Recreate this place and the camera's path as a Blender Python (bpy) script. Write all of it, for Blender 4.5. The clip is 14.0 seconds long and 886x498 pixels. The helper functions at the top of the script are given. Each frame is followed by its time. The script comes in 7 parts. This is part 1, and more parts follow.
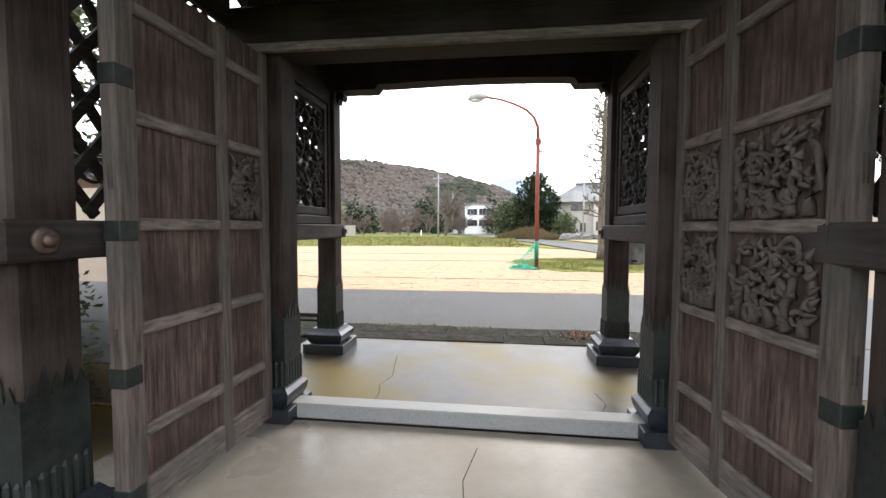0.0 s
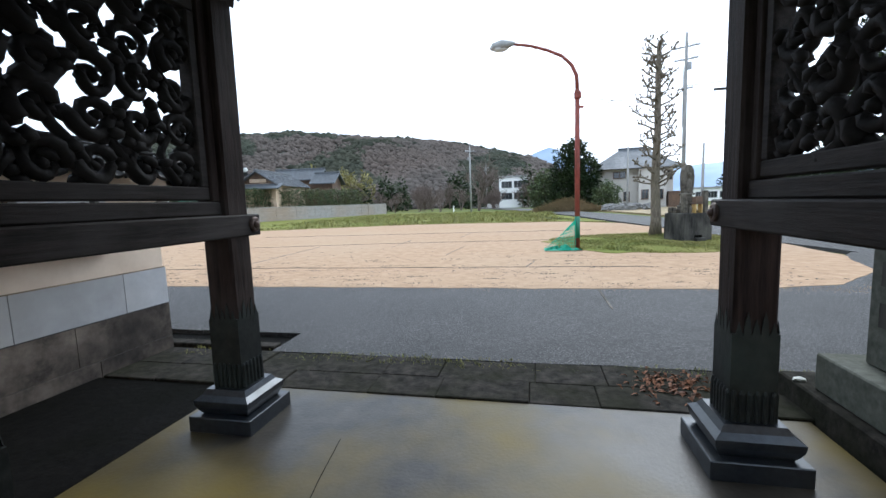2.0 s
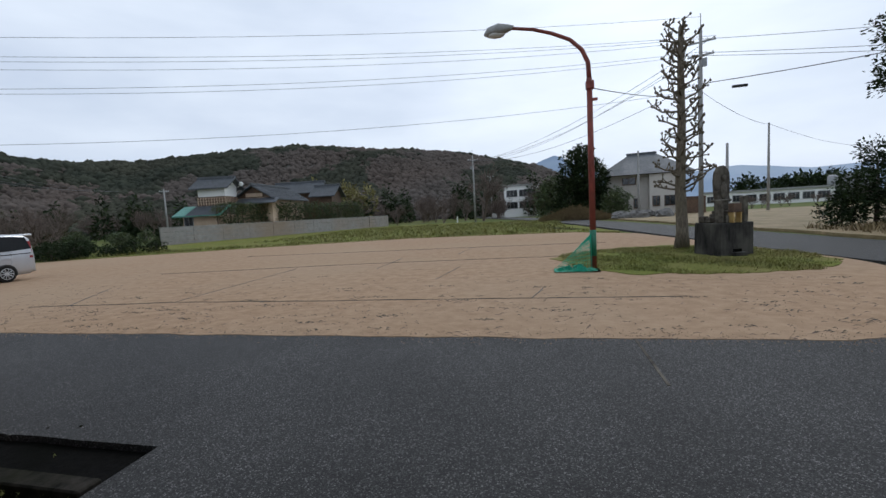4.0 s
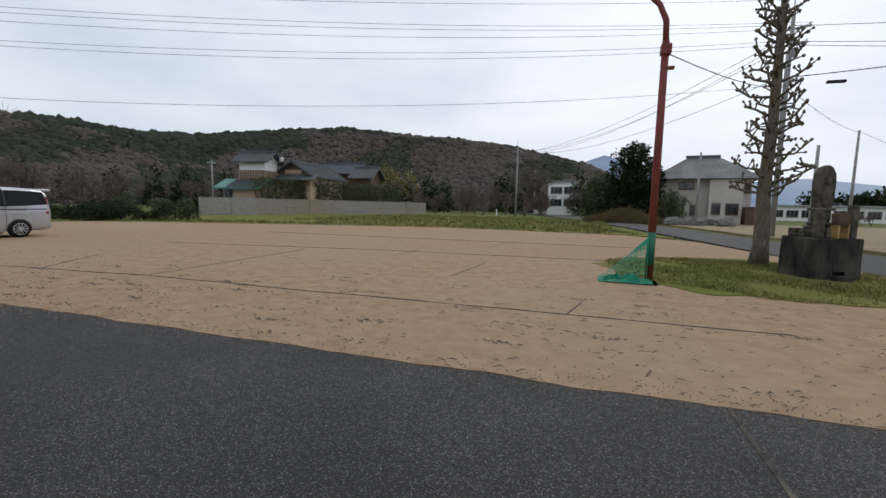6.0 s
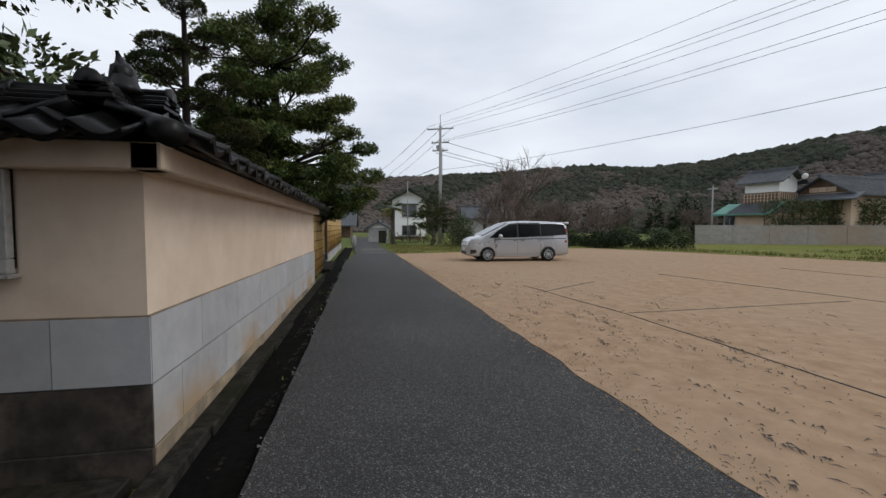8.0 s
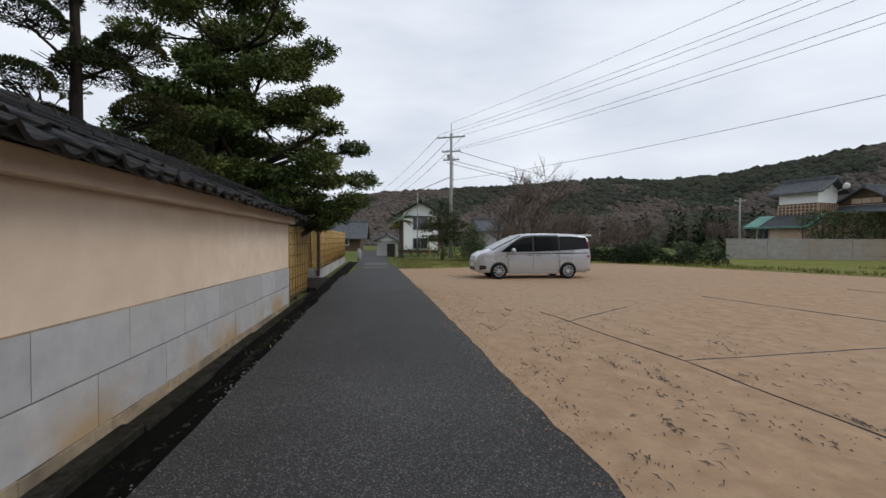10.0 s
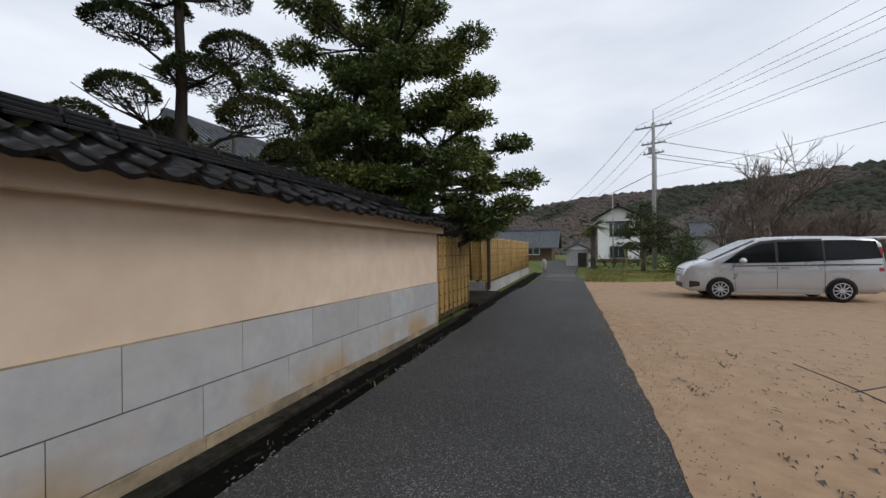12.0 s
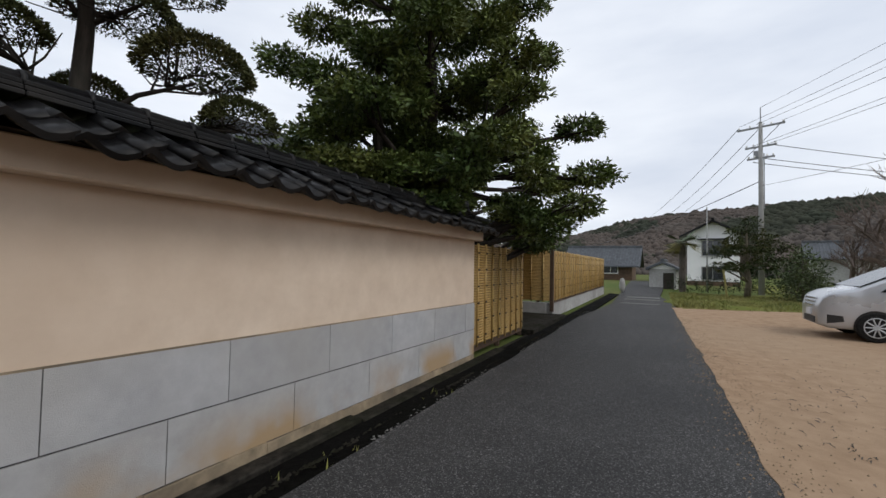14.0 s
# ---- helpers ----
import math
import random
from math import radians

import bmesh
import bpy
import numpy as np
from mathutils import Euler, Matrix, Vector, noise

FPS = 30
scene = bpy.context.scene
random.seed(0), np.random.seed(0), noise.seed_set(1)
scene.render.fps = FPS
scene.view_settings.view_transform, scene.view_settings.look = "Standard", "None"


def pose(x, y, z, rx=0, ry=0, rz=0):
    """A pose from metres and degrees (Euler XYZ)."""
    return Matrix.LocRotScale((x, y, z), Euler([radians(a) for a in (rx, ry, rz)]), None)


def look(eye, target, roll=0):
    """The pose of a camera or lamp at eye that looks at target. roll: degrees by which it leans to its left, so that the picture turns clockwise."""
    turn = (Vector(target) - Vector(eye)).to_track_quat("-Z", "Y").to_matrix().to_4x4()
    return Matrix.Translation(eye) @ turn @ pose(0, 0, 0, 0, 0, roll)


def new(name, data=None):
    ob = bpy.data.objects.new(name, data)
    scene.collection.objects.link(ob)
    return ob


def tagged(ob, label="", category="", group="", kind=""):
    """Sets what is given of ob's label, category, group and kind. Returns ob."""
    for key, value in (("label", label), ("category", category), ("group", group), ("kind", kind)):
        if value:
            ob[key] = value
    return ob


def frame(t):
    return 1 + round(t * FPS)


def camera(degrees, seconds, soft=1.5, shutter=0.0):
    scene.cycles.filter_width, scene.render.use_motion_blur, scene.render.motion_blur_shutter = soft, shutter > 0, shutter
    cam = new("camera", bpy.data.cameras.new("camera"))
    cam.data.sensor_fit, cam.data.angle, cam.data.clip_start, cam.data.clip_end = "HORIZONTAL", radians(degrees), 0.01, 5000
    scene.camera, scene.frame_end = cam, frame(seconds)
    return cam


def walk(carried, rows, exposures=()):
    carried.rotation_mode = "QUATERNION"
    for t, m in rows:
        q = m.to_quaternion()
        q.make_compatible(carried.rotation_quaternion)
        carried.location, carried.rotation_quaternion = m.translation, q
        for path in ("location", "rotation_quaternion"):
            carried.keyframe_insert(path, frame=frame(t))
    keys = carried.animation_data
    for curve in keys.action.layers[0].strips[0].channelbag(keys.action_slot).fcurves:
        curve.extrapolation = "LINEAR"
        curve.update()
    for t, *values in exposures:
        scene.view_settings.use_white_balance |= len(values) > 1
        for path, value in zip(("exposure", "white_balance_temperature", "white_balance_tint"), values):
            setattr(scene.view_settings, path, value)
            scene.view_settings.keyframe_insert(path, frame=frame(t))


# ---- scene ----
PATH = [
    (0, (0.245, -3.251, 1.575), (-0.007, -1.270, 1.471), 0.2),
    (0.5, (0.228, -2.620, 1.639), (-0.053, -0.642, 1.534), 0.2),
    (1, (0.358, -2.026, 1.642), (0.021, -0.059, 1.501), -0.5),
    (1.5, (0.374, -1.440, 1.641), (-0.011, 0.514, 1.455), -0.4),
    (2, (0.405, -0.859, 1.639), (-0.017, 1.084, 1.421), -2.0),
    (2.5, (0.421, -0.255, 1.669), (-0.031, 1.681, 1.449), -3.3),
    (2.7, (0.386, -0.037, 1.694), (-0.070, 1.899, 1.483), -2.9),
    (4.8, (0.410, 2.268, 1.733), (-0.041, 4.210, 1.567), -3.3),
    (5, (0.403, 2.454, 1.749), (-0.044, 4.396, 1.576), -3.1),
    (5.5, (0.354, 2.847, 1.741), (0.211, 4.835, 1.573), 0.5),
    (6, (0.362, 3.314, 1.537), (-0.262, 5.202, 1.330), 1.3),
    (6.5, (0.178, 3.816, 1.510), (-1.082, 5.353, 1.286), 1.1),
    (7, (-0.138, 4.233, 1.546), (-1.814, 5.304, 1.330), -0.3),
    (7.5, (-0.514, 4.585, 1.569), (-2.447, 5.075, 1.414), -0.4),
    (7.7, (-0.719, 4.644, 1.560), (-2.671, 5.061, 1.423), -0.0),
    (9.8, (-2.809, 5.435, 1.541), (-4.786, 5.737, 1.506), 0.3),
    (10, (-2.997, 5.496, 1.532), (-4.973, 5.803, 1.490), 0.3),
    (10.5, (-3.438, 5.711, 1.534), (-5.417, 6.001, 1.477), 1.0),
    (11, (-3.916, 5.935, 1.544), (-5.913, 6.047, 1.499), 1.6),
    (11.5, (-4.407, 6.095, 1.569), (-6.391, 5.845, 1.551), 0.3),
    (12, (-4.952, 6.231, 1.547), (-6.861, 5.636, 1.551), -0.6),
    (12.5, (-5.472, 6.211, 1.538), (-7.366, 5.570, 1.530), 0.6),
    (13, (-5.998, 6.248, 1.515), (-7.885, 5.584, 1.537), 1.0),
    (13.5, (-6.496, 6.201, 1.499), (-8.372, 5.511, 1.560), 1.2),
    (14, (-6.994, 6.168, 1.491), (-8.774, 5.260, 1.563), 1.1),
]
cam = camera(92.5, 14.0)
EXPOSURES = [(0.0, 2.1, 6650, 11), (0.5, 2.15, 6300, 10), (1.0, 2.15, 6000, 9), (1.5, 1.85, 5950, 9), (2.0, 1.3, 5750, 6), (2.5, 0.75, 5350, 2), (2.7, 0.55, 5450, 3), (4.8, -0.1, 6150, 9), (5.5, -0.12, 6250, 9), (6.5, 0.0, 6500, 10), (10.5, 0.02, 6500, 10), (12.0, 0.04, 6500, 10), (13.0, 0.12, 6500, 10), (14.0, 0.08, 6500, 10)]
walk(cam, [(t, look(eye, target, roll)) for t, eye, target, roll in PATH], EXPOSURES)

# ---- overcast sky and a wide, weak sun ----
world = bpy.data.worlds.new("overcast_sky")
scene.world = world
world.use_nodes = True
wn, wl = world.node_tree.nodes, world.node_tree.links
sky = wn.new("ShaderNodeTexSky")
sky.sky_type, sky.sun_disc = "NISHITA", False
sky.sun_elevation, sky.sun_rotation = radians(42), radians(13)
sky.air_density, sky.dust_density, sky.ozone_density = 1.6, 4.0, 1.5
hsv = wn.new("ShaderNodeHueSaturation")
hsv.inputs["Saturation"].default_value, hsv.inputs["Value"].default_value = 0.25, 0.9
wl.new(sky.outputs[0], hsv.inputs["Color"])
cloud = wn.new("ShaderNodeTexNoise")
cloud.inputs["Scale"].default_value, cloud.inputs["Detail"].default_value = 2.2, 5
wc = wn.new("ShaderNodeTexCoord")
wm = wn.new("ShaderNodeMapping")
wm.inputs["Scale"].default_value = (1, 1, 3.5)
wl.new(wc.outputs["Generated"], wm.inputs[0])
wl.new(wm.outputs[0], cloud.inputs["Vector"])
veil = wn.new("ShaderNodeValToRGB")
veil.color_ramp.elements[0].position, veil.color_ramp.elements[0].color = 0.3, (7.0, 7.7, 9.0, 1)
veil.color_ramp.elements[1].position, veil.color_ramp.elements[1].color = 0.75, (10.2, 10.7, 11.5, 1)
wl.new(cloud.outputs[0], veil.inputs[0])
blend = wn.new("ShaderNodeMix")
blend.data_type = "RGBA"
blend.inputs[0].default_value = 0.82
wl.new(hsv.outputs[0], blend.inputs[6])
wl.new(veil.outputs[0], blend.inputs[7])
wl.new(blend.outputs[2], wn["Background"].inputs[0])
wn["Background"].inputs[1].default_value = 0.1
sun = new("sun", bpy.data.lights.new("sun", "SUN"))
sun.data.energy, sun.data.angle, sun.data.color = 0.9, radians(25), (1.0, 0.96, 0.9)
sun.matrix_world = look((7, 30, 27), (0, 4, 0))

# ---- materials ----
def material(name, c1, c2, scale=10.0, rough=0.7, metal=0.0, bump=0.15, c3=None, big=0.7, stretch=(1, 1, 1), amount=0.55,
             spec=0.5, piece=0.0, island=0.0, rough2=None, lo=0.3, hi=0.7, coat=0.0, bump_scale=None, detail=6.0):
    """Two scales of variation: grain between c1 and c2, and large stains of c3; bump from the grain."""
    m = bpy.data.materials.new(name)
    m.use_nodes = True
    n, l = m.node_tree.nodes, m.node_tree.links
    b = n["Principled BSDF"]
    tc, mp = n.new("ShaderNodeTexCoord"), n.new("ShaderNodeMapping")
    mp.inputs["Scale"].default_value = stretch
    l.new(tc.outputs["Object"], mp.inputs[0])
    g = n.new("ShaderNodeTexNoise")
    g.inputs["Scale"].default_value, g.inputs["Detail"].default_value, g.inputs["Roughness"].default_value = scale, detail, 0.65
    l.new(mp.outputs[0], g.inputs["Vector"])
    r = n.new("ShaderNodeValToRGB")
    r.color_ramp.elements[0].position, r.color_ramp.elements[0].color = lo, (*c1, 1)
    r.color_ramp.elements[1].position, r.color_ramp.elements[1].color = hi, (*c2, 1)
    l.new(g.outputs[0], r.inputs[0])
    out = r.outputs[0]
    s = n.new("ShaderNodeTexNoise")
    s.inputs["Scale"].default_value, s.inputs["Detail"].default_value = big, 4
    l.new(tc.outputs["Object"], s.inputs["Vector"])
    st = n.new("ShaderNodeValToRGB")
    st.color_ramp.elements[0].position, st.color_ramp.elements[1].position = 0.42, 0.66
    l.new(s.outputs[0], st.inputs[0])
    if c3:
        mul = n.new("ShaderNodeMath")
        mul.operation = "MULTIPLY"
        mul.inputs[1].default_value = amount
        l.new(st.outputs[0], mul.inputs[0])
        mx = n.new("ShaderNodeMix")
        mx.data_type = "RGBA"
        l.new(mul.outputs[0], mx.inputs[0])
        l.new(out, mx.inputs[6])
        mx.inputs[7].default_value = (*c3, 1)
        out = mx.outputs[2]
    if piece or island:
        src = n.new("ShaderNodeObjectInfo").outputs["Random"] if piece else n.new("ShaderNodeNewGeometry").outputs["Random Per Island"]
        k = piece or island
        mr = n.new("ShaderNodeMapRange")
        mr.inputs[3].default_value, mr.inputs[4].default_value = 1 - k, 1 + k
        l.new(src, mr.inputs[0])
        hv = n.new("ShaderNodeHueSaturation")
        l.new(mr.outputs[0], hv.inputs["Value"])
        l.new(out, hv.inputs["Color"])
        out = hv.outputs[0]
    l.new(out, b.inputs["Base Color"])
    rr = n.new("ShaderNodeMapRange")
    rr.inputs[3].default_value, rr.inputs[4].default_value = rough, rough2 if rough2 is not None else min(1.0, rough + 0.12)
    l.new(st.outputs[0], rr.inputs[0])
    l.new(rr.outputs[0], b.inputs["Roughness"])
    b.inputs["Metallic"].default_value = metal
    b.inputs["Specular IOR Level"].default_value = spec
    b.inputs["Coat Weight"].default_value = coat
    if bump:
        bp = n.new("ShaderNodeBump")
        bp.inputs["Strength"].default_value, bp.inputs["Distance"].default_value = bump, 0.02
        if bump_scale:
            h = n.new("ShaderNodeTexNoise")
            h.inputs["Scale"].default_value, h.inputs["Detail"].default_value = bump_scale, 4
            l.new(tc.outputs["Object"], h.inputs["Vector"])
            l.new(h.outputs[0], bp.inputs["Height"])
        else:
            l.new(g.outputs[0], bp.inputs["Height"])
        l.new(bp.outputs[0], b.inputs["Normal"])
    return m


V = (7, 7, 0.5)
WOOD = material("weathered_dark_wood", (0.007, 0.0045, 0.004), (0.034, 0.022, 0.018), 5, 0.7, 0, 0.4, (0.075, 0.062, 0.055), 1.6, V, 0.5, spec=0.1)
WOOD_Y = material("weathered_beam_along", (0.007, 0.0055, 0.005), (0.032, 0.025, 0.022), 5, 0.65, 0, 0.3, (0.07, 0.063, 0.06), 1.8, (7, 0.5, 7), 0.45, spec=0.12)
WOOD_X = material("weathered_beam_across", (0.007, 0.006, 0.005), (0.022, 0.017, 0.014), 5, 0.65, 0, 0.3, (0.05, 0.045, 0.045), 1.6, (0.5, 7, 7), 0.4, spec=0.08)
PANEL = material("faded_door_boards", (0.026, 0.017, 0.014), (0.14, 0.099, 0.083), 6, 0.8, 0, 0.4, (0.030, 0.020, 0.017), 2.2, V, 0.75, spec=0.15, lo=0.34, hi=0.74)
RAIL = material("greyed_door_rail", (0.045, 0.035, 0.030), (0.20, 0.165, 0.147), 7, 0.75, 0, 0.35, (0.06, 0.062, 0.055), 2.0, (1, 1, 6), 0.5, spec=0.2)
CARVE = material("carved_dark_wood", (0.022, 0.017, 0.015), (0.10, 0.082, 0.073), 9, 0.65, 0, 0.25, (0.07, 0.06, 0.055), 3.0, spec=0.25)
# openwork screens get a darker colour than the door carvings
SCREEN = material("near_black_openwork", (0.004, 0.0035, 0.003), (0.017, 0.0145, 0.013), 9, 0.65, 0, 0.25, (0.024, 0.021, 0.02), 3.0, spec=0.12)
STILE = material("greyed_door_stile", (0.035, 0.026, 0.022), (0.125, 0.10, 0.087), 7, 0.75, 0, 0.35, (0.05, 0.055, 0.05), 2.0, V, 0.5, spec=0.2)
SHEATH = material("dark_copper_sheath", (0.005, 0.006, 0.0065), (0.022, 0.024, 0.021), 14, 0.5, 0.25, 0.2, (0.036, 0.05, 0.042), 2.2, amount=0.4, spec=0.25)
PLINTH = material("blackened_plinth_metal", (0.010, 0.013, 0.018), (0.032, 0.038, 0.046), 22, 0.3, 0.4, 0.06, (0.04, 0.043, 0.043), 3.0)
BRONZE = material("bronze_boss", (0.04, 0.025, 0.02), (0.10, 0.065, 0.05), 18, 0.5, 0.5, 0.1)
SLAB = material("damp_concrete_slab", (0.17, 0.15, 0.125), (0.25, 0.225, 0.19), 9, 0.25, 0, 0.08, (0.20, 0.165, 0.12), 0.6, amount=0.8, rough2=0.6, bump_scale=45)
ALGAE = material("algae_stained_slab", (0.018, 0.016, 0.0135), (0.05, 0.044, 0.036), 4, 0.32, 0, 0.08, (0.12, 0.085, 0.009), 0.75, amount=0.9, rough2=0.55, spec=0.2, bump_scale=40)
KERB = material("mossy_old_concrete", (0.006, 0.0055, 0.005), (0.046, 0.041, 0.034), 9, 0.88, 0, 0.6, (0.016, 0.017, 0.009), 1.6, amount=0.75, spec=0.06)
# near black; also paints the wall's shade on the ground beside the porch
DITCH_SHADE = material("black_gutter_and_shade", (0.002, 0.002, 0.002), (0.008, 0.0075, 0.0065), 16, 0.85, 0, 0.5, (0.004, 0.0045, 0.003), 1.5, spec=0.04)
SILL = material("granite_sill", (0.14, 0.14, 0.135), (0.29, 0.29, 0.28), 120, 0.55, 0, 0.15, (0.26, 0.25, 0.23), 2.0, amount=0.5)
SAND = material("damp_decomposed_granite", (0.25, 0.163, 0.1), (0.385, 0.268, 0.174), 3.4, 0.95, 0, 0.14, (0.335, 0.245, 0.165), 0.17, amount=0.6, bump_scale=110, spec=0.1, detail=14, lo=0.3, hi=0.72)
SAND_WET = material("dark_wet_sand", (0.19, 0.135, 0.085), (0.31, 0.23, 0.155), 7, 0.85, 0, 0.35, (0.24, 0.17, 0.10), 0.6)
GRASS_BASE = material("short_winter_grass", (0.07, 0.092, 0.016), (0.17, 0.18, 0.038), 7, 0.95, 0, 0.6, (0.21, 0.165, 0.075), 0.5, amount=0.5, spec=0.08)
FIELD = material("winter_field", (0.06, 0.085, 0.022), (0.15, 0.14, 0.05), 0.9, 0.95, 0, 0.3, (0.07, 0.11, 0.025), 0.05, amount=0.7, spec=0.08)
GRASS = material("grass_blades", (0.085, 0.105, 0.016), (0.205, 0.20, 0.04), 1.2, 0.7, 0, 0, (0.25, 0.20, 0.075), 0.5, amount=0.5, island=0.35)
DRYGRASS = material("dry_straw_grass", (0.125, 0.088, 0.042), (0.245, 0.18, 0.095), 3, 0.85, 0, 0, (0.095, 0.085, 0.036), 0.4, island=0.3)
PLASTER = material("cream_plaster", (0.60, 0.475, 0.36), (0.72, 0.59, 0.465), 2.6, 0.85, 0, 0.05, (0.56, 0.43, 0.32), 0.55, amount=0.5, bump_scale=160)
BLOCK = material("grey_facing_block", (0.33, 0.33, 0.335), (0.43, 0.43, 0.435), 4.5, 0.85, 0, 0.22, (0.38, 0.365, 0.34), 0.8, amount=0.6, piece=0.07, bump_scale=190)
BLOCK_LOW = material("damp_stained_block", (0.33, 0.325, 0.32), (0.43, 0.425, 0.42), 4.5, 0.85, 0, 0.22, (0.37, 0.26, 0.15), 1.3, (1, 1, 1), 0.85, piece=0.05, bump_scale=190)
BLOCK_DIRTY = material("stained_footing", (0.20, 0.155, 0.10), (0.44, 0.34, 0.22), 5, 0.9, 0, 0.3, (0.07, 0.06, 0.05), 1.4, amount=0.7, bump_scale=120)
BLOCK_BLACK = material("black_brown_facing_block", (0.035, 0.03, 0.026), (0.20, 0.165, 0.135), 3.2, 0.85, 0, 0.35, (0.02, 0.018, 0.017), 1.2, amount=0.85, piece=0.1, spec=0.15)
JOINT = material("dark_mortar", (0.05, 0.05, 0.05), (0.11, 0.10, 0.10), 20, 0.9)
TILE = material("black_glazed_tile", (0.003, 0.003, 0.0032), (0.010, 0.0095, 0.010), 8, 0.3, 0, 0.12, (0.022, 0.02, 0.018), 2.5, piece=0.5, rough2=0.55, spec=0.16)
TILE_FAR = material("grey_roof_tile", (0.05, 0.055, 0.062), (0.12, 0.13, 0.143), 3, 0.62, 0, 0.15, (0.08, 0.085, 0.09), 0.5, rough2=0.75, spec=0.3)
BAMBOO = material("golden_bamboo_screen", (0.34, 0.205, 0.055), (0.56, 0.37, 0.13), 7, 0.5, 0, 0.15, (0.40, 0.27, 0.10), 1.2, (1, 1, 12), piece=0.08)
BAMBOO_RIB = material("bamboo_batten", (0.40, 0.26, 0.08), (0.55, 0.38, 0.15), 9, 0.45, 0, 0.1, (0.30, 0.19, 0.07), 2.0, piece=0.12)
TIE = material("black_twine", (0.015, 0.012, 0.01), (0.05, 0.04, 0.03), 30, 0.9)
BROWN_POST = material("brown_fence_post", (0.045, 0.025, 0.015), (0.10, 0.06, 0.035), 8, 0.6, 0, 0.1)
CONCRETE = material("grey_cast_concrete", (0.30, 0.295, 0.28), (0.46, 0.45, 0.43), 6, 0.85, 0, 0.2, (0.22, 0.21, 0.195), 0.5, amount=0.6)
OLDWALL = material("weathered_block_wall", (0.26, 0.25, 0.235), (0.38, 0.365, 0.345), 2.2, 0.9, 0, 0.15, (0.34, 0.225, 0.13), 0.12, amount=0.55)
WHITEWALL = material("white_house_plaster", (0.80, 0.795, 0.775), (0.87, 0.865, 0.85), 1.2, 0.85, 0, 0.05, (0.72, 0.71, 0.68), 0.3)
BEIGEWALL = material("beige_house_siding", (0.50, 0.475, 0.43), (0.60, 0.575, 0.53), 1.5, 0.85, 0, 0.05, (0.46, 0.43, 0.39), 0.3)
TANWALL = material("tan_house_wall", (0.50, 0.37, 0.26), (0.60, 0.46, 0.34), 1.5, 0.85, 0, 0.05, (0.44, 0.32, 0.22), 0.5)
BROWNWOOD = material("brown_house_timber", (0.05, 0.03, 0.02), (0.13, 0.08, 0.05), 4, 0.75, 0, 0.1, (0.16, 0.10, 0.06), 1.0)
COPPERGREEN = material("green_copper_roof", (0.07, 0.22, 0.17), (0.13, 0.33, 0.26), 3, 0.55, 0.1, 0.05, (0.09, 0.20, 0.16), 0.8)
GLASS = material("dark_window_glass", (0.012, 0.014, 0.016), (0.03, 0.034, 0.038), 1.5, 0.06, 0, 0, spec=0.8)
FRAMEM = material("window_frame_metal", (0.22, 0.22, 0.21), (0.34, 0.34, 0.33), 8, 0.5, 0.3, 0)
RUST = material("red_rusted_paint", (0.13, 0.022, 0.014), (0.24, 0.045, 0.028), 16, 0.55, 0.1, 0.15, (0.085, 0.03, 0.018), 3.0, (1, 1, 0.3))
LAMPGREY = material("grey_lamp_housing", (0.22, 0.22, 0.21), (0.34, 0.34, 0.33), 9, 0.5, 0.3, 0.05)
LENS = material("milky_lamp_cover", (0.42, 0.42, 0.40), (0.55, 0.55, 0.53), 5, 0.35, 0, 0)
GREENTAPE = material("green_plastic_sleeve", (0.010, 0.10, 0.055), (0.02, 0.17, 0.095), 12, 0.5, 0, 0.1)
NET = material("green_nylon_net", (0.006, 0.24, 0.14), (0.015, 0.42, 0.26), 10, 0.55, 0, 0.1)
POLE = material("concrete_utility_pole", (0.26, 0.255, 0.245), (0.37, 0.365, 0.35), 5, 0.85, 0, 0.1, (0.20, 0.195, 0.185), 0.6, (1, 1, 0.2))
STEEL = material("galvanised_steel", (0.20, 0.205, 0.21), (0.33, 0.335, 0.34), 12, 0.45, 0.6, 0.05)
WIRE = material("black_cable", (0.02, 0.02, 0.022), (0.045, 0.045, 0.05), 4, 0.6, 0, 0)
STONE = material("lichened_old_stone", (0.022, 0.019, 0.016), (0.12, 0.105, 0.085), 9, 0.9, 0, 0.6, (0.19, 0.175, 0.14), 2.2, amount=0.5, spec=0.15)
STONE_DARK = material("blackened_stone_block", (0.010, 0.0095, 0.009), (0.05, 0.047, 0.042), 5, 0.85, 0, 0.5, (0.17, 0.16, 0.135), 1.3, (2, 2, 0.5), 0.4, spec=0.15)
STONE_GREEN = material("greenish_cut_stone", (0.045, 0.048, 0.037), (0.11, 0.113, 0.092), 14, 0.8, 0, 0.25, (0.06, 0.06, 0.04), 1.2, spec=0.2)
ROCK = material("garden_rock", (0.07, 0.068, 0.065), (0.20, 0.195, 0.185), 3, 0.9, 0, 0.5, (0.12, 0.11, 0.09), 0.8)
SILVER = material("silver_car_paint", (0.48, 0.49, 0.51), (0.52, 0.53, 0.55), 2, 0.26, 0.5, 0, coat=0.6)
CARGLASS = material("tinted_car_glass", (0.006, 0.007, 0.008), (0.012, 0.013, 0.014), 2, 0.08, 0, 0, spec=0.18)
WINDSHIELD = material("clear_windscreen", (0.03, 0.035, 0.04), (0.07, 0.08, 0.085), 1.5, 0.05, 0, 0, spec=0.6)
BLACKTRIM = material("black_plastic_trim", (0.012, 0.012, 0.012), (0.03, 0.03, 0.03), 20, 0.5, 0, 0.05)
RUBBER = material("tyre_rubber", (0.010, 0.010, 0.010), (0.028, 0.027, 0.026), 25, 0.9, 0, 0.2, spec=0.1)
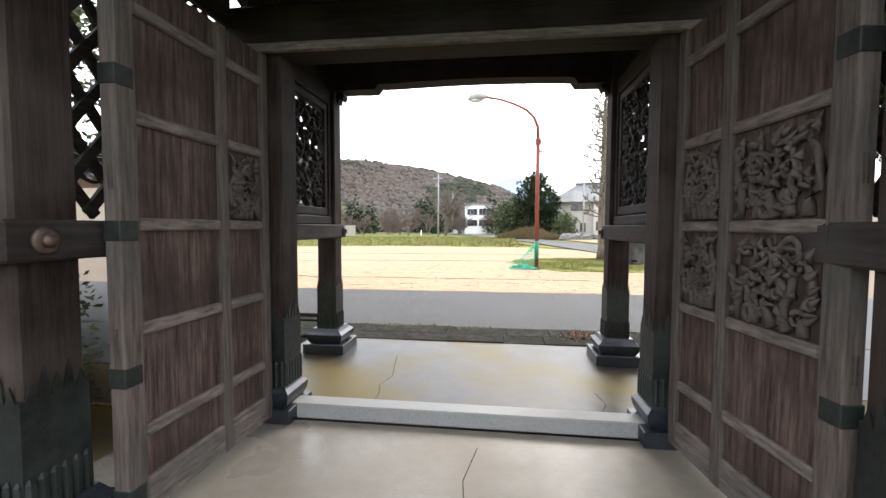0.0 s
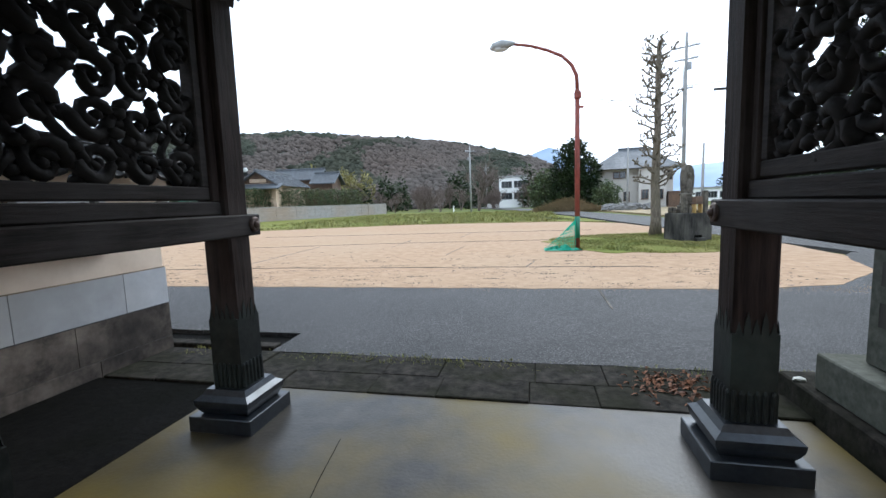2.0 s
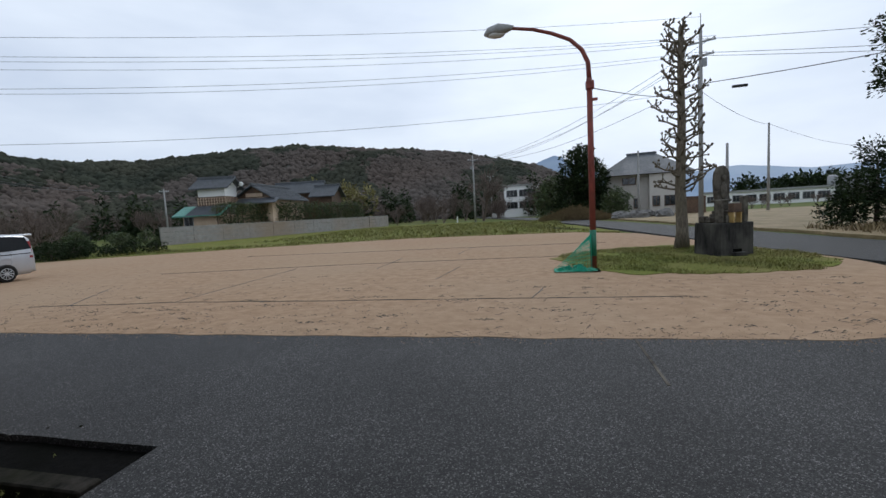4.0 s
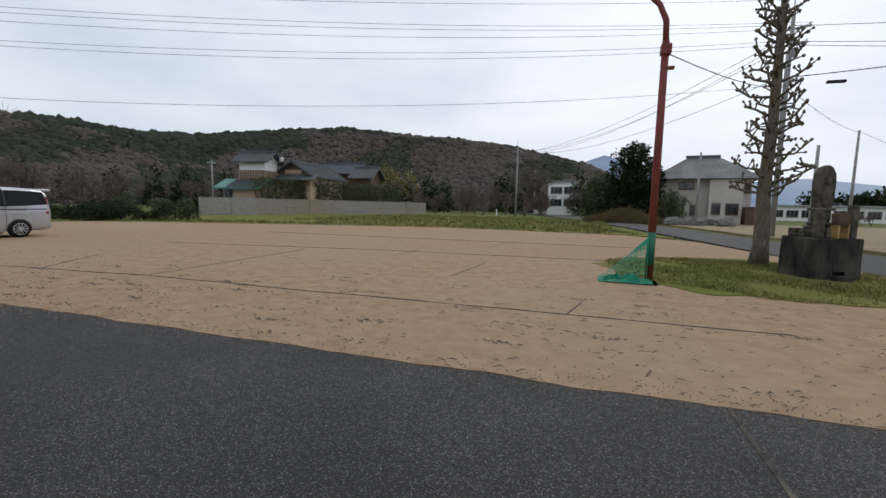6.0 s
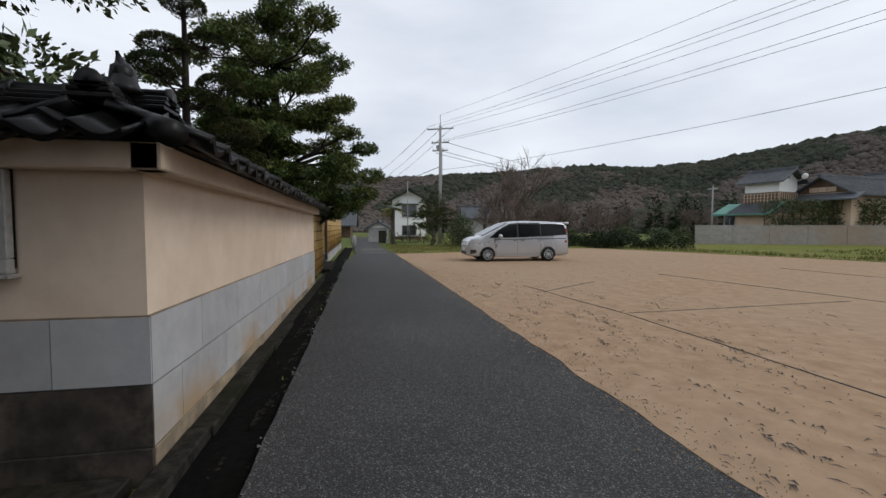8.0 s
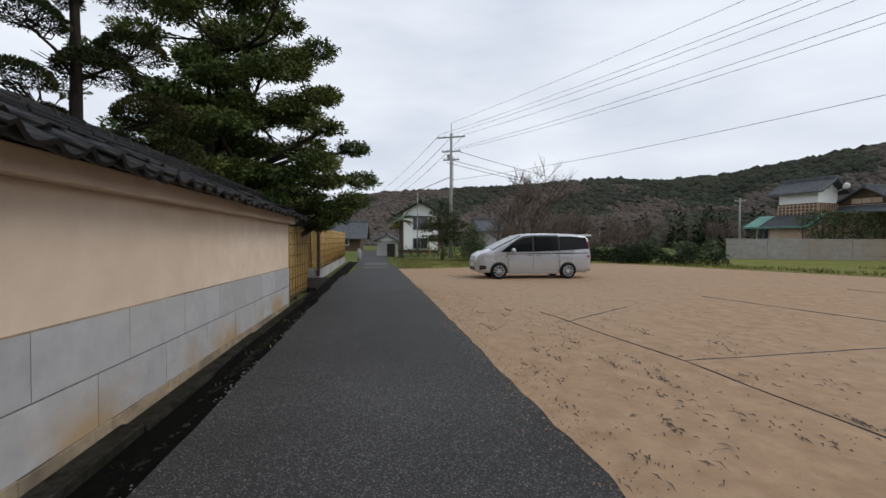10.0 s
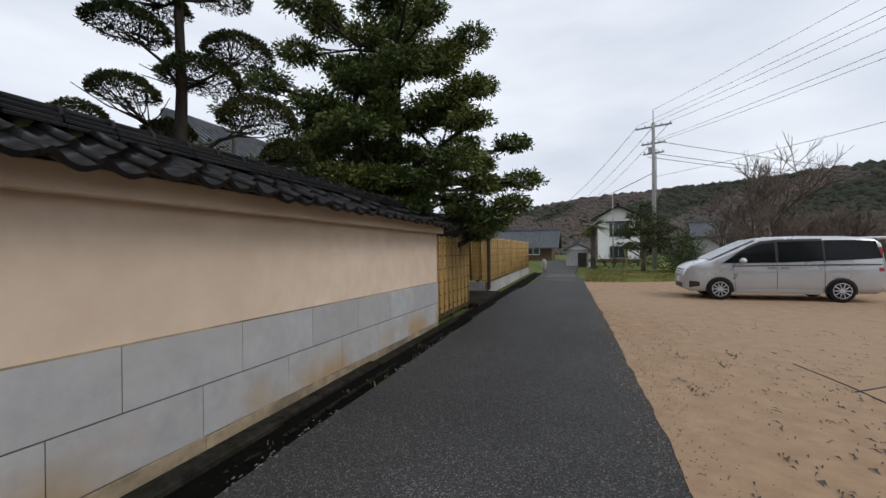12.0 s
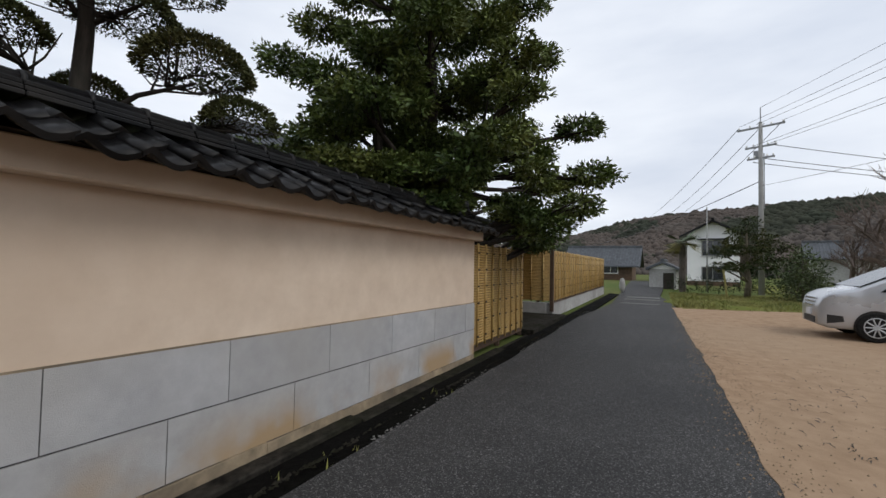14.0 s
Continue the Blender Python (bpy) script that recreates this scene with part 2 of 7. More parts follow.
ALLOY = material("alloy_wheel", (0.42, 0.425, 0.43), (0.52, 0.525, 0.53), 6, 0.45, 0.3, 0)
CHROME = material("chrome_bars", (0.5, 0.5, 0.51), (0.62, 0.62, 0.63), 4, 0.15, 0.9, 0)
HEADLIGHT = material("headlamp_cover", (0.38, 0.40, 0.42), (0.58, 0.60, 0.62), 9, 0.08, 0.2, 0, spec=0.9)
REDLIGHT = material("tail_lamp", (0.22, 0.012, 0.012), (0.3, 0.02, 0.02), 6, 0.2, 0, 0)
PAPER = material("white_paper", (0.60, 0.60, 0.62), (0.68, 0.68, 0.70), 2, 0.8, 0, 0.03)
INK = material("black_ink", (0.01, 0.01, 0.012), (0.03, 0.03, 0.03), 6, 0.8, 0, 0)
PEELED = material("peeled_silver_frame", (0.42, 0.41, 0.39), (0.60, 0.59, 0.56), 5, 0.5, 0.3, 0.2, (0.14, 0.13, 0.12), 6.0, amount=0.8)
BARK = material("grey_brown_bark", (0.035, 0.026, 0.020), (0.13, 0.105, 0.085), 7, 0.9, 0, 0.7, (0.10, 0.10, 0.085), 1.2, (3, 3, 0.6), 0.5)
BARK_DARK = material("black_brown_bark", (0.012, 0.009, 0.008), (0.045, 0.036, 0.03), 7, 0.9, 0, 0.7, (0.05, 0.05, 0.042), 1.2, (3, 3, 0.6), 0.4, spec=0.15)
BARK_PALE = material("grey_plane_bark", (0.06, 0.049, 0.037), (0.23, 0.195, 0.15), 6, 0.9, 0, 0.7, (0.11, 0.098, 0.065), 1.5, (3, 3, 0.8), 0.6, spec=0.15)
TWIG = material("bare_winter_twigs", (0.085, 0.062, 0.05), (0.17, 0.13, 0.11), 2, 0.9, 0, 0, island=0.25)
LEAF_A = material("glossy_evergreen_leaf", (0.022, 0.045, 0.012), (0.10, 0.14, 0.036), 1.6, 0.5, 0, 0, (0.18, 0.175, 0.045), 0.9, amount=0.4, island=0.55, spec=0.2)
LEAF_B = material("dark_pine_needles", (0.012, 0.022, 0.008), (0.05, 0.066, 0.02), 1.8, 0.7, 0, 0, (0.095, 0.075, 0.028), 1.1, amount=0.5, island=0.4, spec=0.15)
LEAF_C = material("dark_forest_leaf", (0.006, 0.013, 0.005), (0.026, 0.044, 0.014), 0.8, 0.7, 0, 0, (0.038, 0.05, 0.018), 0.4, island=0.4, spec=0.15)
LEAF_D = material("hedge_leaf", (0.02, 0.038, 0.011), (0.075, 0.105, 0.03), 1.4, 0.6, 0, 0, (0.10, 0.11, 0.04), 0.7, island=0.4)
LEAF_E = material("yellow_green_bamboo_leaf", (0.13, 0.115, 0.03), (0.25, 0.21, 0.06), 0.4, 0.7, 0, 0, (0.10, 0.10, 0.03), 0.2, island=0.3)
LEAF_DEAD = material("brown_dead_leaf", (0.09, 0.035, 0.015), (0.20, 0.08, 0.03), 8, 0.8, 0, 0, island=0.4)
HILL = material("wooded_hillside", (0.040, 0.037, 0.031), (0.085, 0.072, 0.063), 0.05, 1.0, 0, 0.0, (0.03, 0.042, 0.024), 0.014, amount=0.8, detail=8)
CANOPY = material("bare_winter_crowns", (0.064, 0.056, 0.049), (0.118, 0.103, 0.092), 0.05, 1.0, 0, 0.0, (0.095, 0.074, 0.062), 0.012, amount=0.6, island=0.09, spec=0.03)
EVERGREEN = material("evergreen_hill_crowns", (0.024, 0.029, 0.023), (0.050, 0.056, 0.041), 0.05, 1.0, 0, 0.0, (0.066, 0.062, 0.045), 0.016, amount=0.5, island=0.15, spec=0.03)
# distance haze is put into the pale blue of the far mountains
FARHILL = material("haze_tinted_mountain", (0.15, 0.22, 0.32), (0.22, 0.29, 0.39), 0.004, 1.0, 0, 0, (0.40, 0.46, 0.53), 0.0012)
PETAL = material("white_specks", (0.4, 0.4, 0.36), (0.6, 0.6, 0.55), 10, 0.8)


def rising_damp(m, low, high):
    """Keeps the stain colour to a ragged band near the ground, as splashed soil leaves it."""
    n, l = m.node_tree.nodes, m.node_tree.links
    mix = next(x for x in n if x.type == "MIX")
    src = mix.inputs[0].links[0].from_socket
    tc = next(x for x in n if x.type == "TEX_COORD")
    sp, mr, mu = n.new("ShaderNodeSeparateXYZ"), n.new("ShaderNodeMapRange"), n.new("ShaderNodeMath")
    l.new(tc.outputs["Object"], sp.inputs[0])
    mr.inputs[1].default_value, mr.inputs[2].default_value, mr.inputs[3].default_value, mr.inputs[4].default_value = low, high, 1.6, 0.0
    l.new(sp.outputs[2], mr.inputs[0])
    mu.operation, mu.use_clamp = "MULTIPLY", True
    l.new(src, mu.inputs[0])
    l.new(mr.outputs[0], mu.inputs[1])
    l.new(mu.outputs[0], mix.inputs[0])


rising_damp(BLOCK_LOW, 0.06, 0.46)


def asphalt():
    """Dark binder with single stones of different grey, worn paler and stained in large patches."""
    m = bpy.data.materials.new("worn_asphalt")
    m.use_nodes = True
    n, l = m.node_tree.nodes, m.node_tree.links
    b = n["Principled BSDF"]
    tc = n.new("ShaderNodeTexCoord")
    cells = n.new("ShaderNodeTexVoronoi")
    cells.inputs["Scale"].default_value = 120
    l.new(tc.outputs["Object"], cells.inputs["Vector"])
    sep = n.new("ShaderNodeSeparateColor")
    l.new(cells.outputs["Color"], sep.inputs[0])
    stones = n.new("ShaderNodeValToRGB")
    e = stones.color_ramp.elements
    e[0].position, e[0].color = 0.0, (0.024, 0.0235, 0.0235, 1)
    e[1].position, e[1].color = 1.0, (0.19, 0.186, 0.18, 1)
    for p, v in ((0.45, 0.035), (0.75, 0.052), (0.9, 0.085)):
        x = e.new(p)
        x.color = (v, v * 0.98, v * 0.965, 1)
    l.new(sep.outputs[0], stones.inputs[0])
    patch = n.new("ShaderNodeTexNoise")
    patch.inputs["Scale"].default_value, patch.inputs["Detail"].default_value = 0.6, 7
    l.new(tc.outputs["Object"], patch.inputs["Vector"])
    tone = n.new("ShaderNodeMapRange")
    tone.inputs[1].default_value, tone.inputs[2].default_value, tone.inputs[3].default_value, tone.inputs[4].default_value = 0.32, 0.68, 0.7, 1.25
    l.new(patch.outputs[0], tone.inputs[0])
    hv = n.new("ShaderNodeHueSaturation")
    l.new(tone.outputs[0], hv.inputs["Value"])
    l.new(stones.outputs[0], hv.inputs["Color"])
    l.new(hv.outputs[0], b.inputs["Base Color"])
    rr = n.new("ShaderNodeMapRange")
    rr.inputs[3].default_value, rr.inputs[4].default_value = 0.6, 0.9
    l.new(patch.outputs[0], rr.inputs[0])
    l.new(rr.outputs[0], b.inputs["Roughness"])
    b.inputs["Specular IOR Level"].default_value = 0.2
    bp = n.new("ShaderNodeBump")
    bp.inputs["Strength"].default_value, bp.inputs["Distance"].default_value = 0.7, 0.006
    l.new(cells.outputs["Distance"], bp.inputs["Height"])
    bp.invert = True
    l.new(bp.outputs[0], b.inputs["Normal"])
    return m


ASPHALT = asphalt()

# ---- building helpers ----
def box(bm, a, b, bevel=0.0):
    r = bmesh.ops.create_cube(bm, size=1)
    for v in r["verts"]:
        v.co = Vector([(a[i] + b[i]) / 2 + v.co[i] * (b[i] - a[i]) for i in range(3)])
    if bevel:
        es = list({e for v in r["verts"] for e in v.link_edges})
        bmesh.ops.bevel(bm, geom=es, offset=bevel, segments=1, affect="EDGES", profile=0.7)
    return r["verts"]


def tube(bm, pts, radii, n=8, cap=True):
    """A tapered tube along points."""
    rings, up = [], Vector((0.13, 0.21, 0.97))
    pts = [Vector(p) for p in pts]
    for i, p in enumerate(pts):
        d = (pts[min(i + 1, len(pts) - 1)] - pts[max(i - 1, 0)])
        d = d.normalized() if d.length > 1e-9 else Vector((0, 0, 1))
        s = d.cross(up if abs(d.dot(up)) < 0.95 else Vector((1, 0, 0))).normalized()
        u = s.cross(d)
        r = radii[i] if isinstance(radii, (list, tuple)) else radii
        rings.append([bm.verts.new(p + r * (math.cos(k * math.tau / n) * s + math.sin(k * math.tau / n) * u)) for k in range(n)])
    for a, b in zip(rings, rings[1:]):
        for k in range(n):
            bm.faces.new((a[k], a[(k + 1) % n], b[(k + 1) % n], b[k]))
    if cap and n > 2:
        bm.faces.new(rings[0][::-1])
        bm.faces.new(rings[-1])
    return rings


def prism(bm, outline, axis, lo, hi, scale_hi=None):
    """A flat outline pushed along an axis from lo to hi. outline: pairs in the other two axes, in order."""
    rest = [i for i in range(3) if i != axis]

    def put(p, h):
        c = [0, 0, 0]
        c[axis], c[rest[0]], c[rest[1]] = h, p[0], p[1]
        return bm.verts.new(c)

    a, b = [put(p, lo) for p in outline], [put(p, hi) for p in outline]
    bm.faces.new(a)
    bm.faces.new(b[::-1])
    for i in range(len(a)):
        j = (i + 1) % len(a)
        bm.faces.new((a[j], a[i], b[i], b[j]))
    return a, b


def blob(bm, c, r, seed=0, sub=2, rough=0.25):
    """A lumpy stone or clump."""
    res = bmesh.ops.create_icosphere(bm, subdivisions=sub, radius=1)
    for v in res["verts"]:
        k = 1 + rough * noise.noise(v.co * 1.7 + Vector((seed * 3.1, seed * 1.7, 0)))
        v.co = Vector(c) + Vector((v.co.x * r[0], v.co.y * r[1], v.co.z * r[2])) * k


def mesh_of(name, bm, mat, smooth=False):
    bmesh.ops.recalc_face_normals(bm, faces=bm.faces) if len(bm.faces) < 60000 else None
    me = bpy.data.meshes.new(name)
    bm.to_mesh(me)
    bm.free()
    me.materials.append(mat)
    if smooth:
        me.polygons.foreach_set("use_smooth", [True] * len(me.polygons))
    return me


def part(name, bm, mat, parent=None, label="", smooth=False):
    me = mesh_of(name, bm, mat, smooth) if isinstance(bm, bmesh.types.BMesh) else bm
    ob = new(name, me)
    if parent:
        ob.parent = parent
    return tagged(ob, label) if label else ob


def single(name, bm, mat, label, category, kind="", group="", smooth=False):
    return tagged(part(name, bm, mat, None, "", smooth), label, category, group, kind)


def thing(name, label, category, at=(0, 0, 0), rz=0.0, group="", kind=""):
    e = new(name)
    e.empty_display_size = 0.2
    e.matrix_basis = pose(*at, 0, 0, rz)
    return tagged(e, label, category, group, kind)


def boxes(*spec, bevel=0.0):
    bm = bmesh.new()
    for a, b in spec:
        box(bm, a, b, bevel)
    return bm


def soup(name, verts, faces, mat, smooth=False):
    me = bpy.data.meshes.new(name)
    me.from_pydata(verts, [], faces)
    me.materials.append(mat)
    me.validate()
    if smooth:
        me.polygons.foreach_set("use_smooth", [True] * len(me.polygons))
    return me


def sheet(name, outline, z, thick, mat, label, category, kind="structure", wobble=0.0, step=0.4, seed=1):
    """A flat slab with a ragged outline."""
    pts, n = [], len(outline)
    for i in range(n):
        a, b = Vector(outline[i]), Vector(outline[(i + 1) % n])
        m = max(1, int((b - a).length / step)) if wobble else 1
        side = Vector((-(b - a).y, (b - a).x)).normalized() if (b - a).length else Vector((0, 0))
        for k in range(m):
            p = a.lerp(b, k / m)
            w = wobble * (noise.noise(Vector((p.x * 1.3, p.y * 1.3, seed))) + 0.5 * noise.noise(Vector((p.x * 4.1, p.y * 4.1, seed + 7))))
            pts.append(p + side * w)
    bm = bmesh.new()
    prism(bm, pts, 2, z - thick, z)
    bmesh.ops.triangulate(bm, faces=[f for f in bm.faces if len(f.verts) > 4])
    return single(name, bm, mat, label, category, kind)

# ---- ground, roads, lot ----
bm = bmesh.new()
ring = [0, 12, 30, 60, 110, 200, 400, 900, 2500, 4500]
rows = []
for r in ring:
    rows.append([bm.verts.new((r * math.cos(k * math.tau / 48), r * math.sin(k * math.tau / 48), -0.12)) for k in range(48)] if r else [bm.verts.new((0, 0, -0.12))])
for k in range(48):
    bm.faces.new((rows[0][0], rows[1][k], rows[1][(k + 1) % 48]))
for a, b in zip(rows[1:], rows[2:]):
    for k in range(48):
        bm.faces.new((a[k], b[k], b[(k + 1) % 48], a[(k + 1) % 48]))
single("ground", bm, FIELD, "flat winter farmland with dull green and straw grass", "ground", "structure")

sheet("road", [(-62, 3.2), (-26, 4.4), (-20, 4.03), (-2.6, 4.03), (-2.58, 3.36), (3.2, 3.36), (40, 3.2), (40, 6.6), (13.5, 8.0), (8.4, 12), (5.0, 7.5), (-24, 6.95), (-33, 6.2), (-62, 6.9)],
      0.0, 0.11, ASPHALT, "dark grey worn asphalt lane beside the sandy lot", "road", wobble=0.03)


def ribbon(name, line, width, z, thick, mat, label, category):
    left, right = [], []
    for i, p in enumerate(line):
        d = (Vector(line[min(i + 1, len(line) - 1)]) - Vector(line[max(i - 1, 0)])).normalized()
        s = Vector((-d.y, d.x)) * width / 2
        left.append(Vector(p) + s)
        right.append(Vector(p) - s)
    return sheet(name, right + left[::-1], z, thick, mat, label, category, wobble=0.05, step=0.8)


ribbon("road_north", [(10.8, 8), (10.6, 13), (9.6, 18), (8.2, 28), (6.0, 42), (2.6, 58), (-3, 78), (-12, 105), (-24, 150), (-40, 220)], 4.2, -0.004, 0.11,
       ASPHALT, "narrow asphalt farm road running away past the houses", "road")

sheet("sandy_lot", [(-25.5, 6.62), (-14, 6.86), (-4, 6.98), (3.8, 7.08), (5.6, 7.6), (7.0, 9.0), (7.9, 11.5), (8.0, 14), (7.2, 19), (5.6, 27), (2.6, 30.2), (-8.4, 31.0), (-18.6, 27.2), (-30, 21.6), (-31, 16.5), (-27, 10.4)],
      0.006, 0.1, SAND, "pale brown decomposed granite parking lot with ruts and litter", "sand lot", wobble=0.055, step=0.12)
sheet("grass_patch", [(0.9, 15.8), (1.3, 13.4), (2.4, 12.3), (4.7, 12.0), (7.0, 12.7), (7.7, 14), (7.0, 18.3), (5.2, 19.2), (2.5, 18.3)],
      0.02, 0.06, GRASS_BASE, "patch of short mossy grass round the lamp post", "grass", wobble=0.3, step=0.3, seed=4)
sheet("lawn", [(-25.2, 7.0), (-26.4, 10.2), (-30.6, 16.3), (-29.6, 21.9), (-18.6, 27.5), (-8.4, 31.3), (2.6, 30.6), (5.2, 29), (3.4, 40), (-2, 62), (-14, 70), (-25, 69), (-36, 36), (-60, 30), (-60, 14), (-39, 12.6), (-33.5, 7.0), (-29, 6.5)],
      0.012, 0.1, GRASS_BASE, "green winter grass verge beyond the sandy lot", "grass", wobble=0.35, step=0.5, seed=9)
sheet("straw_field", [(12.9, 14), (12.2, 22), (11, 34), (9.0, 50), (6, 62), (40, 66), (75, 50), (75, 18), (30, 12.5)], 0.03, 0.14, DRYGRASS,
      "field of dry straw-coloured grass beyond the road", "field", wobble=0.4, step=1.0, seed=5)
bm = bmesh.new()
for p, q in (((1.0, 41.0), (-3.5, 56)), ((2.9, 33.4), (-1.0, 43))):
    d = (Vector(q) - Vector(p)).normalized()
    s = Vector((-d.y, d.x)) * 0.45
    prism(bm, [Vector(p) + s, Vector(q) + s, Vector(q) - s, Vector(p) - s], 2, 0.0, 0.03)
single("ditch", bm, DITCH_SHADE, "dark open drainage ditch along the farm road", "ditch", "structure")

# ropes pegged flat into the sand as bay markings, half buried
def rope(line, r=0.009):
    bm = bmesh.new()
    pts = []
    for (ax, ay), (bx, by) in zip(line, line[1:]):
        m = max(2, int(math.hypot(bx - ax, by - ay) / 0.3))
        for k in range(m):
            x, y = ax + (bx - ax) * k / m, ay + (by - ay) * k / m
            pts.append((x + 0.03 * noise.noise(Vector((x, y, 3))), y + 0.05 * noise.noise(Vector((x * 0.8, y * 0.8, 8))), 0.008 + 0.008 * noise.noise(Vector((x * 3, y * 3, 1)))))
    pts.append((*line[-1], 0.008))
    tube(bm, pts, r, 5)
    single("bay_rope", bm, WIRE, "thin dark rope laid on sand as a bay line", "rope", group="parking bay ropes")


for line in ([(-11.6, 8.95), (-7.8, 9.36), (-2.1, 9.5), (2.9, 9.62)], [(-7.85, 9.36), (-8.15, 14.9)], [(-2.3, 12.0), (-2.1, 14.4)], [(-4.9, 14.4), (-5.0, 17.4)],
             [(-13.5, 14.4), (-6.0, 15.9), (1.5, 16.6)], [(-2.9, 18.3), (-2.8, 21.4)], [(-10.5, 9.0), (-12.0, 11.2)], [(-14.5, 20.5), (-2.9, 21.3), (3.2, 21.6)], [(0.2, 9.55), (0.4, 10.6)]):
    rope(line)

# sandy wear, twigs and dead leaves on the lot
rng = random.Random(5)
vs, fs = [], []
for _ in range(2300):
    x, y = rng.uniform(-16, 6.5), 7.0 + abs(rng.gauss(0, 1)) ** 1.3 * 3.4
    if y > 22 or (y > 11.7 and x > 1.2) or (x > 5.2 and y < 8.6):
        continue
    dense = noise.noise(Vector((x * 0.55, y * 0.75, 2)))
    if dense < 0.02 and rng.random() < 0.8:
        continue
    a, ln, w = rng.gauss(0, 0.7), rng.uniform(0.012, 0.07), rng.uniform(0.003, 0.008)
    dx, dy = math.cos(a) * ln, math.sin(a) * ln
    px, py = -math.sin(a) * w, math.cos(a) * w
    b = len(vs)
    h = 0.012 + rng.random() * 0.012
    vs += [(x - dx - px, y - dy - py, 0.008), (x - px, y - py, h), (x + dx, y + dy, 0.009), (x + px, y + py, h + 0.006)]
    fs += [(b, b + 1, b + 2, b + 3)]
tagged(new("twig_litter", soup("twig_litter", vs, fs, TWIG)), "scattered dark twigs and leaf litter on sand", "litter", kind="stuff")
vs, fs = [], []
for _ in range(90):
    cx, cy = rng.uniform(-12, 6.5), 7.2 + abs(rng.gauss(0, 2.4))
    if cy > 11.7 and cx > 1.2:
        continue
    for _ in range(rng.randint(5, 16)):
        x, y, a, ln = cx + rng.gauss(0, 0.16), cy + rng.gauss(0, 0.04), rng.gauss(0, 0.5), rng.uniform(0.015, 0.055)
        b = len(vs)
        vs += [(x - ln * math.cos(a), y - ln * math.sin(a), 0.01), (x, y - 0.008, 0.022), (x + ln * math.cos(a), y + ln * math.sin(a), 0.012), (x, y + 0.008, 0.03)]
        fs += [(b, b + 1, b + 2, b + 3)]
tagged(new("leaf_litter", soup("leaf_litter", vs, fs, BARK)), "small drifts of dead leaves and bark on sand", "litter", kind="stuff")
# small stones along the broken edge of the asphalt
vs, fs = [], []
for _ in range(5200):
    x = rng.uniform(-22, 6)
    edge = 7.0 + 0.015 * x * (x < 0)
    y, r = edge + (rng.gauss(0.12, 0.16) if rng.random() < 0.6 else abs(rng.gauss(0, 2.5))), rng.uniform(0.004, 0.013)
    b = len(vs)
    vs += [(x + r, y, 0.004), (x, y + r, 0.004), (x - r, y, 0.004), (x, y - r, 0.004), (x, y, 0.004 + r * 1.1)]
    fs += [(b, b + 1, b + 4), (b + 1, b + 2, b + 4), (b + 2, b + 3, b + 4), (b + 3, b, b + 4)]
tagged(new("gravel", soup("gravel", vs, fs, SAND_WET)), "loose gravel strewn along the asphalt edge", "gravel", kind="stuff")

# pale seam and patch joints in the asphalt
bm = boxes(((1.5, 5.6, 0), (1.53, 7.05, 0.0045)))
single("road_seam", bm, STONE, "pale straight seam across the asphalt lane", "road seam", "structure")
bm = bmesh.new()
for x, w in ((-29.4, 0.5), (-31.2, 0.7), (-26.8, 0.35)):
    box(bm, (x, 4.7, 0), (x + w, 6.2, 0.0045))
single("road_marking", bm, ROCK, "worn pale stop markings on the asphalt", "road marking", "structure")


def grass_field(name, region, count, h, seed, mat=GRASS, label="short uneven grass blades", z=0.0):
    """Blades scattered over a region given by a test and bounds."""
    test, (x0, x1, y0, y1) = region
    rg = random.Random(seed)
    vs, fs = [], []
    for _ in range(count):
        x, y = rg.uniform(x0, x1), rg.uniform(y0, y1)
        d = noise.noise(Vector((x * 0.6, y * 0.6, seed)))
        if not test(x, y) or d < -0.25 and rg.random() < 0.7:
            continue
        hh = h * rg.uniform(0.4, 1.2) * (1 + 0.8 * max(d, -0.5))
        for _ in range(3):
            a, ln = rg.uniform(0, math.tau), hh * rg.uniform(0.3, 0.9)
            w = hh * 0.12
            b = len(vs)
            ox, oy = rg.gauss(0, hh * 0.4), rg.gauss(0, hh * 0.4)
            vs += [(x + ox - w * math.sin(a), y + oy + w * math.cos(a), z), (x + ox + w * math.sin(a), y + oy - w * math.cos(a), z), (x + ox + ln * math.cos(a), y + oy + ln * math.sin(a), z + hh)]
            fs.append((b, b + 1, b + 2))
    return tagged(new(name, soup(name, vs, fs, mat)), label, "grass", kind="stuff")


def in_patch(x, y):
    return ((x - 4.4) / 3.45) ** 2 + ((y - 15.3) / 3.3) ** 2 < 1 + 0.2 * noise.noise(Vector((x, y, 0)))


grass_field("grass_tuft", (in_patch, (0.7, 8, 11.9, 19)), 16000, 0.07, 3, label="short yellow-green grass blades round the lamp post", z=0.015)
grass_field("verge_grass", (lambda x, y: 30.7 < y + 0.012 * (x + 3) ** 2 * (x < -3) < 33.5, (-30, 3.5, 21, 34)), 9000, 0.2, 6, label="ragged green grass along the lot's far edge")
grass_field("lawn_grass", (lambda x, y: y > 6.7 and y - 10.4 < (x + 26.4) * -1.4 and y < 14, (-36, -25.5, 6.6, 14)), 7000, 0.11, 7, label="green lawn grass beside the lane")
grass_field("field_grass", (lambda x, y: x < 2.5, (-24, 3, 33, 60)), 9000, 0.22, 8, label="rough green field grass")
grass_field("straw_grass", (lambda x, y: y < 15 + (40 - x) * 0.4 and x > 12.9, (12.8, 34, 12.8, 40)), 11000, 0.32, 10, DRYGRASS, "dry straw-coloured grass along the road bank")
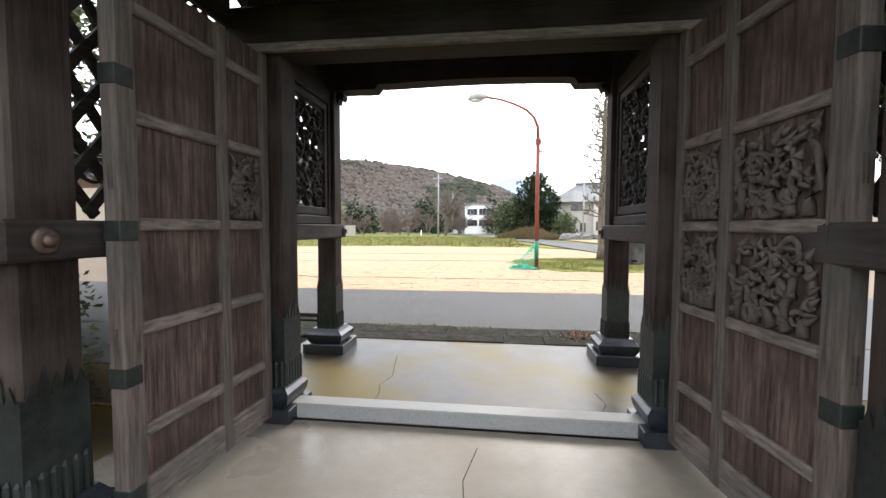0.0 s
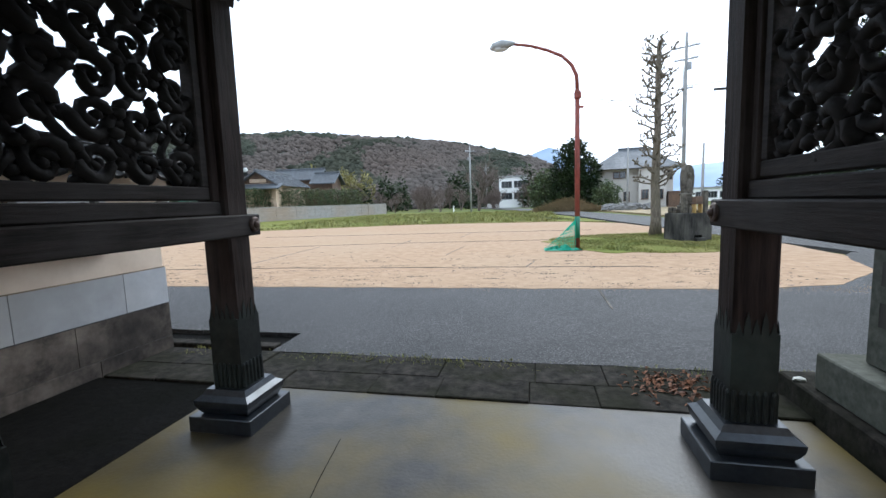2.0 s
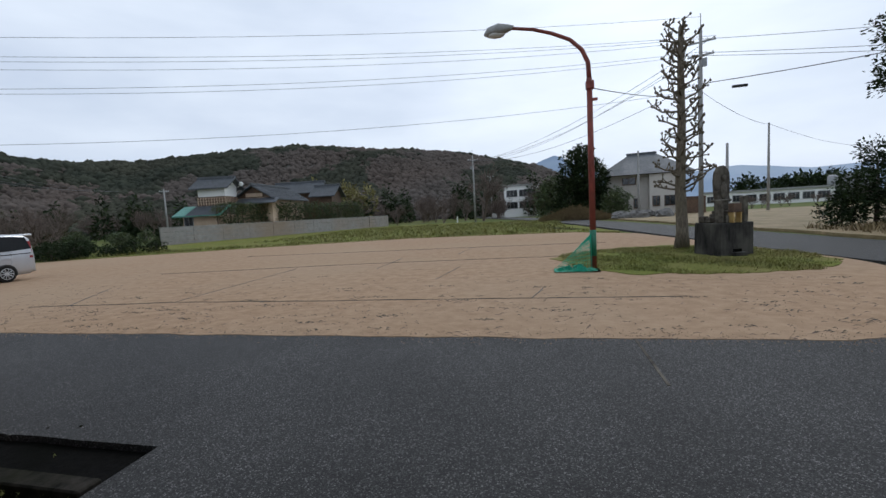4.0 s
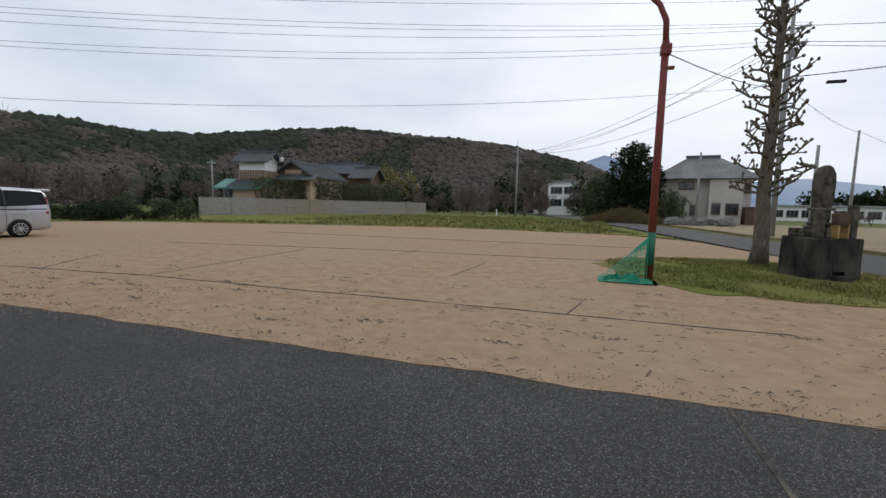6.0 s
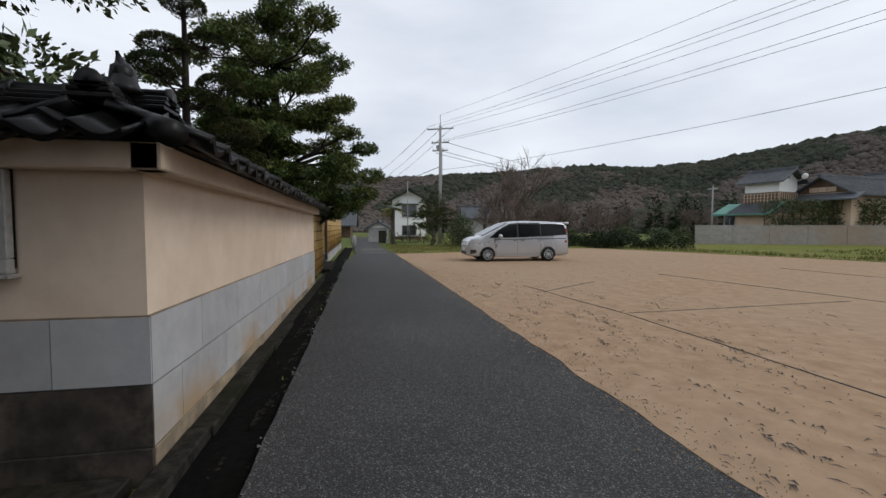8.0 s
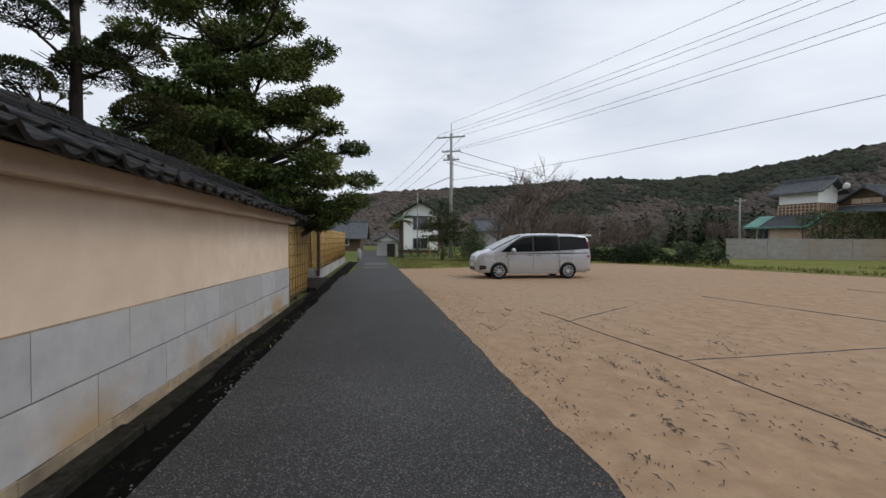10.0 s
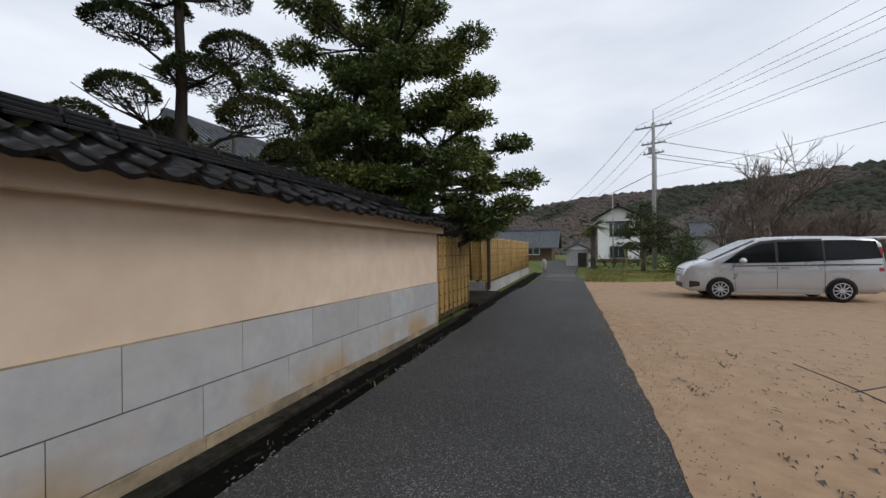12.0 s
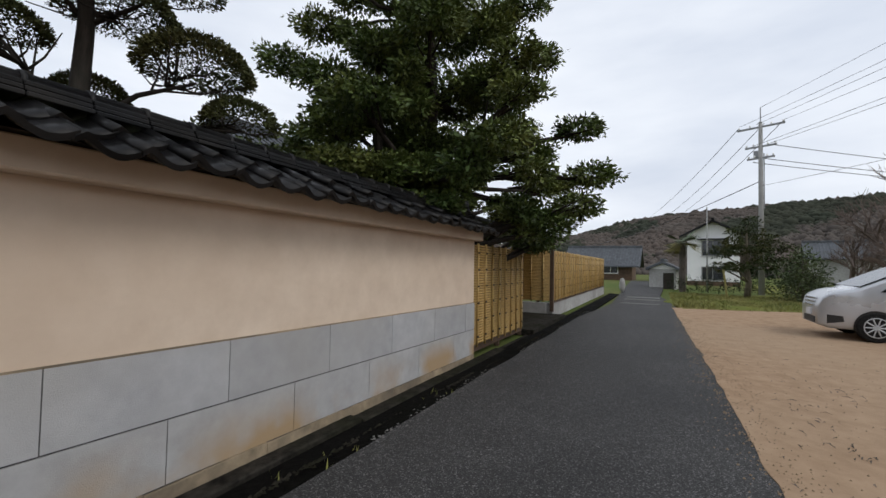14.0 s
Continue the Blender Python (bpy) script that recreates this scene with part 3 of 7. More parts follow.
grass_field("roadside_moss", (lambda x, y: True, (-3.6, 3.3, 3.12, 3.4)), 900, 0.03, 11, label="low moss and weeds along the kerb")

# ---- temple gate: slab, sill, posts, beams ----
CX = -0.05
bm = boxes(((-2.4, -4.6, -0.11), (2.32, -0.04, 0.0)))
single("floor", bm, SLAB, "damp beige concrete floor inside the gate", "floor", "structure")
bm = boxes(((-2.352, 0.14, -0.11), (2.3, 2.46, 0.004)))
single("floor_porch", bm, ALGAE, "wet concrete porch floor stained yellow-green by algae", "floor", "structure")
bm = boxes(((-4.6, -4.6, -0.11), (-2.404, 0.0, -0.002)), ((2.324, -4.6, -0.11), (6, -0.02, -0.002)))
single("floor_side", bm, ALGAE, "algae-stained side floor beside the gate posts", "floor", "structure")
# ground west of the porch: the wall's shade is put into its colour
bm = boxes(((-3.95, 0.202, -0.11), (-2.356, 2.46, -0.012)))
single("floor_damp", bm, DITCH_SHADE, "ground beside the porch floor, coloured black for the wall's shade", "floor", "structure")
# kerb stones between porch and road
for row, (y0, y1, z) in enumerate(((2.465, 2.86, 0.01), (2.865, 3.33, 0.004))):
    x = -3.9
    k = 0
    while x < 3.2:
        w = (0.62, 0.78, 0.55, 0.9)[(k + row * 2) % 4]
        e = min(x + w, 3.2)
        bm = boxes(((x, y0, -0.1), (e - 0.004, y1, z + 0.006 * ((k * 7 + row) % 3))), bevel=0.008)
        single("kerb_stone", bm, KERB, "mossy grey concrete kerb stone at the gate's edge", "kerb stone", "structure", "kerb stones before the gate")
        x, k = e, k + 1
# thin cracks in the porch floor
for line in ([(-0.86, 0.22), (-0.84, 0.55), (-0.9, 0.8), (-0.83, 1.05), (-0.88, 1.3), (-0.95, 1.75)], [(0.12, -0.3), (0.05, -0.7), (0.1, -1.2), (0.03, -1.8)], [(1.1, 0.3), (1.22, 0.6), (1.18, 0.85)]):
    bm = bmesh.new()
    tube(bm, [(x, y, 0.004 if y > 0.1 else 0.0) for x, y in line], 0.0028, 4)
    single("floor_crack", bm, DITCH_SHADE, "thin dark crack in the concrete floor", "crack", "structure")

sill = boxes(((-1.47, -0.02, 0.0), (1.40, 0.16, 0.125)), bevel=0.012)
single("gate_sill", sill, SILL, "grey granite threshold sill across the gateway", "sill", "structure")

gate = thing("temple_gate", "old dark timber temple gate with carved panels and open doors", "gate")


def plinth(x, y, w, name="plinth"):
    """A square base slab with a curved cushion on it."""
    h = w / 2
    bm = boxes(((x - h, y - h, 0.0), (x + h, y + h, 0.12)), bevel=0.006)
    p = part(name, bm, PLINTH, gate, "blackened square plinth")
    bm = bmesh.new()
    prof = [(0.72, 0.118), (0.80, 0.15), (0.86, 0.185), (0.88, 0.215), (0.88, 0.232), (0.72, 0.262), (0.63, 0.30)]
    rows = [[bm.verts.new((x + sx * h * k, y + sy * h * k, z)) for sx, sy in ((-1, -1), (1, -1), (1, 1), (-1, 1))] for k, z in prof]
    bm.faces.new(rows[0][::-1])
    bm.faces.new(rows[-1])
    for a, b in zip(rows, rows[1:]):
        for k in range(4):
            bm.faces.new((a[k], a[(k + 1) % 4], b[(k + 1) % 4], b[k]))
    part("cushion", bm, PLINTH, p)


def sheath(x, y, w, post, top=0.95):
    """Metal shoe of a post: a reeded foot and a scalloped upper edge."""
    h = w / 2 + 0.008
    bm = bmesh.new()
    box(bm, (x - h, y - h, 0.29), (x + h, y + h, top - 0.12))
    sh = part("sheath", bm, SHEATH, post, "dark copper post shoe with a scalloped edge")
    for side in range(4):
        c, s = ((0, -1), (1, 0), (0, 1), (-1, 0))[side]
        for k, (u, tip) in enumerate(((-0.72, 0.0), (-0.36, 0.06), (0.0, 0.02), (0.36, 0.06), (0.72, 0.0))):
            o = u * h
            if c == 0:
                px, py = x + o, y + s * h
                pts = [(px - 0.17 * h, py, top - 0.125), (px + 0.17 * h, py, top - 0.125), (px + 0.1 * h, py, top - 0.1 + tip), (px, py, top - 0.05 + tip), (px - 0.1 * h, py, top - 0.1 + tip)]
            else:
                px, py = x + c * h, y + o
                pts = [(px, py - 0.17 * h, top - 0.125), (px, py + 0.17 * h, top - 0.125), (px, py + 0.1 * h, top - 0.1 + tip), (px, py, top - 0.05 + tip), (px, py - 0.1 * h, top - 0.1 + tip)]
            n = Vector((c, s, 0)) * 0.004
            bm = bmesh.new()
            a, b = [bm.verts.new(p) for p in pts], [bm.verts.new(Vector(p) + n) for p in pts]
            bm.faces.new(b)
            for i in range(5):
                bm.faces.new((a[i], a[(i + 1) % 5], b[(i + 1) % 5], b[i]))
            part("scallop", bm, SHEATH, sh)
    n = max(6, int(w / 0.045))
    for k in range(n):
        o = -h + (k + 0.5) * 2 * h / n
        for px, py in ((x + o, y - h), (x + o, y + h), (x - h, y + o), (x + h, y + o)):
            bm = bmesh.new()
            tube(bm, [(px, py, 0.285), (px, py, 0.47), (px, py, 0.49)], [0.4 * 2 * h / n, 0.4 * 2 * h / n, 0.008], 6)
            part("reed", bm, SHEATH, sh)


def post(x, y, w, top, plinth_w):
    bm = boxes(((x - w / 2, y - w / 2, 0.28), (x + w / 2, y + w / 2, top)), bevel=0.016)
    p = part("post", bm, WOOD, gate, "weathered dark timber post")
    sheath(x, y, w, gate)
    plinth(x, y, plinth_w)
    return p


FRONT = ((-1.87, 1.93), (1.635, 1.93))
MAIN = ((-1.58, 0.06), (1.51, 0.06))
REAR = ((-1.88, -1.6), (1.80, -1.6))
for x, y in FRONT:
    post(x, y, 0.23, 3.72, 0.52)
for x, y in MAIN:
    post(x, y, 0.27, 3.5, 0.42)
for x, y in REAR:
    post(x, y, 0.29, 3.6, 0.54)


def boss(x, y, z, axis, sign):
    """A turned bronze nail cover."""
    bm = bmesh.new()
    n = Vector((sign if axis == 0 else 0, sign if axis == 1 else 0, 0))
    c = Vector((x, y, z))
    tube(bm, [c, c + n * 0.012, c + n * 0.02, c + n * 0.014], [0.062, 0.06, 0.045, 0.03], 16)
    tube(bm, [c + n * 0.012, c + n * 0.03, c + n * 0.042], [0.03, 0.028, 0.012], 14)
    part("boss", bm, BRONZE, gate, "round bronze nail cover", True)


for s, ((fx, fy), (rx, ry)) in ((-1, (FRONT[0], REAR[0])), (1, (FRONT[1], REAR[1]))):
    inner = -1.738 if s < 0 else 1.503
    bm = boxes(((min(inner, inner + s * 0.22), -0.08, 1.435), (max(inner, inner + s * 0.22), fy + 0.23, 1.60)), bevel=0.01)
    part("tie_beam", bm, WOOD_Y, gate, "greyed timber tie beam")
    boss(inner, fy + 0.15, 1.52, 0, -s)
    bm = boxes(((rx - 0.20, ry - 0.22, 1.42), (rx + 0.20, -0.085, 1.60)), bevel=0.014)
    part("tie_beam", bm, WOOD_Y, gate, "greyed timber tie beam")
    boss(rx - s * 0.20, ry - 0.06, 1.51, 0, -s)
    boss(rx + 0.10, ry - 0.22, 1.51, 1, -1)
    boss(rx - 0.10, ry - 0.22, 1.51, 1, -1)

# openwork carved panels between main and front posts
def scroll(bm, cx, cz, r, turns, start, hand, x, w0=0.05):
    pts, rad = [], []
    n = int(11 * turns) + 4
    for i in range(n + 1):
        k = i / n
        a = start + hand * k * turns * math.tau
        q = r * (1 - 0.86 * k)
        pts.append((x + 0.012 * math.sin(a * 2), cx + q * math.cos(a), cz + q * math.sin(a)))
        rad.append(w0 * (1.0 - 0.45 * k))
    tube(bm, pts, rad, 6)
    blob(bm, pts[-1], (w0 * 0.9, w0 * 0.85, w0 * 0.85), int(cx * 50), 1, 0.1)


def carved_screen(x, y0, y1, z0, z1, seed):
    rg = random.Random(seed)
    t = 0.05
    frame_bm = boxes(((x - t, y0 - 0.07, z0 - 0.09), (x + t, y1 + 0.07, z0)), ((x - t, y0 - 0.07, z1), (x + t, y1 + 0.07, z1 + 0.08)),
                     ((x - t, y0 - 0.07, z0), (x + t, y0, z1)), ((x - t, y1, z0), (x + t, y1 + 0.07, z1)), bevel=0.008)
    panel_frame = part("screen_frame", frame_bm, WOOD_Y, gate, "dark frame of the carved screen")
    bm = bmesh.new()
    cols, rws = 5, 5
    dy, dz = (y1 - y0) / cols, (z1 - z0) / rws
    for i in range(cols):
        for j in range(rws):
            c, d = y0 + (i + 0.5) * dy + rg.uniform(-0.02, 0.02), z0 + (j + 0.5) * dz + rg.uniform(-0.02, 0.02)
            scroll(bm, c, d, min(dy, dz) * rg.uniform(0.44, 0.54), rg.uniform(1.2, 1.7), rg.uniform(0, 6.28), rg.choice((-1, 1)), x, rg.uniform(0.034, 0.048))
            for _ in range(4):
                a = rg.uniform(0, math.tau)
                blob(bm, (x + rg.uniform(-0.02, 0.02), c + 0.55 * dy * math.cos(a), d + 0.55 * dz * math.sin(a)), (0.035, 0.055, 0.04), rg.randint(0, 99), 1, 0.5)
    for k in range(4):
        z = z0 + 0.02
        y = y0 + (k + 0.5) * (y1 - y0) / 4
        pts = []
        for i in range(14):
            pts.append((x, y + 0.10 * math.sin(i * 0.9 + k), z + i * (z1 - z0 - 0.03) / 13))
        tube(bm, pts, [0.032 - 0.001 * i for i in range(14)], 6)
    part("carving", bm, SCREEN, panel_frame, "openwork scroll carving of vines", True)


carved_screen(-1.86, 0.36, 1.66, 1.80, 2.96, 3)
carved_screen(1.63, 0.36, 1.66, 1.80, 2.96, 8)
for x in (-1.86, 1.63):
    for a, b in (((x - 0.07, 0.282, 1.602), (x + 0.07, 1.808, 1.70)), ((x - 0.06, 0.282, 3.06), (x + 0.06, 1.808, 3.24))):
        part("screen_rail", boxes((a, b), bevel=0.01), WOOD_Y, gate, "plain timber rail beside the carved screen")
    part("screen_stile", boxes(((x - 0.065, 1.735, 1.702), (x + 0.065, 1.806, 3.058)), bevel=0.006), WOOD, gate)

# diamond lattice between main and rear posts
for s, x in ((-1, -1.84), (1, 1.77)):
    bm = bmesh.new()
    y0, y1, z0, z1 = -1.43, -0.09, 1.62, 3.1
    for d in (1, -1):
        c = -2.0
        while c < 2.4:
            pts = []
            for k in range(41):
                y = y0 + (y1 - y0) * k / 40
                z = z0 + c + (d * (y - y0) if d > 0 else (y1 - y)) * 1.25
                if z0 <= z <= z1:
                    pts.append((y, z))
            if len(pts) > 2:
                (ya, za), (yb, zb) = pts[0], pts[-1]
                n = Vector((0, -(zb - za), yb - ya)).normalized() * 0.026
                h = Vector((0.012, 0, 0))
                o = Vector((x + 0.012 * d, 0, 0))
                A, B = o + Vector((0, ya, za)), o + Vector((0, yb, zb))
                vv = [bm.verts.new(p) for p in (A - n - h, A + n - h, B + n - h, B - n - h, A - n + h, A + n + h, B + n + h, B - n + h)]
                for f in ((0, 1, 2, 3), (7, 6, 5, 4), (0, 4, 5, 1), (1, 5, 6, 2), (2, 6, 7, 3), (3, 7, 4, 0)):
                    bm.faces.new([vv[i] for i in f])
            c += 0.27
    part("lattice", bm, WOOD_Y, gate, "diagonal timber lattice")

# cross beams, brackets and roof
for x in (-1.86, 1.70):
    part("side_board", boxes(((x - 0.02, -1.75, 3.12), (x + 0.02, -0.085, 3.72))), WOOD_Y, gate, "dark side boarding under the eaves")
    part("side_board", boxes(((x - 0.02, 0.285, 3.245), (x + 0.02, 1.8, 3.72))), WOOD_Y, gate, "dark side boarding under the eaves")
    bm = bmesh.new()
    prism(bm, [(-2.5, 3.95), (2.5, 3.95), (0, 4.86)], 0, x - 0.03, x + 0.03)
    part("gable_board", bm, WOOD_Y, gate, "dark gable boarding")
part("lintel", boxes(((-1.9, -0.10, 2.93), (1.85, 0.24, 3.28)), bevel=0.02), WOOD_X, gate, "heavy dark lintel over the doors")
part("lintel", boxes(((-1.9, -0.16, 2.90), (1.85, -0.104, 2.965)), bevel=0.008), RAIL, gate, "pale worn moulding under the lintel")
bm = bmesh.new()
arc = [(-1.752, 3.24), (-1.25, 3.24), (-1.2, 3.30)] + [(-1.0 + 0.25 * k, 3.30 + 0.02 * math.sin(math.pi * k / 8)) for k in range(9)] + [(1.1, 3.29), (1.15, 3.22), (1.517, 3.22), (1.517, 3.72), (-1.752, 3.72)]
prism(bm, [(x, z) for x, z in arc], 1, 1.84, 2.08)
part("front_beam", bm, WOOD_X, gate, "curved rainbow beam between the front posts")
for s, x in ((-1, -1.752), (1, 1.517)):
    bm = bmesh.new()
    prism(bm, [(x, 3.28), (x + -s * 0.07, 3.26), (x - s * 0.10, 3.20), (x - s * 0.07, 3.14), (x - s * 0.035, 3.17), (x - s * 0.02, 3.10), (x, 3.12)], 1, 1.90, 2.04)
    part("bracket", bm, WOOD, gate, "small scrolled bracket end")
part("rear_beam", boxes(((-1.72, -1.72, 3.22), (1.63, -1.48, 3.6)), bevel=0.02), WOOD_X, gate, "dark beam between the rear posts")
for x in (-1.87, 1.635):
    part("purlin", boxes(((x - 0.13, -2.3, 3.722), (x + 0.13, 2.6, 3.94)), bevel=0.015), WOOD_Y, gate)
part("ceiling_board", boxes(((-1.66, -1.46, 3.62), (1.5, -0.11, 3.66)), ((-1.66, 0.25, 3.74), (1.5, 1.83, 3.78))), WOOD_X, gate, "dark board ceiling of the gate")
for side in (-1, 1):
    bm = bmesh.new()
    prism(bm, [(side * 3.0, 3.80), (side * 3.0, 3.92), (0, 5.02), (0, 4.9)], 0, -2.9, 2.8)
    part("roof_slope", bm, TILE, gate, "black tiled roof slope")
    for k in range(16):
        x = -2.7 + k * 0.355
        bm = bmesh.new()
        prism(bm, [(side * 2.95, 3.70), (side * 2.95, 3.785), (0.05 * side, 4.855), (0.05 * side, 4.77)], 0, x, x + 0.09)
        part("rafter", bm, WOOD_Y, gate)

# ---- gate doors, both swung open inwards ----
def door_leaf(hinge, end, carved, face):
    """A panelled leaf from hinge to free end; face: the side turned to the passage."""
    d = Vector((end[0] - hinge[0], end[1] - hinge[1]))
    length, turn = d.length, math.degrees(math.atan2(d.y, d.x))
    leaf = thing("gate_door", "open weathered timber gate door with framed panels", "door", (hinge[0], hinge[1], 0.0), turn, "pair of gate doors")
    t, zt = 0.045, 2.88
    part("board", boxes(((0.02, -0.012, 0.10), (length - 0.02, 0.012, zt))), PANEL, leaf, "faded thin door boards")
    mid = length * 0.40
    for u0, u1 in ((0, 0.085), (mid - 0.04, mid + 0.04), (length - 0.12, length)):
        part("stile", boxes(((u0, -t, 0.06), (u1, t, zt)), bevel=0.008), STILE, leaf, "greyed upright stile")
    zs = (0.06, 0.47, 1.01, 1.55, 2.09, 2.63)
    for z in zs:
        for u0, u1 in ((0.086, mid - 0.041), (mid + 0.041, length - 0.121)):
            part("rail", boxes(((u0, -t + 0.004, z), (u1, t - 0.004, z + (0.19 if z < 0.1 else 0.065))), bevel=0.01), RAIL, leaf, "worn cross rail")
    rg = random.Random(int(hinge[0] * 100))
    for row, col in carved:
        u0, u1 = ((0.1, mid - 0.055), (mid + 0.055, length - 0.135))[col]
        z0, z1 = zs[row] + 0.08, zs[row + 1] - 0.015
        bm = bmesh.new()
        for k in range(5):
            c = u0 + (k + 0.5) * (u1 - u0) / 5
            pts = [(c + 0.03 * math.sin(i * 1.3 + k), face * 0.026, z0 + i * (z1 - z0) * rg.uniform(0.75, 0.98) / 6) for i in range(7)]
            tube(bm, pts, [0.03 - 0.003 * i for i in range(7)], 6)
        for _ in range(15):
            cu, cz, r0 = rg.uniform(u0 + 0.05, u1 - 0.05), rg.uniform(z0 + 0.04, z1 - 0.06), rg.uniform(0.03, 0.075)
            a0, hand, n = rg.uniform(0, 6.28), rg.choice((-1, 1)), 13
            pts = [(cu + r0 * (1 - 0.8 * i / n) * math.cos(a0 + hand * i * 0.55), face * (0.02 + 0.022 * math.sin(i / n * math.pi)), cz + r0 * (1 - 0.8 * i / n) * math.sin(a0 + hand * i * 0.55)) for i in range(n)]
            tube(bm, pts, [0.019 - 0.001 * i for i in range(n)], 5)
        for _ in range(60):
            cu, cz, a0, ln = rg.uniform(u0 + 0.03, u1 - 0.03), rg.uniform(z0 + 0.01, z1 - 0.05), rg.gauss(1.2, 0.9), rg.uniform(0.04, 0.11)
            d = Vector((math.cos(a0), 0, math.sin(a0))) * ln
            c0 = Vector((cu, face * rg.uniform(0.012, 0.035), cz))
            e0 = c0 + d
            e0.x, e0.z = min(max(e0.x, u0), u1), min(max(e0.z, z0), z1)
            tube(bm, [c0, c0.lerp(e0, 0.4) + Vector((0, face * 0.02, 0)), e0], [0.008, rg.uniform(0.012, 0.024), 0.003], 5)
        part("carving", bm, CARVE, leaf, "deep relief carving of foliage", True)
    for z in (0.2, 0.82, 1.55, 2.3):
        part("clasp", boxes(((length - 0.10, -t - 0.004, z - 0.05), (length + 0.004, t + 0.004, z + 0.05)), bevel=0.004), SHEATH, leaf, "green copper corner clasp")
    for z in (0.95, 1.75):
        part("mortise", boxes(((length - 0.03, -0.012, z), (length + 0.002, -0.003, z + 0.12)), ((length - 0.03, 0.006, z), (length + 0.002, 0.015, z + 0.12))), TIE, leaf, "dark mortise slot")
    return leaf


door_leaf((-1.56, -0.13), (-1.60, -1.42), [(3, 0)], 1)
door_leaf((1.50, -0.13), (1.66, -1.40), [(2, 0), (2, 1), (3, 0), (3, 1)], -1)

# faded relief remains on the door without its carvings are left as stains; iron ring and rope scrap on the floor
bm = bmesh.new()
pts = [(2.22 + 0.09 * math.cos(a * 0.5), -0.55 + 0.05 * math.sin(a * 0.5), 0.03 + 0.012 * math.sin(a)) for a in range(14)]
tube(bm, pts, 0.028, 6)
single("rope_coil", bm, TIE, "small black coil of rope lying on the floor", "rope", smooth=True)

# ---- roofed plaster wall along the lane ----
def slope(x):
    """The lane and the block courses sink a little towards the west."""
    return 0.013 * (x + 4.0)


def wall_run(name, horizontal, a, b, face, sign, label, x_ref=None):
    """Plaster wall from a to b along x (horizontal) or y; face: plane of the outer face; sign: the way it looks."""
    root = thing(name, label, "wall", kind="structure")

    def put(bm_boxes, nm, mat, lab="", bevel=0.0):
        bm = bmesh.new()
        for (u0, n0, z0), (u1, n1, z1) in bm_boxes:
            lo, hi = sorted((face + sign * n0, face + sign * n1))
            if horizontal:
                box(bm, (u0, lo, z0), (u1, hi, z1), bevel)
            else:
                box(bm, (lo, u0, z0), (hi, u1, z1), bevel)
        return part(nm, bm, mat, root, lab)

    put([((a, -0.42, -0.1), (b if horizontal else 2.98, 0, 2.0))], "plaster_core", PLASTER, "smooth cream plaster face")
    put([((a - (0.0 if horizontal else 0.1), 0.0, 1.885), (b + (0.16 if horizontal else 0.162), 0.16, 2.05))], "cornice", PLASTER, "projecting cream plaster cornice", 0.01)
    step = 1.045
    zo = (lambda u: slope(u)) if horizontal else (lambda u: 0.0)
    for row, (z0, z1, off) in enumerate(((0.55, 0.985, 0.0), (0.14, 0.545, 0.5))):
        u = b
        k = 0
        first = (0.87 if horizontal else 0.55) if row == 0 else (0.45 if horizontal else 1.1)
        while u > a + 0.02:
            w = first if k == 0 else step
            v = max(a, u - w)
            z = zo((u + v) / 2)
            # the return wall's lower course takes the darker block colour
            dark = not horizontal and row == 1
            lo = v + 0.007 if v > a else v
            bm = bmesh.new()
            prism(bm, [(lo, z0 + zo(lo)), (u, z0 + zo(u)), (u, z1 + zo(u) - 0.007), (lo, z1 + zo(lo) - 0.007)], 1 if horizontal else 0, face + sign * 0.001, face + sign * 0.018)
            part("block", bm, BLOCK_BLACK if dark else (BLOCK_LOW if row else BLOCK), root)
            u, k = v, k + 1
    bed = bmesh.new()
    outline = [(a, zo(a) + 0.1), (b, zo(b) + 0.1), (b, zo(b) + 0.975), (a, zo(a) + 0.975)]
    prism(bed, outline, 1 if horizontal else 0, face - sign * 0.01, face + sign * 0.006)
    part("mortar_bed", bed, JOINT, root)
    u = b
    while u > a + 0.02:
        v = max(a, u - 0.9)
        z = zo((u + v) / 2)
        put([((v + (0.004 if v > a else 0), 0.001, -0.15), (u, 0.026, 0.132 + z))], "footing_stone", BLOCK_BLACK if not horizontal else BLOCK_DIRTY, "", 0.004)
        u = v
    bed = bmesh.new()
    prism(bed, [(a, zo(a) + 0.972), (b, zo(b) + 0.972), (b, zo(b) + 0.99), (a, zo(a) + 0.99)], 1 if horizontal else 0, face - sign * 0.01, face + sign * 0.012)
    part("top_joint", bed, BLOCK_DIRTY, root)
    return root


wall_run("wall_lane", True, -13.58, -4.0, 3.40, 1, "cream plaster wall with grey block base and tiled coping")
wall_run("wall_notice", False, 0.2, 3.416, -4.0, 1, "cream plaster return wall with a notice board beside the gate")

# wing walls closing the gate's sides
for nm, x0, x1 in (("wall_wing_west", -3.98, -1.83), ("wall_wing_east", 1.76, 4.3)):
    root = thing(nm, "low cream plaster wing wall beside the gate", "wall", kind="structure")
    part("plaster_core", boxes(((x0, 0.02, -0.1), (x1, 0.2, 1.9))), PLASTER, root)
    for k in range(2):
        for j in range(3):
            w = (x1 - x0) / 2
            part("block", boxes(((x0 + k * w + 0.004, -0.002, 0.02 + j * 0.36), (x0 + (k + 1) * w - 0.004, 0.019, 0.372 + j * 0.36)), bevel=0.003), BLOCK if j else BLOCK_DIRTY, root)
bm = boxes(((4.302, 0.0, -0.1), (4.6, 3.38, 1.9)))
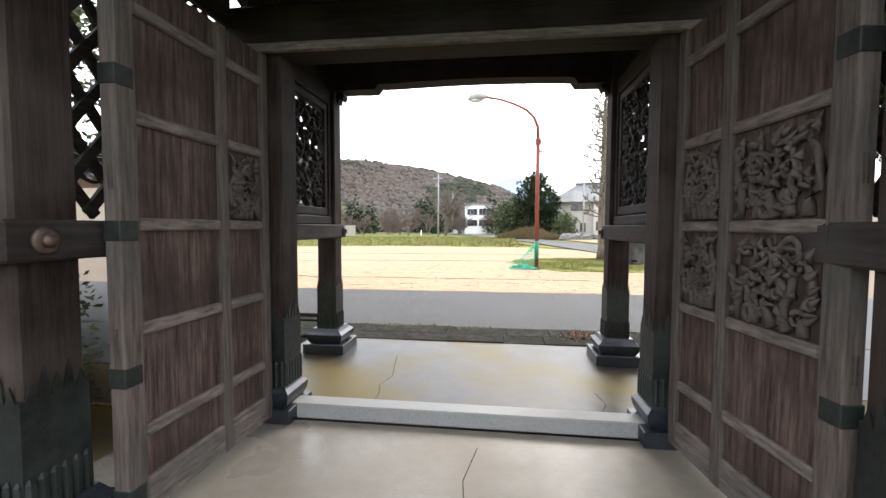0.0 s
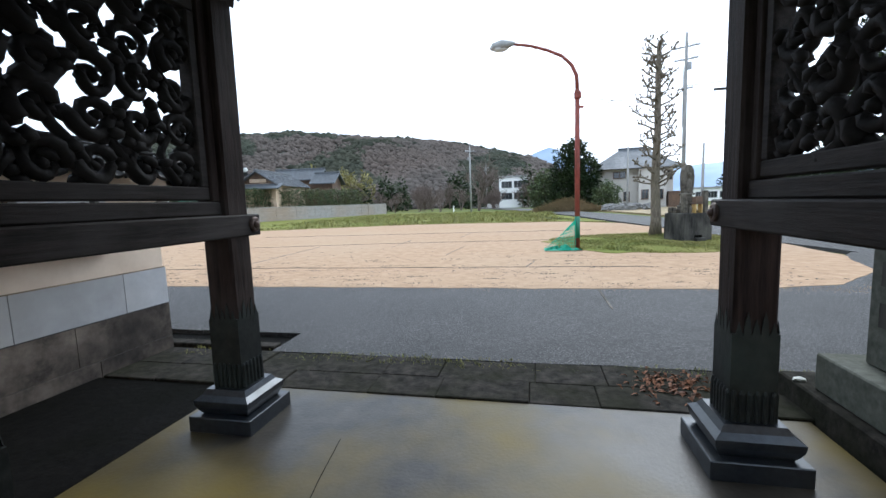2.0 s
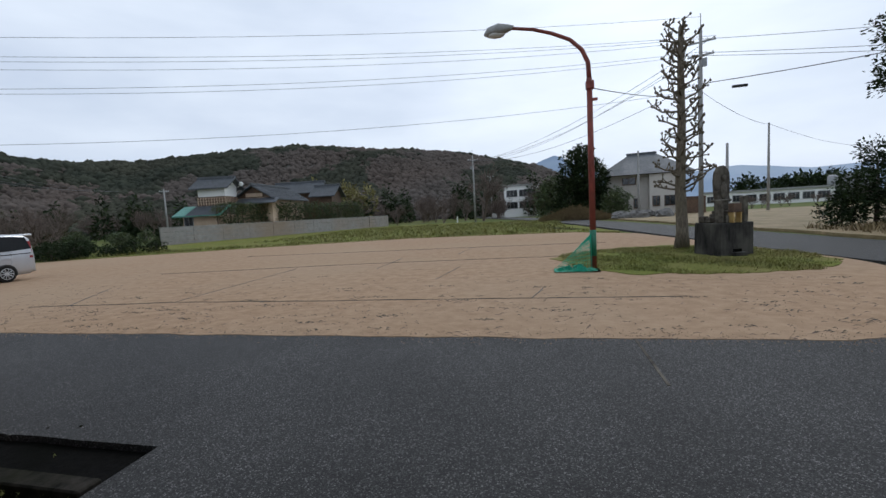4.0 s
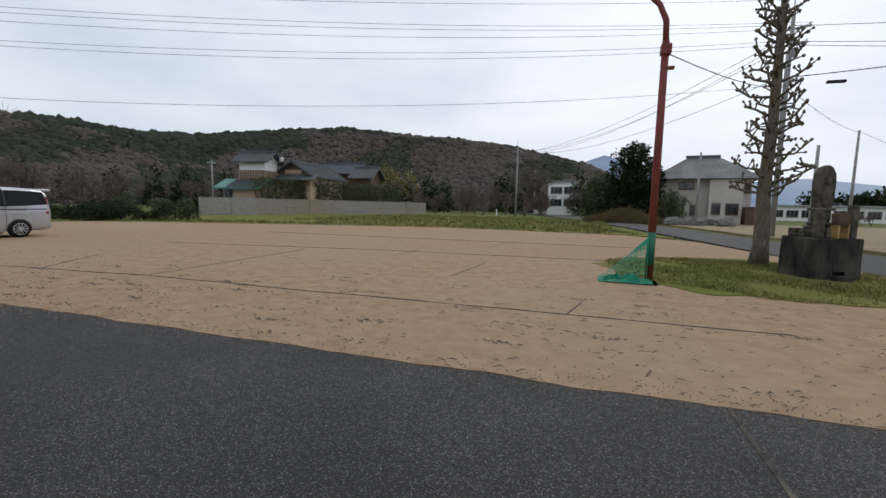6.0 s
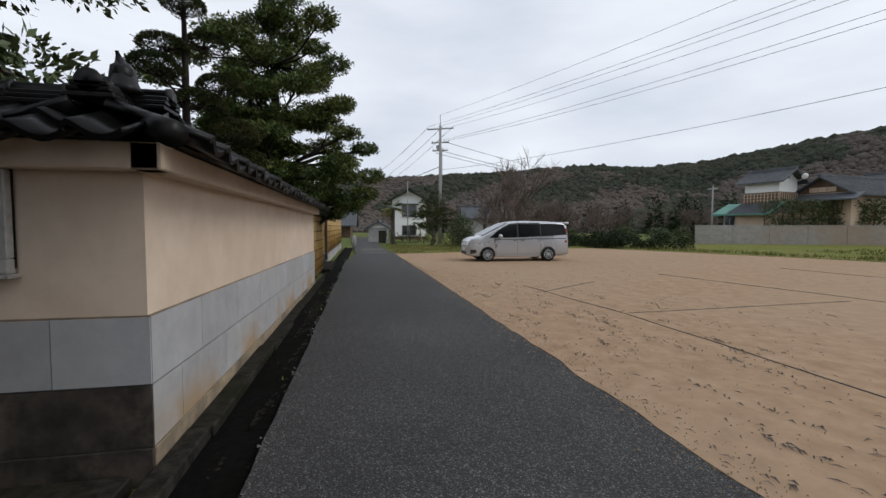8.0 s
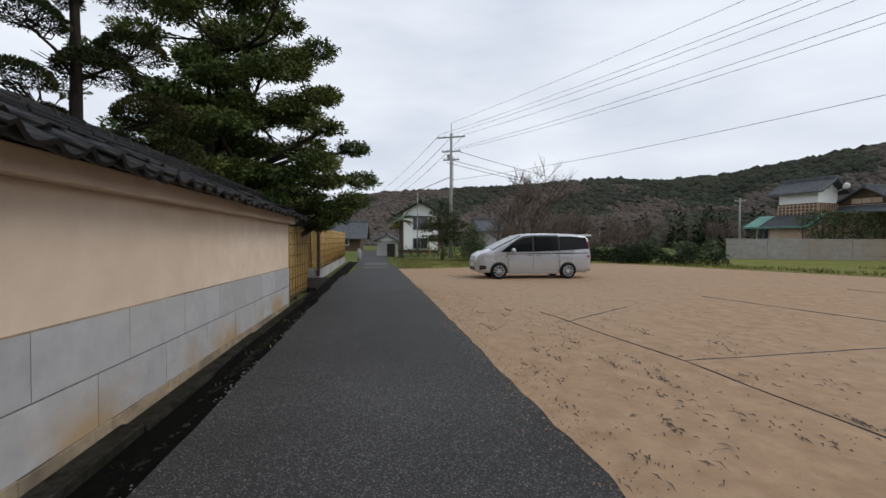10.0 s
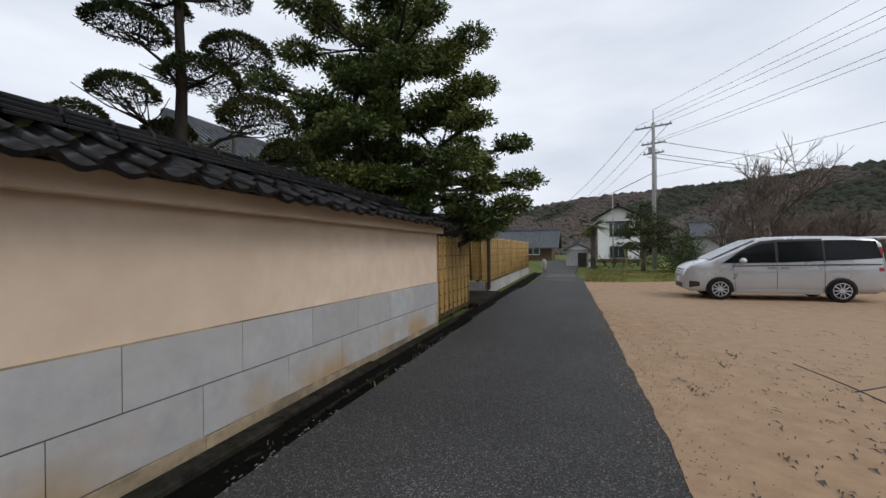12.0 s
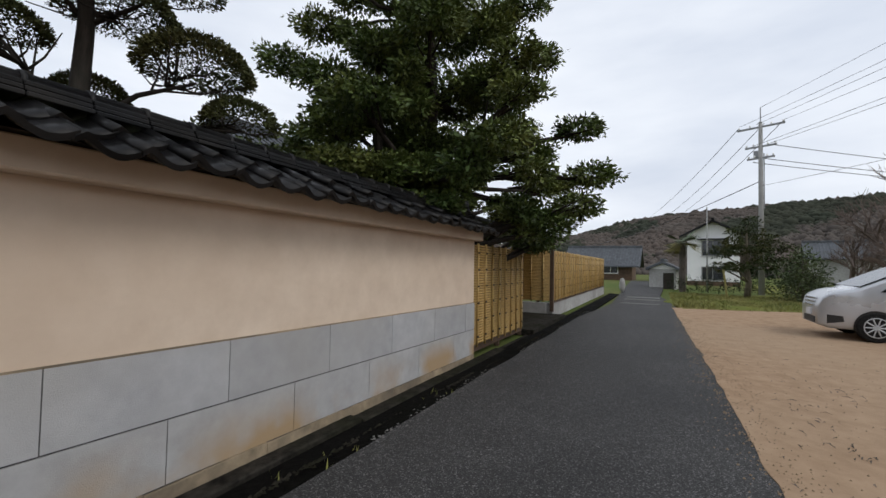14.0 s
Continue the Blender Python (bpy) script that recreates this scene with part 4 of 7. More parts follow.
single("wall_east", bm, PLASTER, "plain cream plaster wall east of the gate", "wall", "structure")

# coping tiles: a wave-shaped pan tile, shared by all courses
def pan_tile():
    bm = bmesh.new()
    n, w, ln, th = 9, 0.285, 0.34, 0.034
    top, bot = [], []
    for j in range(2):
        ra, rb = [], []
        for i in range(n):
            u = i / (n - 1)
            z = -0.042 * math.sin(math.pi * u / 0.72) if u < 0.72 else 0.03 * math.sin(math.pi * (u - 0.72) / 0.28)
            ra.append(bm.verts.new((u * w, j * ln, z)))
            rb.append(bm.verts.new((u * w, j * ln, z - th)))
        top.append(ra)
        bot.append(rb)
    for i in range(n - 1):
        bm.faces.new((top[0][i], top[0][i + 1], top[1][i + 1], top[1][i]))
        bm.faces.new((bot[0][i + 1], bot[0][i], bot[1][i], bot[1][i + 1]))
        bm.faces.new((top[1][i], top[1][i + 1], bot[1][i + 1], bot[1][i]))
        bm.faces.new((top[0][i + 1], top[0][i], bot[0][i], bot[0][i + 1]))
    bm.faces.new((top[0][0], top[1][0], bot[1][0], bot[0][0]))
    bm.faces.new((top[1][-1], top[0][-1], bot[0][-1], bot[1][-1]))
    me = mesh_of("tile", bm, TILE)
    me.polygons.foreach_set("use_smooth", [abs(p.normal.y) < 0.5 for p in me.polygons])
    return me


TILE_MESH = pan_tile()
rng = random.Random(21)


def coping(name, horizontal, a, b, face, sign, label):
    """Two courses of pan tiles down the outer slope, flat ridge layers and a half-round cap."""
    root = thing(name, label, "tiled coping", kind="structure")
    under = bmesh.new()
    ridge_n = -0.21
    for s in (1, -1):
        prof = [(ridge_n, 2.26), (ridge_n + s * (0.44 if s > 0 else 0.40), 2.055), (ridge_n, 2.055)]
        pts = [(face + sign * n, z) for n, z in prof]
        prism(under, pts, 0 if horizontal else 1, a, b - 0.14)
    part("bedding", under, TILE, root)
    count = int((b - a) / 0.265)
    pitch = math.degrees(math.atan2(0.21, 0.45))
    for side in (1, -1):
        for row in range(2):
            for i in range(count):
                u = a + i * (b - a) / count
                n = ridge_n + side * (0.10 + row * 0.24)
                z = 2.292 - row * 0.118 + rng.uniform(-0.012, 0.012)
                if horizontal:
                    m = pose(u if side * sign > 0 else u + 0.285, face + sign * n, z, 0, 0, 0 if side * sign > 0 else 180) @ pose(0, 0, 0, -pitch + 3 + rng.uniform(-3, 3), rng.uniform(-3, 3), rng.uniform(-2, 2))
                else:
                    m = pose(face + sign * n, u + (0.285 if side * sign > 0 else 0.0), z, 0, 0, -90 if side * sign > 0 else 90) @ pose(0, 0, 0, -pitch + 3 + rng.uniform(-3, 3), rng.uniform(-3, 3), rng.uniform(-2, 2))
                t = new("tile", TILE_MESH)
                t.parent = root
                t.matrix_basis = m
    u = a
    while u < b - 0.05:
        v = min(b, u + rng.uniform(0.29, 0.31))
        for k, (w, z) in enumerate(((0.135, 2.30), (0.115, 2.335), (0.10, 2.365))):
            bm = bmesh.new()
            j = rng.uniform(-0.006, 0.006)
            lo, hi = sorted((face + sign * (ridge_n - w) + j, face + sign * (ridge_n + w) + j))
            if horizontal:
                box(bm, (u + 0.004, lo, z), (v, hi, z + 0.028), 0.005)
            else:
                box(bm, (lo, u + 0.004, z), (hi, v, z + 0.028), 0.005)
            part("ridge_tile", bm, TILE, root)
        bm = bmesh.new()
        c = face + sign * ridge_n
        pts = [(u, c, 2.395), (v - 0.03, c, 2.395), (v - 0.03, c, 2.395), (v, c, 2.395)] if horizontal else [(c, u, 2.395), (c, v - 0.03, 2.395), (c, v - 0.03, 2.395), (c, v, 2.395)]
        tube(bm, pts, [0.062, 0.062, 0.072, 0.072], 10)
        part("cap_tile", bm, TILE, root, "", True)
        u = v
    return root


coping("coping_lane", True, -13.62, -3.86, 3.40, 1, "black glazed pantile coping with a low ridge")
coping("coping_notice", False, 0.2, 3.5, -4.0, 1, "black glazed pantile coping over the return wall")
bm = bmesh.new()
tube(bm, [(-4.05, 3.36, 2.22), (-3.88, 3.53, 2.15), (-3.70, 3.70, 2.07)], [0.075, 0.075, 0.08], 10)
blob(bm, (-4.14, 3.24, 2.50), (0.075, 0.075, 0.10), 3, 2, 0.3)
tube(bm, [(-4.14, 3.24, 2.40), (-4.14, 3.24, 2.44), (-4.14, 3.24, 2.56), (-4.12, 3.22, 2.66)], [0.13, 0.10, 0.05, 0.012], 10)
single("hip_ornament", bm, TILE, "black glazed hip tile and ridge-end ornament", "roof ornament", "structure", smooth=True)
bm = bmesh.new()
blob(bm, (-13.55, 3.19, 2.48), (0.10, 0.12, 0.13), 5, 2, 0.25)
tube(bm, [(-13.55, 3.19, 2.36), (-13.55, 3.19, 2.46)], [0.15, 0.11], 10)
single("ridge_end_tile", bm, TILE, "black ridge-end tile at the end of the coping", "roof ornament", "structure", smooth=True)

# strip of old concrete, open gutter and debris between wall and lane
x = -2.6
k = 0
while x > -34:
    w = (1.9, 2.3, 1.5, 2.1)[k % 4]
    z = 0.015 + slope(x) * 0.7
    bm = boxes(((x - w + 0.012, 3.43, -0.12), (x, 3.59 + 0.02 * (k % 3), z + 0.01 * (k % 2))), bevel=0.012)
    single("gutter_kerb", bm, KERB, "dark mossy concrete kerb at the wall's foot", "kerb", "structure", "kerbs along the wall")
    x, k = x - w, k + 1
# gutter bed in one near-black colour
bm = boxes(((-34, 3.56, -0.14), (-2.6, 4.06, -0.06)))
single("gutter", bm, DITCH_SHADE, "near-black shallow gutter beside the lane", "gutter", "structure")
vs, fs = [], []
for _ in range(2200):
    x, y, r = rng.uniform(-22, -2.5), rng.gauss(3.86, 0.08), rng.uniform(0.008, 0.03)
    if noise.noise(Vector((x * 0.9, y * 3, 5))) < -0.05:
        continue
    z, b = -0.075 + max(0, (y - 3.75)) * 0.5, len(vs)
    vs += [(x - r, y - r, z), (x + r, y - r * 0.5, z), (x + r * 0.4, y + r, z + 0.01), (x, y, z + r * 0.8)]
    fs += [(b, b + 1, b + 3), (b + 1, b + 2, b + 3), (b + 2, b, b + 3)]
tagged(new("gutter_debris", soup("gutter_debris", vs, fs, KERB)), "stones and debris lying in the gutter", "debris", kind="stuff")
vs, fs = [], []
for _ in range(800):
    x, y, r = rng.uniform(-22, -3.3), rng.gauss(4.03, 0.035), rng.uniform(0.004, 0.017)
    if noise.noise(Vector((x * 0.7, 1, 5))) < -0.02:
        continue
    b = len(vs)
    vs += [(x - r * 1.6, y - r, 0.001), (x + r * 1.5, y - r * 0.5, 0.001), (x + r * 0.4, y + r, 0.001), (x, y, 0.001 + r * 0.5)]
    fs += [(b, b + 1, b + 3), (b + 1, b + 2, b + 3), (b + 2, b, b + 3)]
tagged(new("stone_chips", soup("stone_chips", vs, fs, ROCK)), "pale stone chips along the gutter's edge", "debris", kind="stuff")
grass_field("gutter_weeds", (lambda x, y: noise.noise(Vector((x * 1.1, 4, 2))) > 0.1, (-14, -3.4, 3.68, 3.98)), 70, 0.045, 15, label="small weeds growing in the gutter", z=-0.06)

# notice board on the return wall
board = thing("notice_board", "weathered grey-framed notice board with handwritten paper", "notice board", (-3.982, 2.34, 1.63))
part("back_panel", boxes(((0.0, -0.46, -0.33), (0.02, 0.38, 0.31))), BLACKTRIM, board)
for a, b in (((0.0, -0.46, 0.25), (0.07, 0.38, 0.32)), ((0.0, -0.46, -0.36), (0.075, 0.38, -0.27)), ((0.0, 0.31, -0.268), (0.07, 0.38, 0.248)), ((0.0, -0.46, -0.268), (0.07, -0.39, 0.248))):
    part("frame_bar", boxes((a, b), bevel=0.006), PEELED, board, "peeling silver-grey frame bar")
part("sill", boxes(((0.0, -0.48, -0.385), (0.10, 0.40, -0.362)), bevel=0.004), PEELED, board)
part("paper", boxes(((0.021, -0.37, -0.24), (0.024, 0.25, 0.235))), PAPER, board, "white paper sheet")
for text, yy, zz in (("立場が", 0.17, 0.15), ("変われば", 0.06, 0.15)):
    for i, ch in enumerate(text):
        cu = bpy.data.curves.new("writing", "FONT")
        cu.body, cu.size, cu.extrude, cu.align_x = ch, 0.085, 0.0008, "CENTER"
        tmp = bpy.data.objects.new("writing", cu)
        scene.collection.objects.link(tmp)
        bpy.context.view_layer.update()
        me = bpy.data.meshes.new_from_object(tmp.evaluated_get(bpy.context.evaluated_depsgraph_get()))
        bpy.data.objects.remove(tmp)
        bpy.data.curves.remove(cu)
        me.materials.clear()
        me.materials.append(INK)
        w = part("writing", me, INK, board, "black brush writing")
        w.matrix_basis = Matrix.Translation((0.0255, yy, zz - 0.085 * i)) @ pose(0, 0, 0, 90, 0, 90)

# ---- bamboo screen fence ----
def screen_panel(root, x0, x1, y, z0, z1, along=True, ribs=4, single_reeds=True):
    """Thin reeds laid flat behind split-bamboo battens tied with twine."""
    n = int((z1 - z0) / 0.045)

    def reed_row(bm, z):
        tube(bm, [(x0, y, z), (x1, y, z)] if along else [(y, x0, z), (y, x1, z)], 0.021, 5)

    if single_reeds:
        bm = boxes(((x0, y - 0.024, z0), (x1, y - 0.006, z1))) if along else boxes(((y - 0.024, x0, z0), (y - 0.006, x1, z1)))
        pan = part("panel", bm, BROWN_POST, root, "backing of the reed panel")
        bm = bmesh.new()
        reed_row(bm, 0.0)
        reed = mesh_of("reed", bm, BAMBOO, True)
        for k in range(n):
            part("reed", reed, BAMBOO, pan).location = (0, 0, z0 + (k + 0.5) * (z1 - z0) / n)
    else:
        bm = bmesh.new()
        for k in range(n):
            reed_row(bm, z0 + (k + 0.5) * (z1 - z0) / n)
        pan = tagged(part("panel", bm, BAMBOO, root, "", True), "golden reed panel", kind="stuff")
    for i in range(ribs):
        u = x0 + (i + 0.5) * (x1 - x0) / ribs
        bm = bmesh.new()
        a = (u, y + 0.03, z0 - 0.03) if along else (y + 0.03, u, z0 - 0.03)
        b = (u, y + 0.03, z1 + 0.02) if along else (y + 0.03, u, z1 + 0.02)
        tube(bm, [a, b], 0.02, 6)
        rib = part("batten", bm, BAMBOO_RIB, pan, "", True)
        bm = bmesh.new()
        for k in range(6):
            z = z0 + (k + 0.5) * (z1 - z0) / 6
            c = Vector((u, y + 0.052, z) if along else (y + 0.052, u, z))
            box(bm, c - Vector((0.026, 0.01, 0.014)), c + Vector((0.026, 0.008, 0.014)))
            d = Vector((0.04, 0.012, 0.012)) if along else Vector((0.012, 0.04, 0.012))
            tube(bm, [c, c + d], 0.006, 4)
        part("twine_tie", bm, TIE, pan, "black twine knots")


f1 = thing("bamboo_fence", "golden bamboo screen fence panels with twine knots", "fence", group="bamboo fences")
for i in range(2):
    screen_panel(f1, -16.55 + i * 1.49, -15.07 + i * 1.47, 3.36, 0.12 - 0.02 * (1 - i), 1.84)
part("rail", boxes(((-16.6, 3.28, 0.0), (-13.6, 3.34, 0.11))), BROWN_POST, f1, "dark brown bottom rail")
for x in (-16.62, -15.06):
    part("fence_post", boxes(((x - 0.04, 3.24, -0.1), (x + 0.04, 3.335, 1.86)), bevel=0.005), BROWN_POST, f1, "brown post")
f2 = thing("bamboo_fence", "golden bamboo screen fence on a concrete footing", "fence", group="bamboo fences")
for i in range(7):
    screen_panel(f2, -33.8 + i * 1.93, -33.8 + (i + 1) * 1.93 - 0.05, 3.22, 0.42, 1.98, single_reeds=i > 3)
    part("fence_post", boxes(((-33.86 + i * 1.93, 3.12, 0.3), (-33.78 + i * 1.93, 3.19, 2.0))), BROWN_POST, f2, "brown post")
screen_panel(f2, 2.0, 3.15, -20.22, 0.42, 1.98, along=False, ribs=3)
part("fence_post", boxes(((-20.3, 3.16, 0.1), (-20.2, 3.27, 2.02)), bevel=0.005), BROWN_POST, f2, "brown corner post")
part("rail", boxes(((-33.8, 3.17, 0.36), (-20.3, 3.26, 0.415))), BROWN_POST, f2)
part("footing", boxes(((-33.9, 3.05, -0.1), (-20.25, 3.24, 0.355)), ((-20.45, 1.9, -0.1), (-20.2, 3.05, 0.355)), bevel=0.01), CONCRETE, f2, "pale concrete footing")
f3 = thing("bamboo_fence", "golden bamboo screen fence set back at the entrance", "fence", group="bamboo fences")
screen_panel(f3, -20.15, -18.9, 2.1, 0.30, 1.92, ribs=3)
part("footing", boxes(((-20.2, 1.95, -0.1), (-16.7, 2.15, 0.28)), bevel=0.01), CONCRETE, f3)
screen_panel(f3, 2.2, 3.2, -16.72, 0.15, 1.82, along=False, ribs=2)
for a, b in (((-18.85, 2.0, 0.0), (-18.7, 2.15, 1.95)), ((-16.85, 2.0, 0.0), (-16.7, 2.15, 1.95))):
    part("fence_post", boxes((a, b), bevel=0.006), BROWN_POST, f3, "brown post")
bm = boxes(((-20.3, 2.2, -0.12), (-16.6, 3.62, 0.03)))
single("entrance_slab", bm, KERB, "dark concrete slab before the fence gap", "slab", "structure")
bm = bmesh.new()
prism(bm, [(-1.6, 2.10), (-1.6, 2.16), (3.1, 2.42), (3.1, 2.36)], 0, -20.6, -14.3)
sh = thing("carport_roof", "low dark metal shed roof behind the fence", "shed")
part("roof", bm, BLACKTRIM, sh, "dark sheet roof")
for x in (-20.4, -14.5):
    part("shed_post", boxes(((x - 0.05, 2.7, 0), (x + 0.05, 2.8, 2.36))), BROWN_POST, sh)
    part("shed_post", boxes(((x - 0.05, -1.5, 0), (x + 0.05, -1.4, 2.12))), BROWN_POST, sh)

# ---- trees and shrubs ----
def leaf_cloud(pads, per, size, seed, flat=0.35, shell=0.6, ripple=1.0, dome=False):
    """Leaves scattered through ellipsoid pads; returns verts and faces. per: leaves for each square metre of pad."""
    rs = np.random.RandomState(seed)
    P, A, B = [], [], []
    for (cx, cy, cz, rx, ry, rz) in pads:
        n = max(12, int(per * 4 * math.pi * ((rx * ry) ** 1.6 / 3 + 2 * (rx * rz) ** 1.6 / 3) ** (1 / 1.6)))
        d = rs.normal(size=(n, 3))
        d /= np.linalg.norm(d, axis=1)[:, None]
        if dome:
            d[:, 2] = np.abs(d[:, 2]) * 1.5 - 0.2
        k = shell + (1 - shell) * rs.rand(n)
        ph = rs.rand(3) * 6
        k *= 1 + ripple * 0.22 * np.sin(d[:, 0] * 5 + ph[0]) * np.sin(d[:, 1] * 5 + ph[1]) + ripple * 0.15 * np.sin(d[:, 2] * 7 + ph[2])
        P.append(np.array([cx, cy, cz]) + d * k[:, None] * np.array([rx, ry, rz]))
        a = d * np.array([1, 1, flat]) + rs.normal(size=(n, 3)) * 0.55
        a /= np.linalg.norm(a, axis=1)[:, None]
        b = np.cross(a, rs.normal(size=(n, 3)))
        b /= np.linalg.norm(b, axis=1)[:, None] + 1e-9
        A.append(a)
        B.append(b)
    P, A, B = np.concatenate(P), np.concatenate(A), np.concatenate(B)
    s = size * (0.6 + 0.8 * rs.rand(len(P)))[:, None]
    v = np.stack([P, P + A * s * 0.5 + B * s * 0.22, P + A * s, P + A * s * 0.5 - B * s * 0.22], 1).reshape(-1, 3)
    return v, np.arange(len(v)).reshape(-1, 4)


def quick_mesh(name, v, f, mat):
    me = bpy.data.meshes.new(name)
    me.vertices.add(len(v))
    me.vertices.foreach_set("co", np.asarray(v, np.float32).ravel())
    k = f.shape[1]
    me.loops.add(f.size)
    me.loops.foreach_set("vertex_index", f.astype(np.int32).ravel())
    me.polygons.add(len(f))
    me.polygons.foreach_set("loop_start", np.arange(0, f.size, k, dtype=np.int32))
    me.polygons.foreach_set("loop_total", np.full(len(f), k, np.int32))
    me.update(calc_edges=True)
    me.materials.append(mat)
    return me


def tree(name, label, category, base, trunk, radii, pads, leaf, per, size, seed, bark=BARK, twigs=3, group="", flat=0.35, shell=0.6, ripple=1.0, dome=False):
    root = thing(name, label, category, base, 0, group)
    rg = random.Random(seed)
    bm = bmesh.new()
    tube(bm, trunk, radii, 10)
    part("trunk", bm, bark, root, "", True)
    pts = [Vector(p) for p in trunk]
    for pad in pads:
        c = Vector(pad[:3])
        low = min(pts, key=lambda p: abs(p.z - (c.z - 0.35)) + 0.2 * (p.xy - c.xy).length)
        k = pts.index(low)
        r = (radii[k] if isinstance(radii, (list, tuple)) else radii) * 0.42
        bm = bmesh.new()
        mid = low.lerp(c, 0.5) + Vector((rg.uniform(-.1, .1), rg.uniform(-.1, .1), rg.uniform(-0.22, 0.12))) * (c - low).length * 0.6
        tube(bm, [low, mid, c - Vector((0, 0, pad[5] * 0.4))], [max(r, 0.02), max(r * 0.75, 0.016), max(r * 0.4, 0.01)], 6)
        for _ in range(twigs):
            t = c + Vector((rg.uniform(-1, 1) * pad[3], rg.uniform(-1, 1) * pad[4], rg.uniform(-0.3, 0.5) * pad[5]))
            q = mid.lerp(c, rg.uniform(0.2, 0.9))
            tube(bm, [q, q.lerp(t, 0.5) + Vector((0, 0, -0.05)), t], [max(r * 0.35, 0.009), max(r * 0.25, 0.007), 0.004], 4)
        part("limb", bm, bark, root, "", True)
    if leaf:
        part("crown", quick_mesh("crown", *leaf_cloud(pads, per, size, seed, flat, shell, ripple, dome), leaf), leaf, root, "dense small leaves")
    return root


def tiers(rg, spec, jitter=0.25):
    """Pads in rings: spec rows of (height, ring radius, count, pad radius, pad thickness)."""
    out = []
    for z, ring_r, n, pr, pz in spec:
        a0 = rg.uniform(0, 6.28)
        for i in range(n):
            a = a0 + i * math.tau / n + rg.uniform(-0.3, 0.3)
            r = ring_r * rg.uniform(0.75, 1.15)
            k = rg.uniform(0.75, 1.25)
            out.append((r * math.cos(a), r * math.sin(a), z + rg.uniform(-jitter, jitter), pr * k, pr * k * rg.uniform(0.8, 1.2), pz * rg.uniform(0.8, 1.2)))
    return out


rg = random.Random(12)
pads = tiers(rg, [(2.2, 1.5, 5, 0.55, 0.26), (2.9, 1.8, 7, 0.52, 0.26), (3.3, 0.8, 3, 0.6, 0.3), (3.9, 1.75, 6, 0.55, 0.27), (4.5, 0.9, 4, 0.55, 0.3), (5.0, 1.6, 6, 0.45, 0.24), (5.8, 0.9, 4, 0.5, 0.27), (6.3, 1.5, 4, 0.38, 0.2), (7.0, 0.5, 3, 0.42, 0.24), (7.6, 0.2, 1, 0.35, 0.25)])
pads += [(1.2, 1.6, 3.2, 0.5, 0.5, 0.25), (2.2, 1.3, 6.2, 0.45, 0.4, 0.25), (-2.4, 1.2, 3.3, 0.55, 0.5, 0.3), (-2.3, 0.6, 2.5, 0.5, 0.5, 0.3), (2.5, -0.2, 5.6, 0.5, 0.45, 0.28), (0, 0, 2.7, 0.9, 0.9, 0.4), (0.1, 0, 3.7, 0.8, 0.8, 0.35), (-2.9, 0.9, 2.6, 0.5, 0.45, 0.25), (-2.7, 1.5, 3.4, 0.45, 0.4, 0.22), (-2.6, 0.2, 4.3, 0.45, 0.45, 0.24), (-1.9, 1.2, 2.0, 0.5, 0.5, 0.3), (-3.2, 0.2, 3.2, 0.4, 0.4, 0.2)]
pads = [(x * 1.2, y * 1.15, z, a * 1.05, b * 1.05, c * 0.82) for x, y, z, a, b, c in pads]
pads += [(-1.3, 2.5, 4.05, 0.5, 0.45, 0.2), (-1.5, 2.7, 3.2, 0.5, 0.5, 0.22), (-1.2, 2.45, 2.6, 0.55, 0.5, 0.25), (-0.9, 1.95, 2.25, 0.6, 0.6, 0.28), (-0.8, 1.7, 3.55, 0.55, 0.5, 0.24), (-0.9, 1.8, 5.35, 0.45, 0.45, 0.2), (-0.85, 1.6, 6.5, 0.5, 0.5, 0.26), (-0.5, 1.0, 6.0, 0.65, 0.6, 0.32), (-0.5, 1.0, 4.9, 0.65, 0.6, 0.3),
         (1.25, -2.4, 5.2, 0.5, 0.5, 0.26), (1.0, -1.8, 5.85, 0.5, 0.5, 0.24), (0.7, -1.3, 6.5, 0.5, 0.5, 0.26), (0.9, -1.8, 3.7, 0.75, 0.7, 0.4), (0.5, -0.9, 4.4, 0.85, 0.8, 0.4), (0.3, -0.5, 5.3, 0.8, 0.75, 0.4), (0, 0, 6.3, 0.8, 0.7, 0.4), (-0.2, 0.3, 7.2, 0.7, 0.7, 0.4), (0, 0.2, 7.9, 0.6, 0.6, 0.35)]
tree("podocarpus_tree", "tall pruned evergreen garden tree with clouded leaf pads", "tree", (-13.8, 2.35, 0), [(0, 0, 0), (0.05, 0.05, 1.5), (0.1, 0, 3), (0.02, 0.06, 4.5), (0.08, 0.02, 6), (0.05, 0, 7.4)], [0.24, 0.2, 0.17, 0.13, 0.09, 0.04], pads, LEAF_A, 800, 0.085, 3, bark=BARK_DARK, twigs=6, shell=0.4, ripple=0.8, group="podocarpus trees")
rg = random.Random(14)
pads = tiers(rg, [(2.5, 0.7, 4, 0.45, 0.24), (3.1, 0.9, 5, 0.45, 0.24), (3.8, 0.8, 4, 0.46, 0.23), (4.5, 0.85, 4, 0.44, 0.22), (5.1, 0.3, 3, 0.4, 0.2)])
tree("podocarpus_tree", "bushy evergreen garden tree with yellowish leaf tips", "tree", (-12.75, 1.95, 0), [(0, 0, 0), (0.04, 0.05, 1.5), (-0.05, 0, 3), (0.06, 0.04, 4.2), (0.02, 0, 5)], [0.15, 0.13, 0.1, 0.07, 0.03], pads, LEAF_A, 800, 0.085, 44, bark=BARK_DARK, twigs=6, shell=0.4, ripple=0.8, group="podocarpus trees")
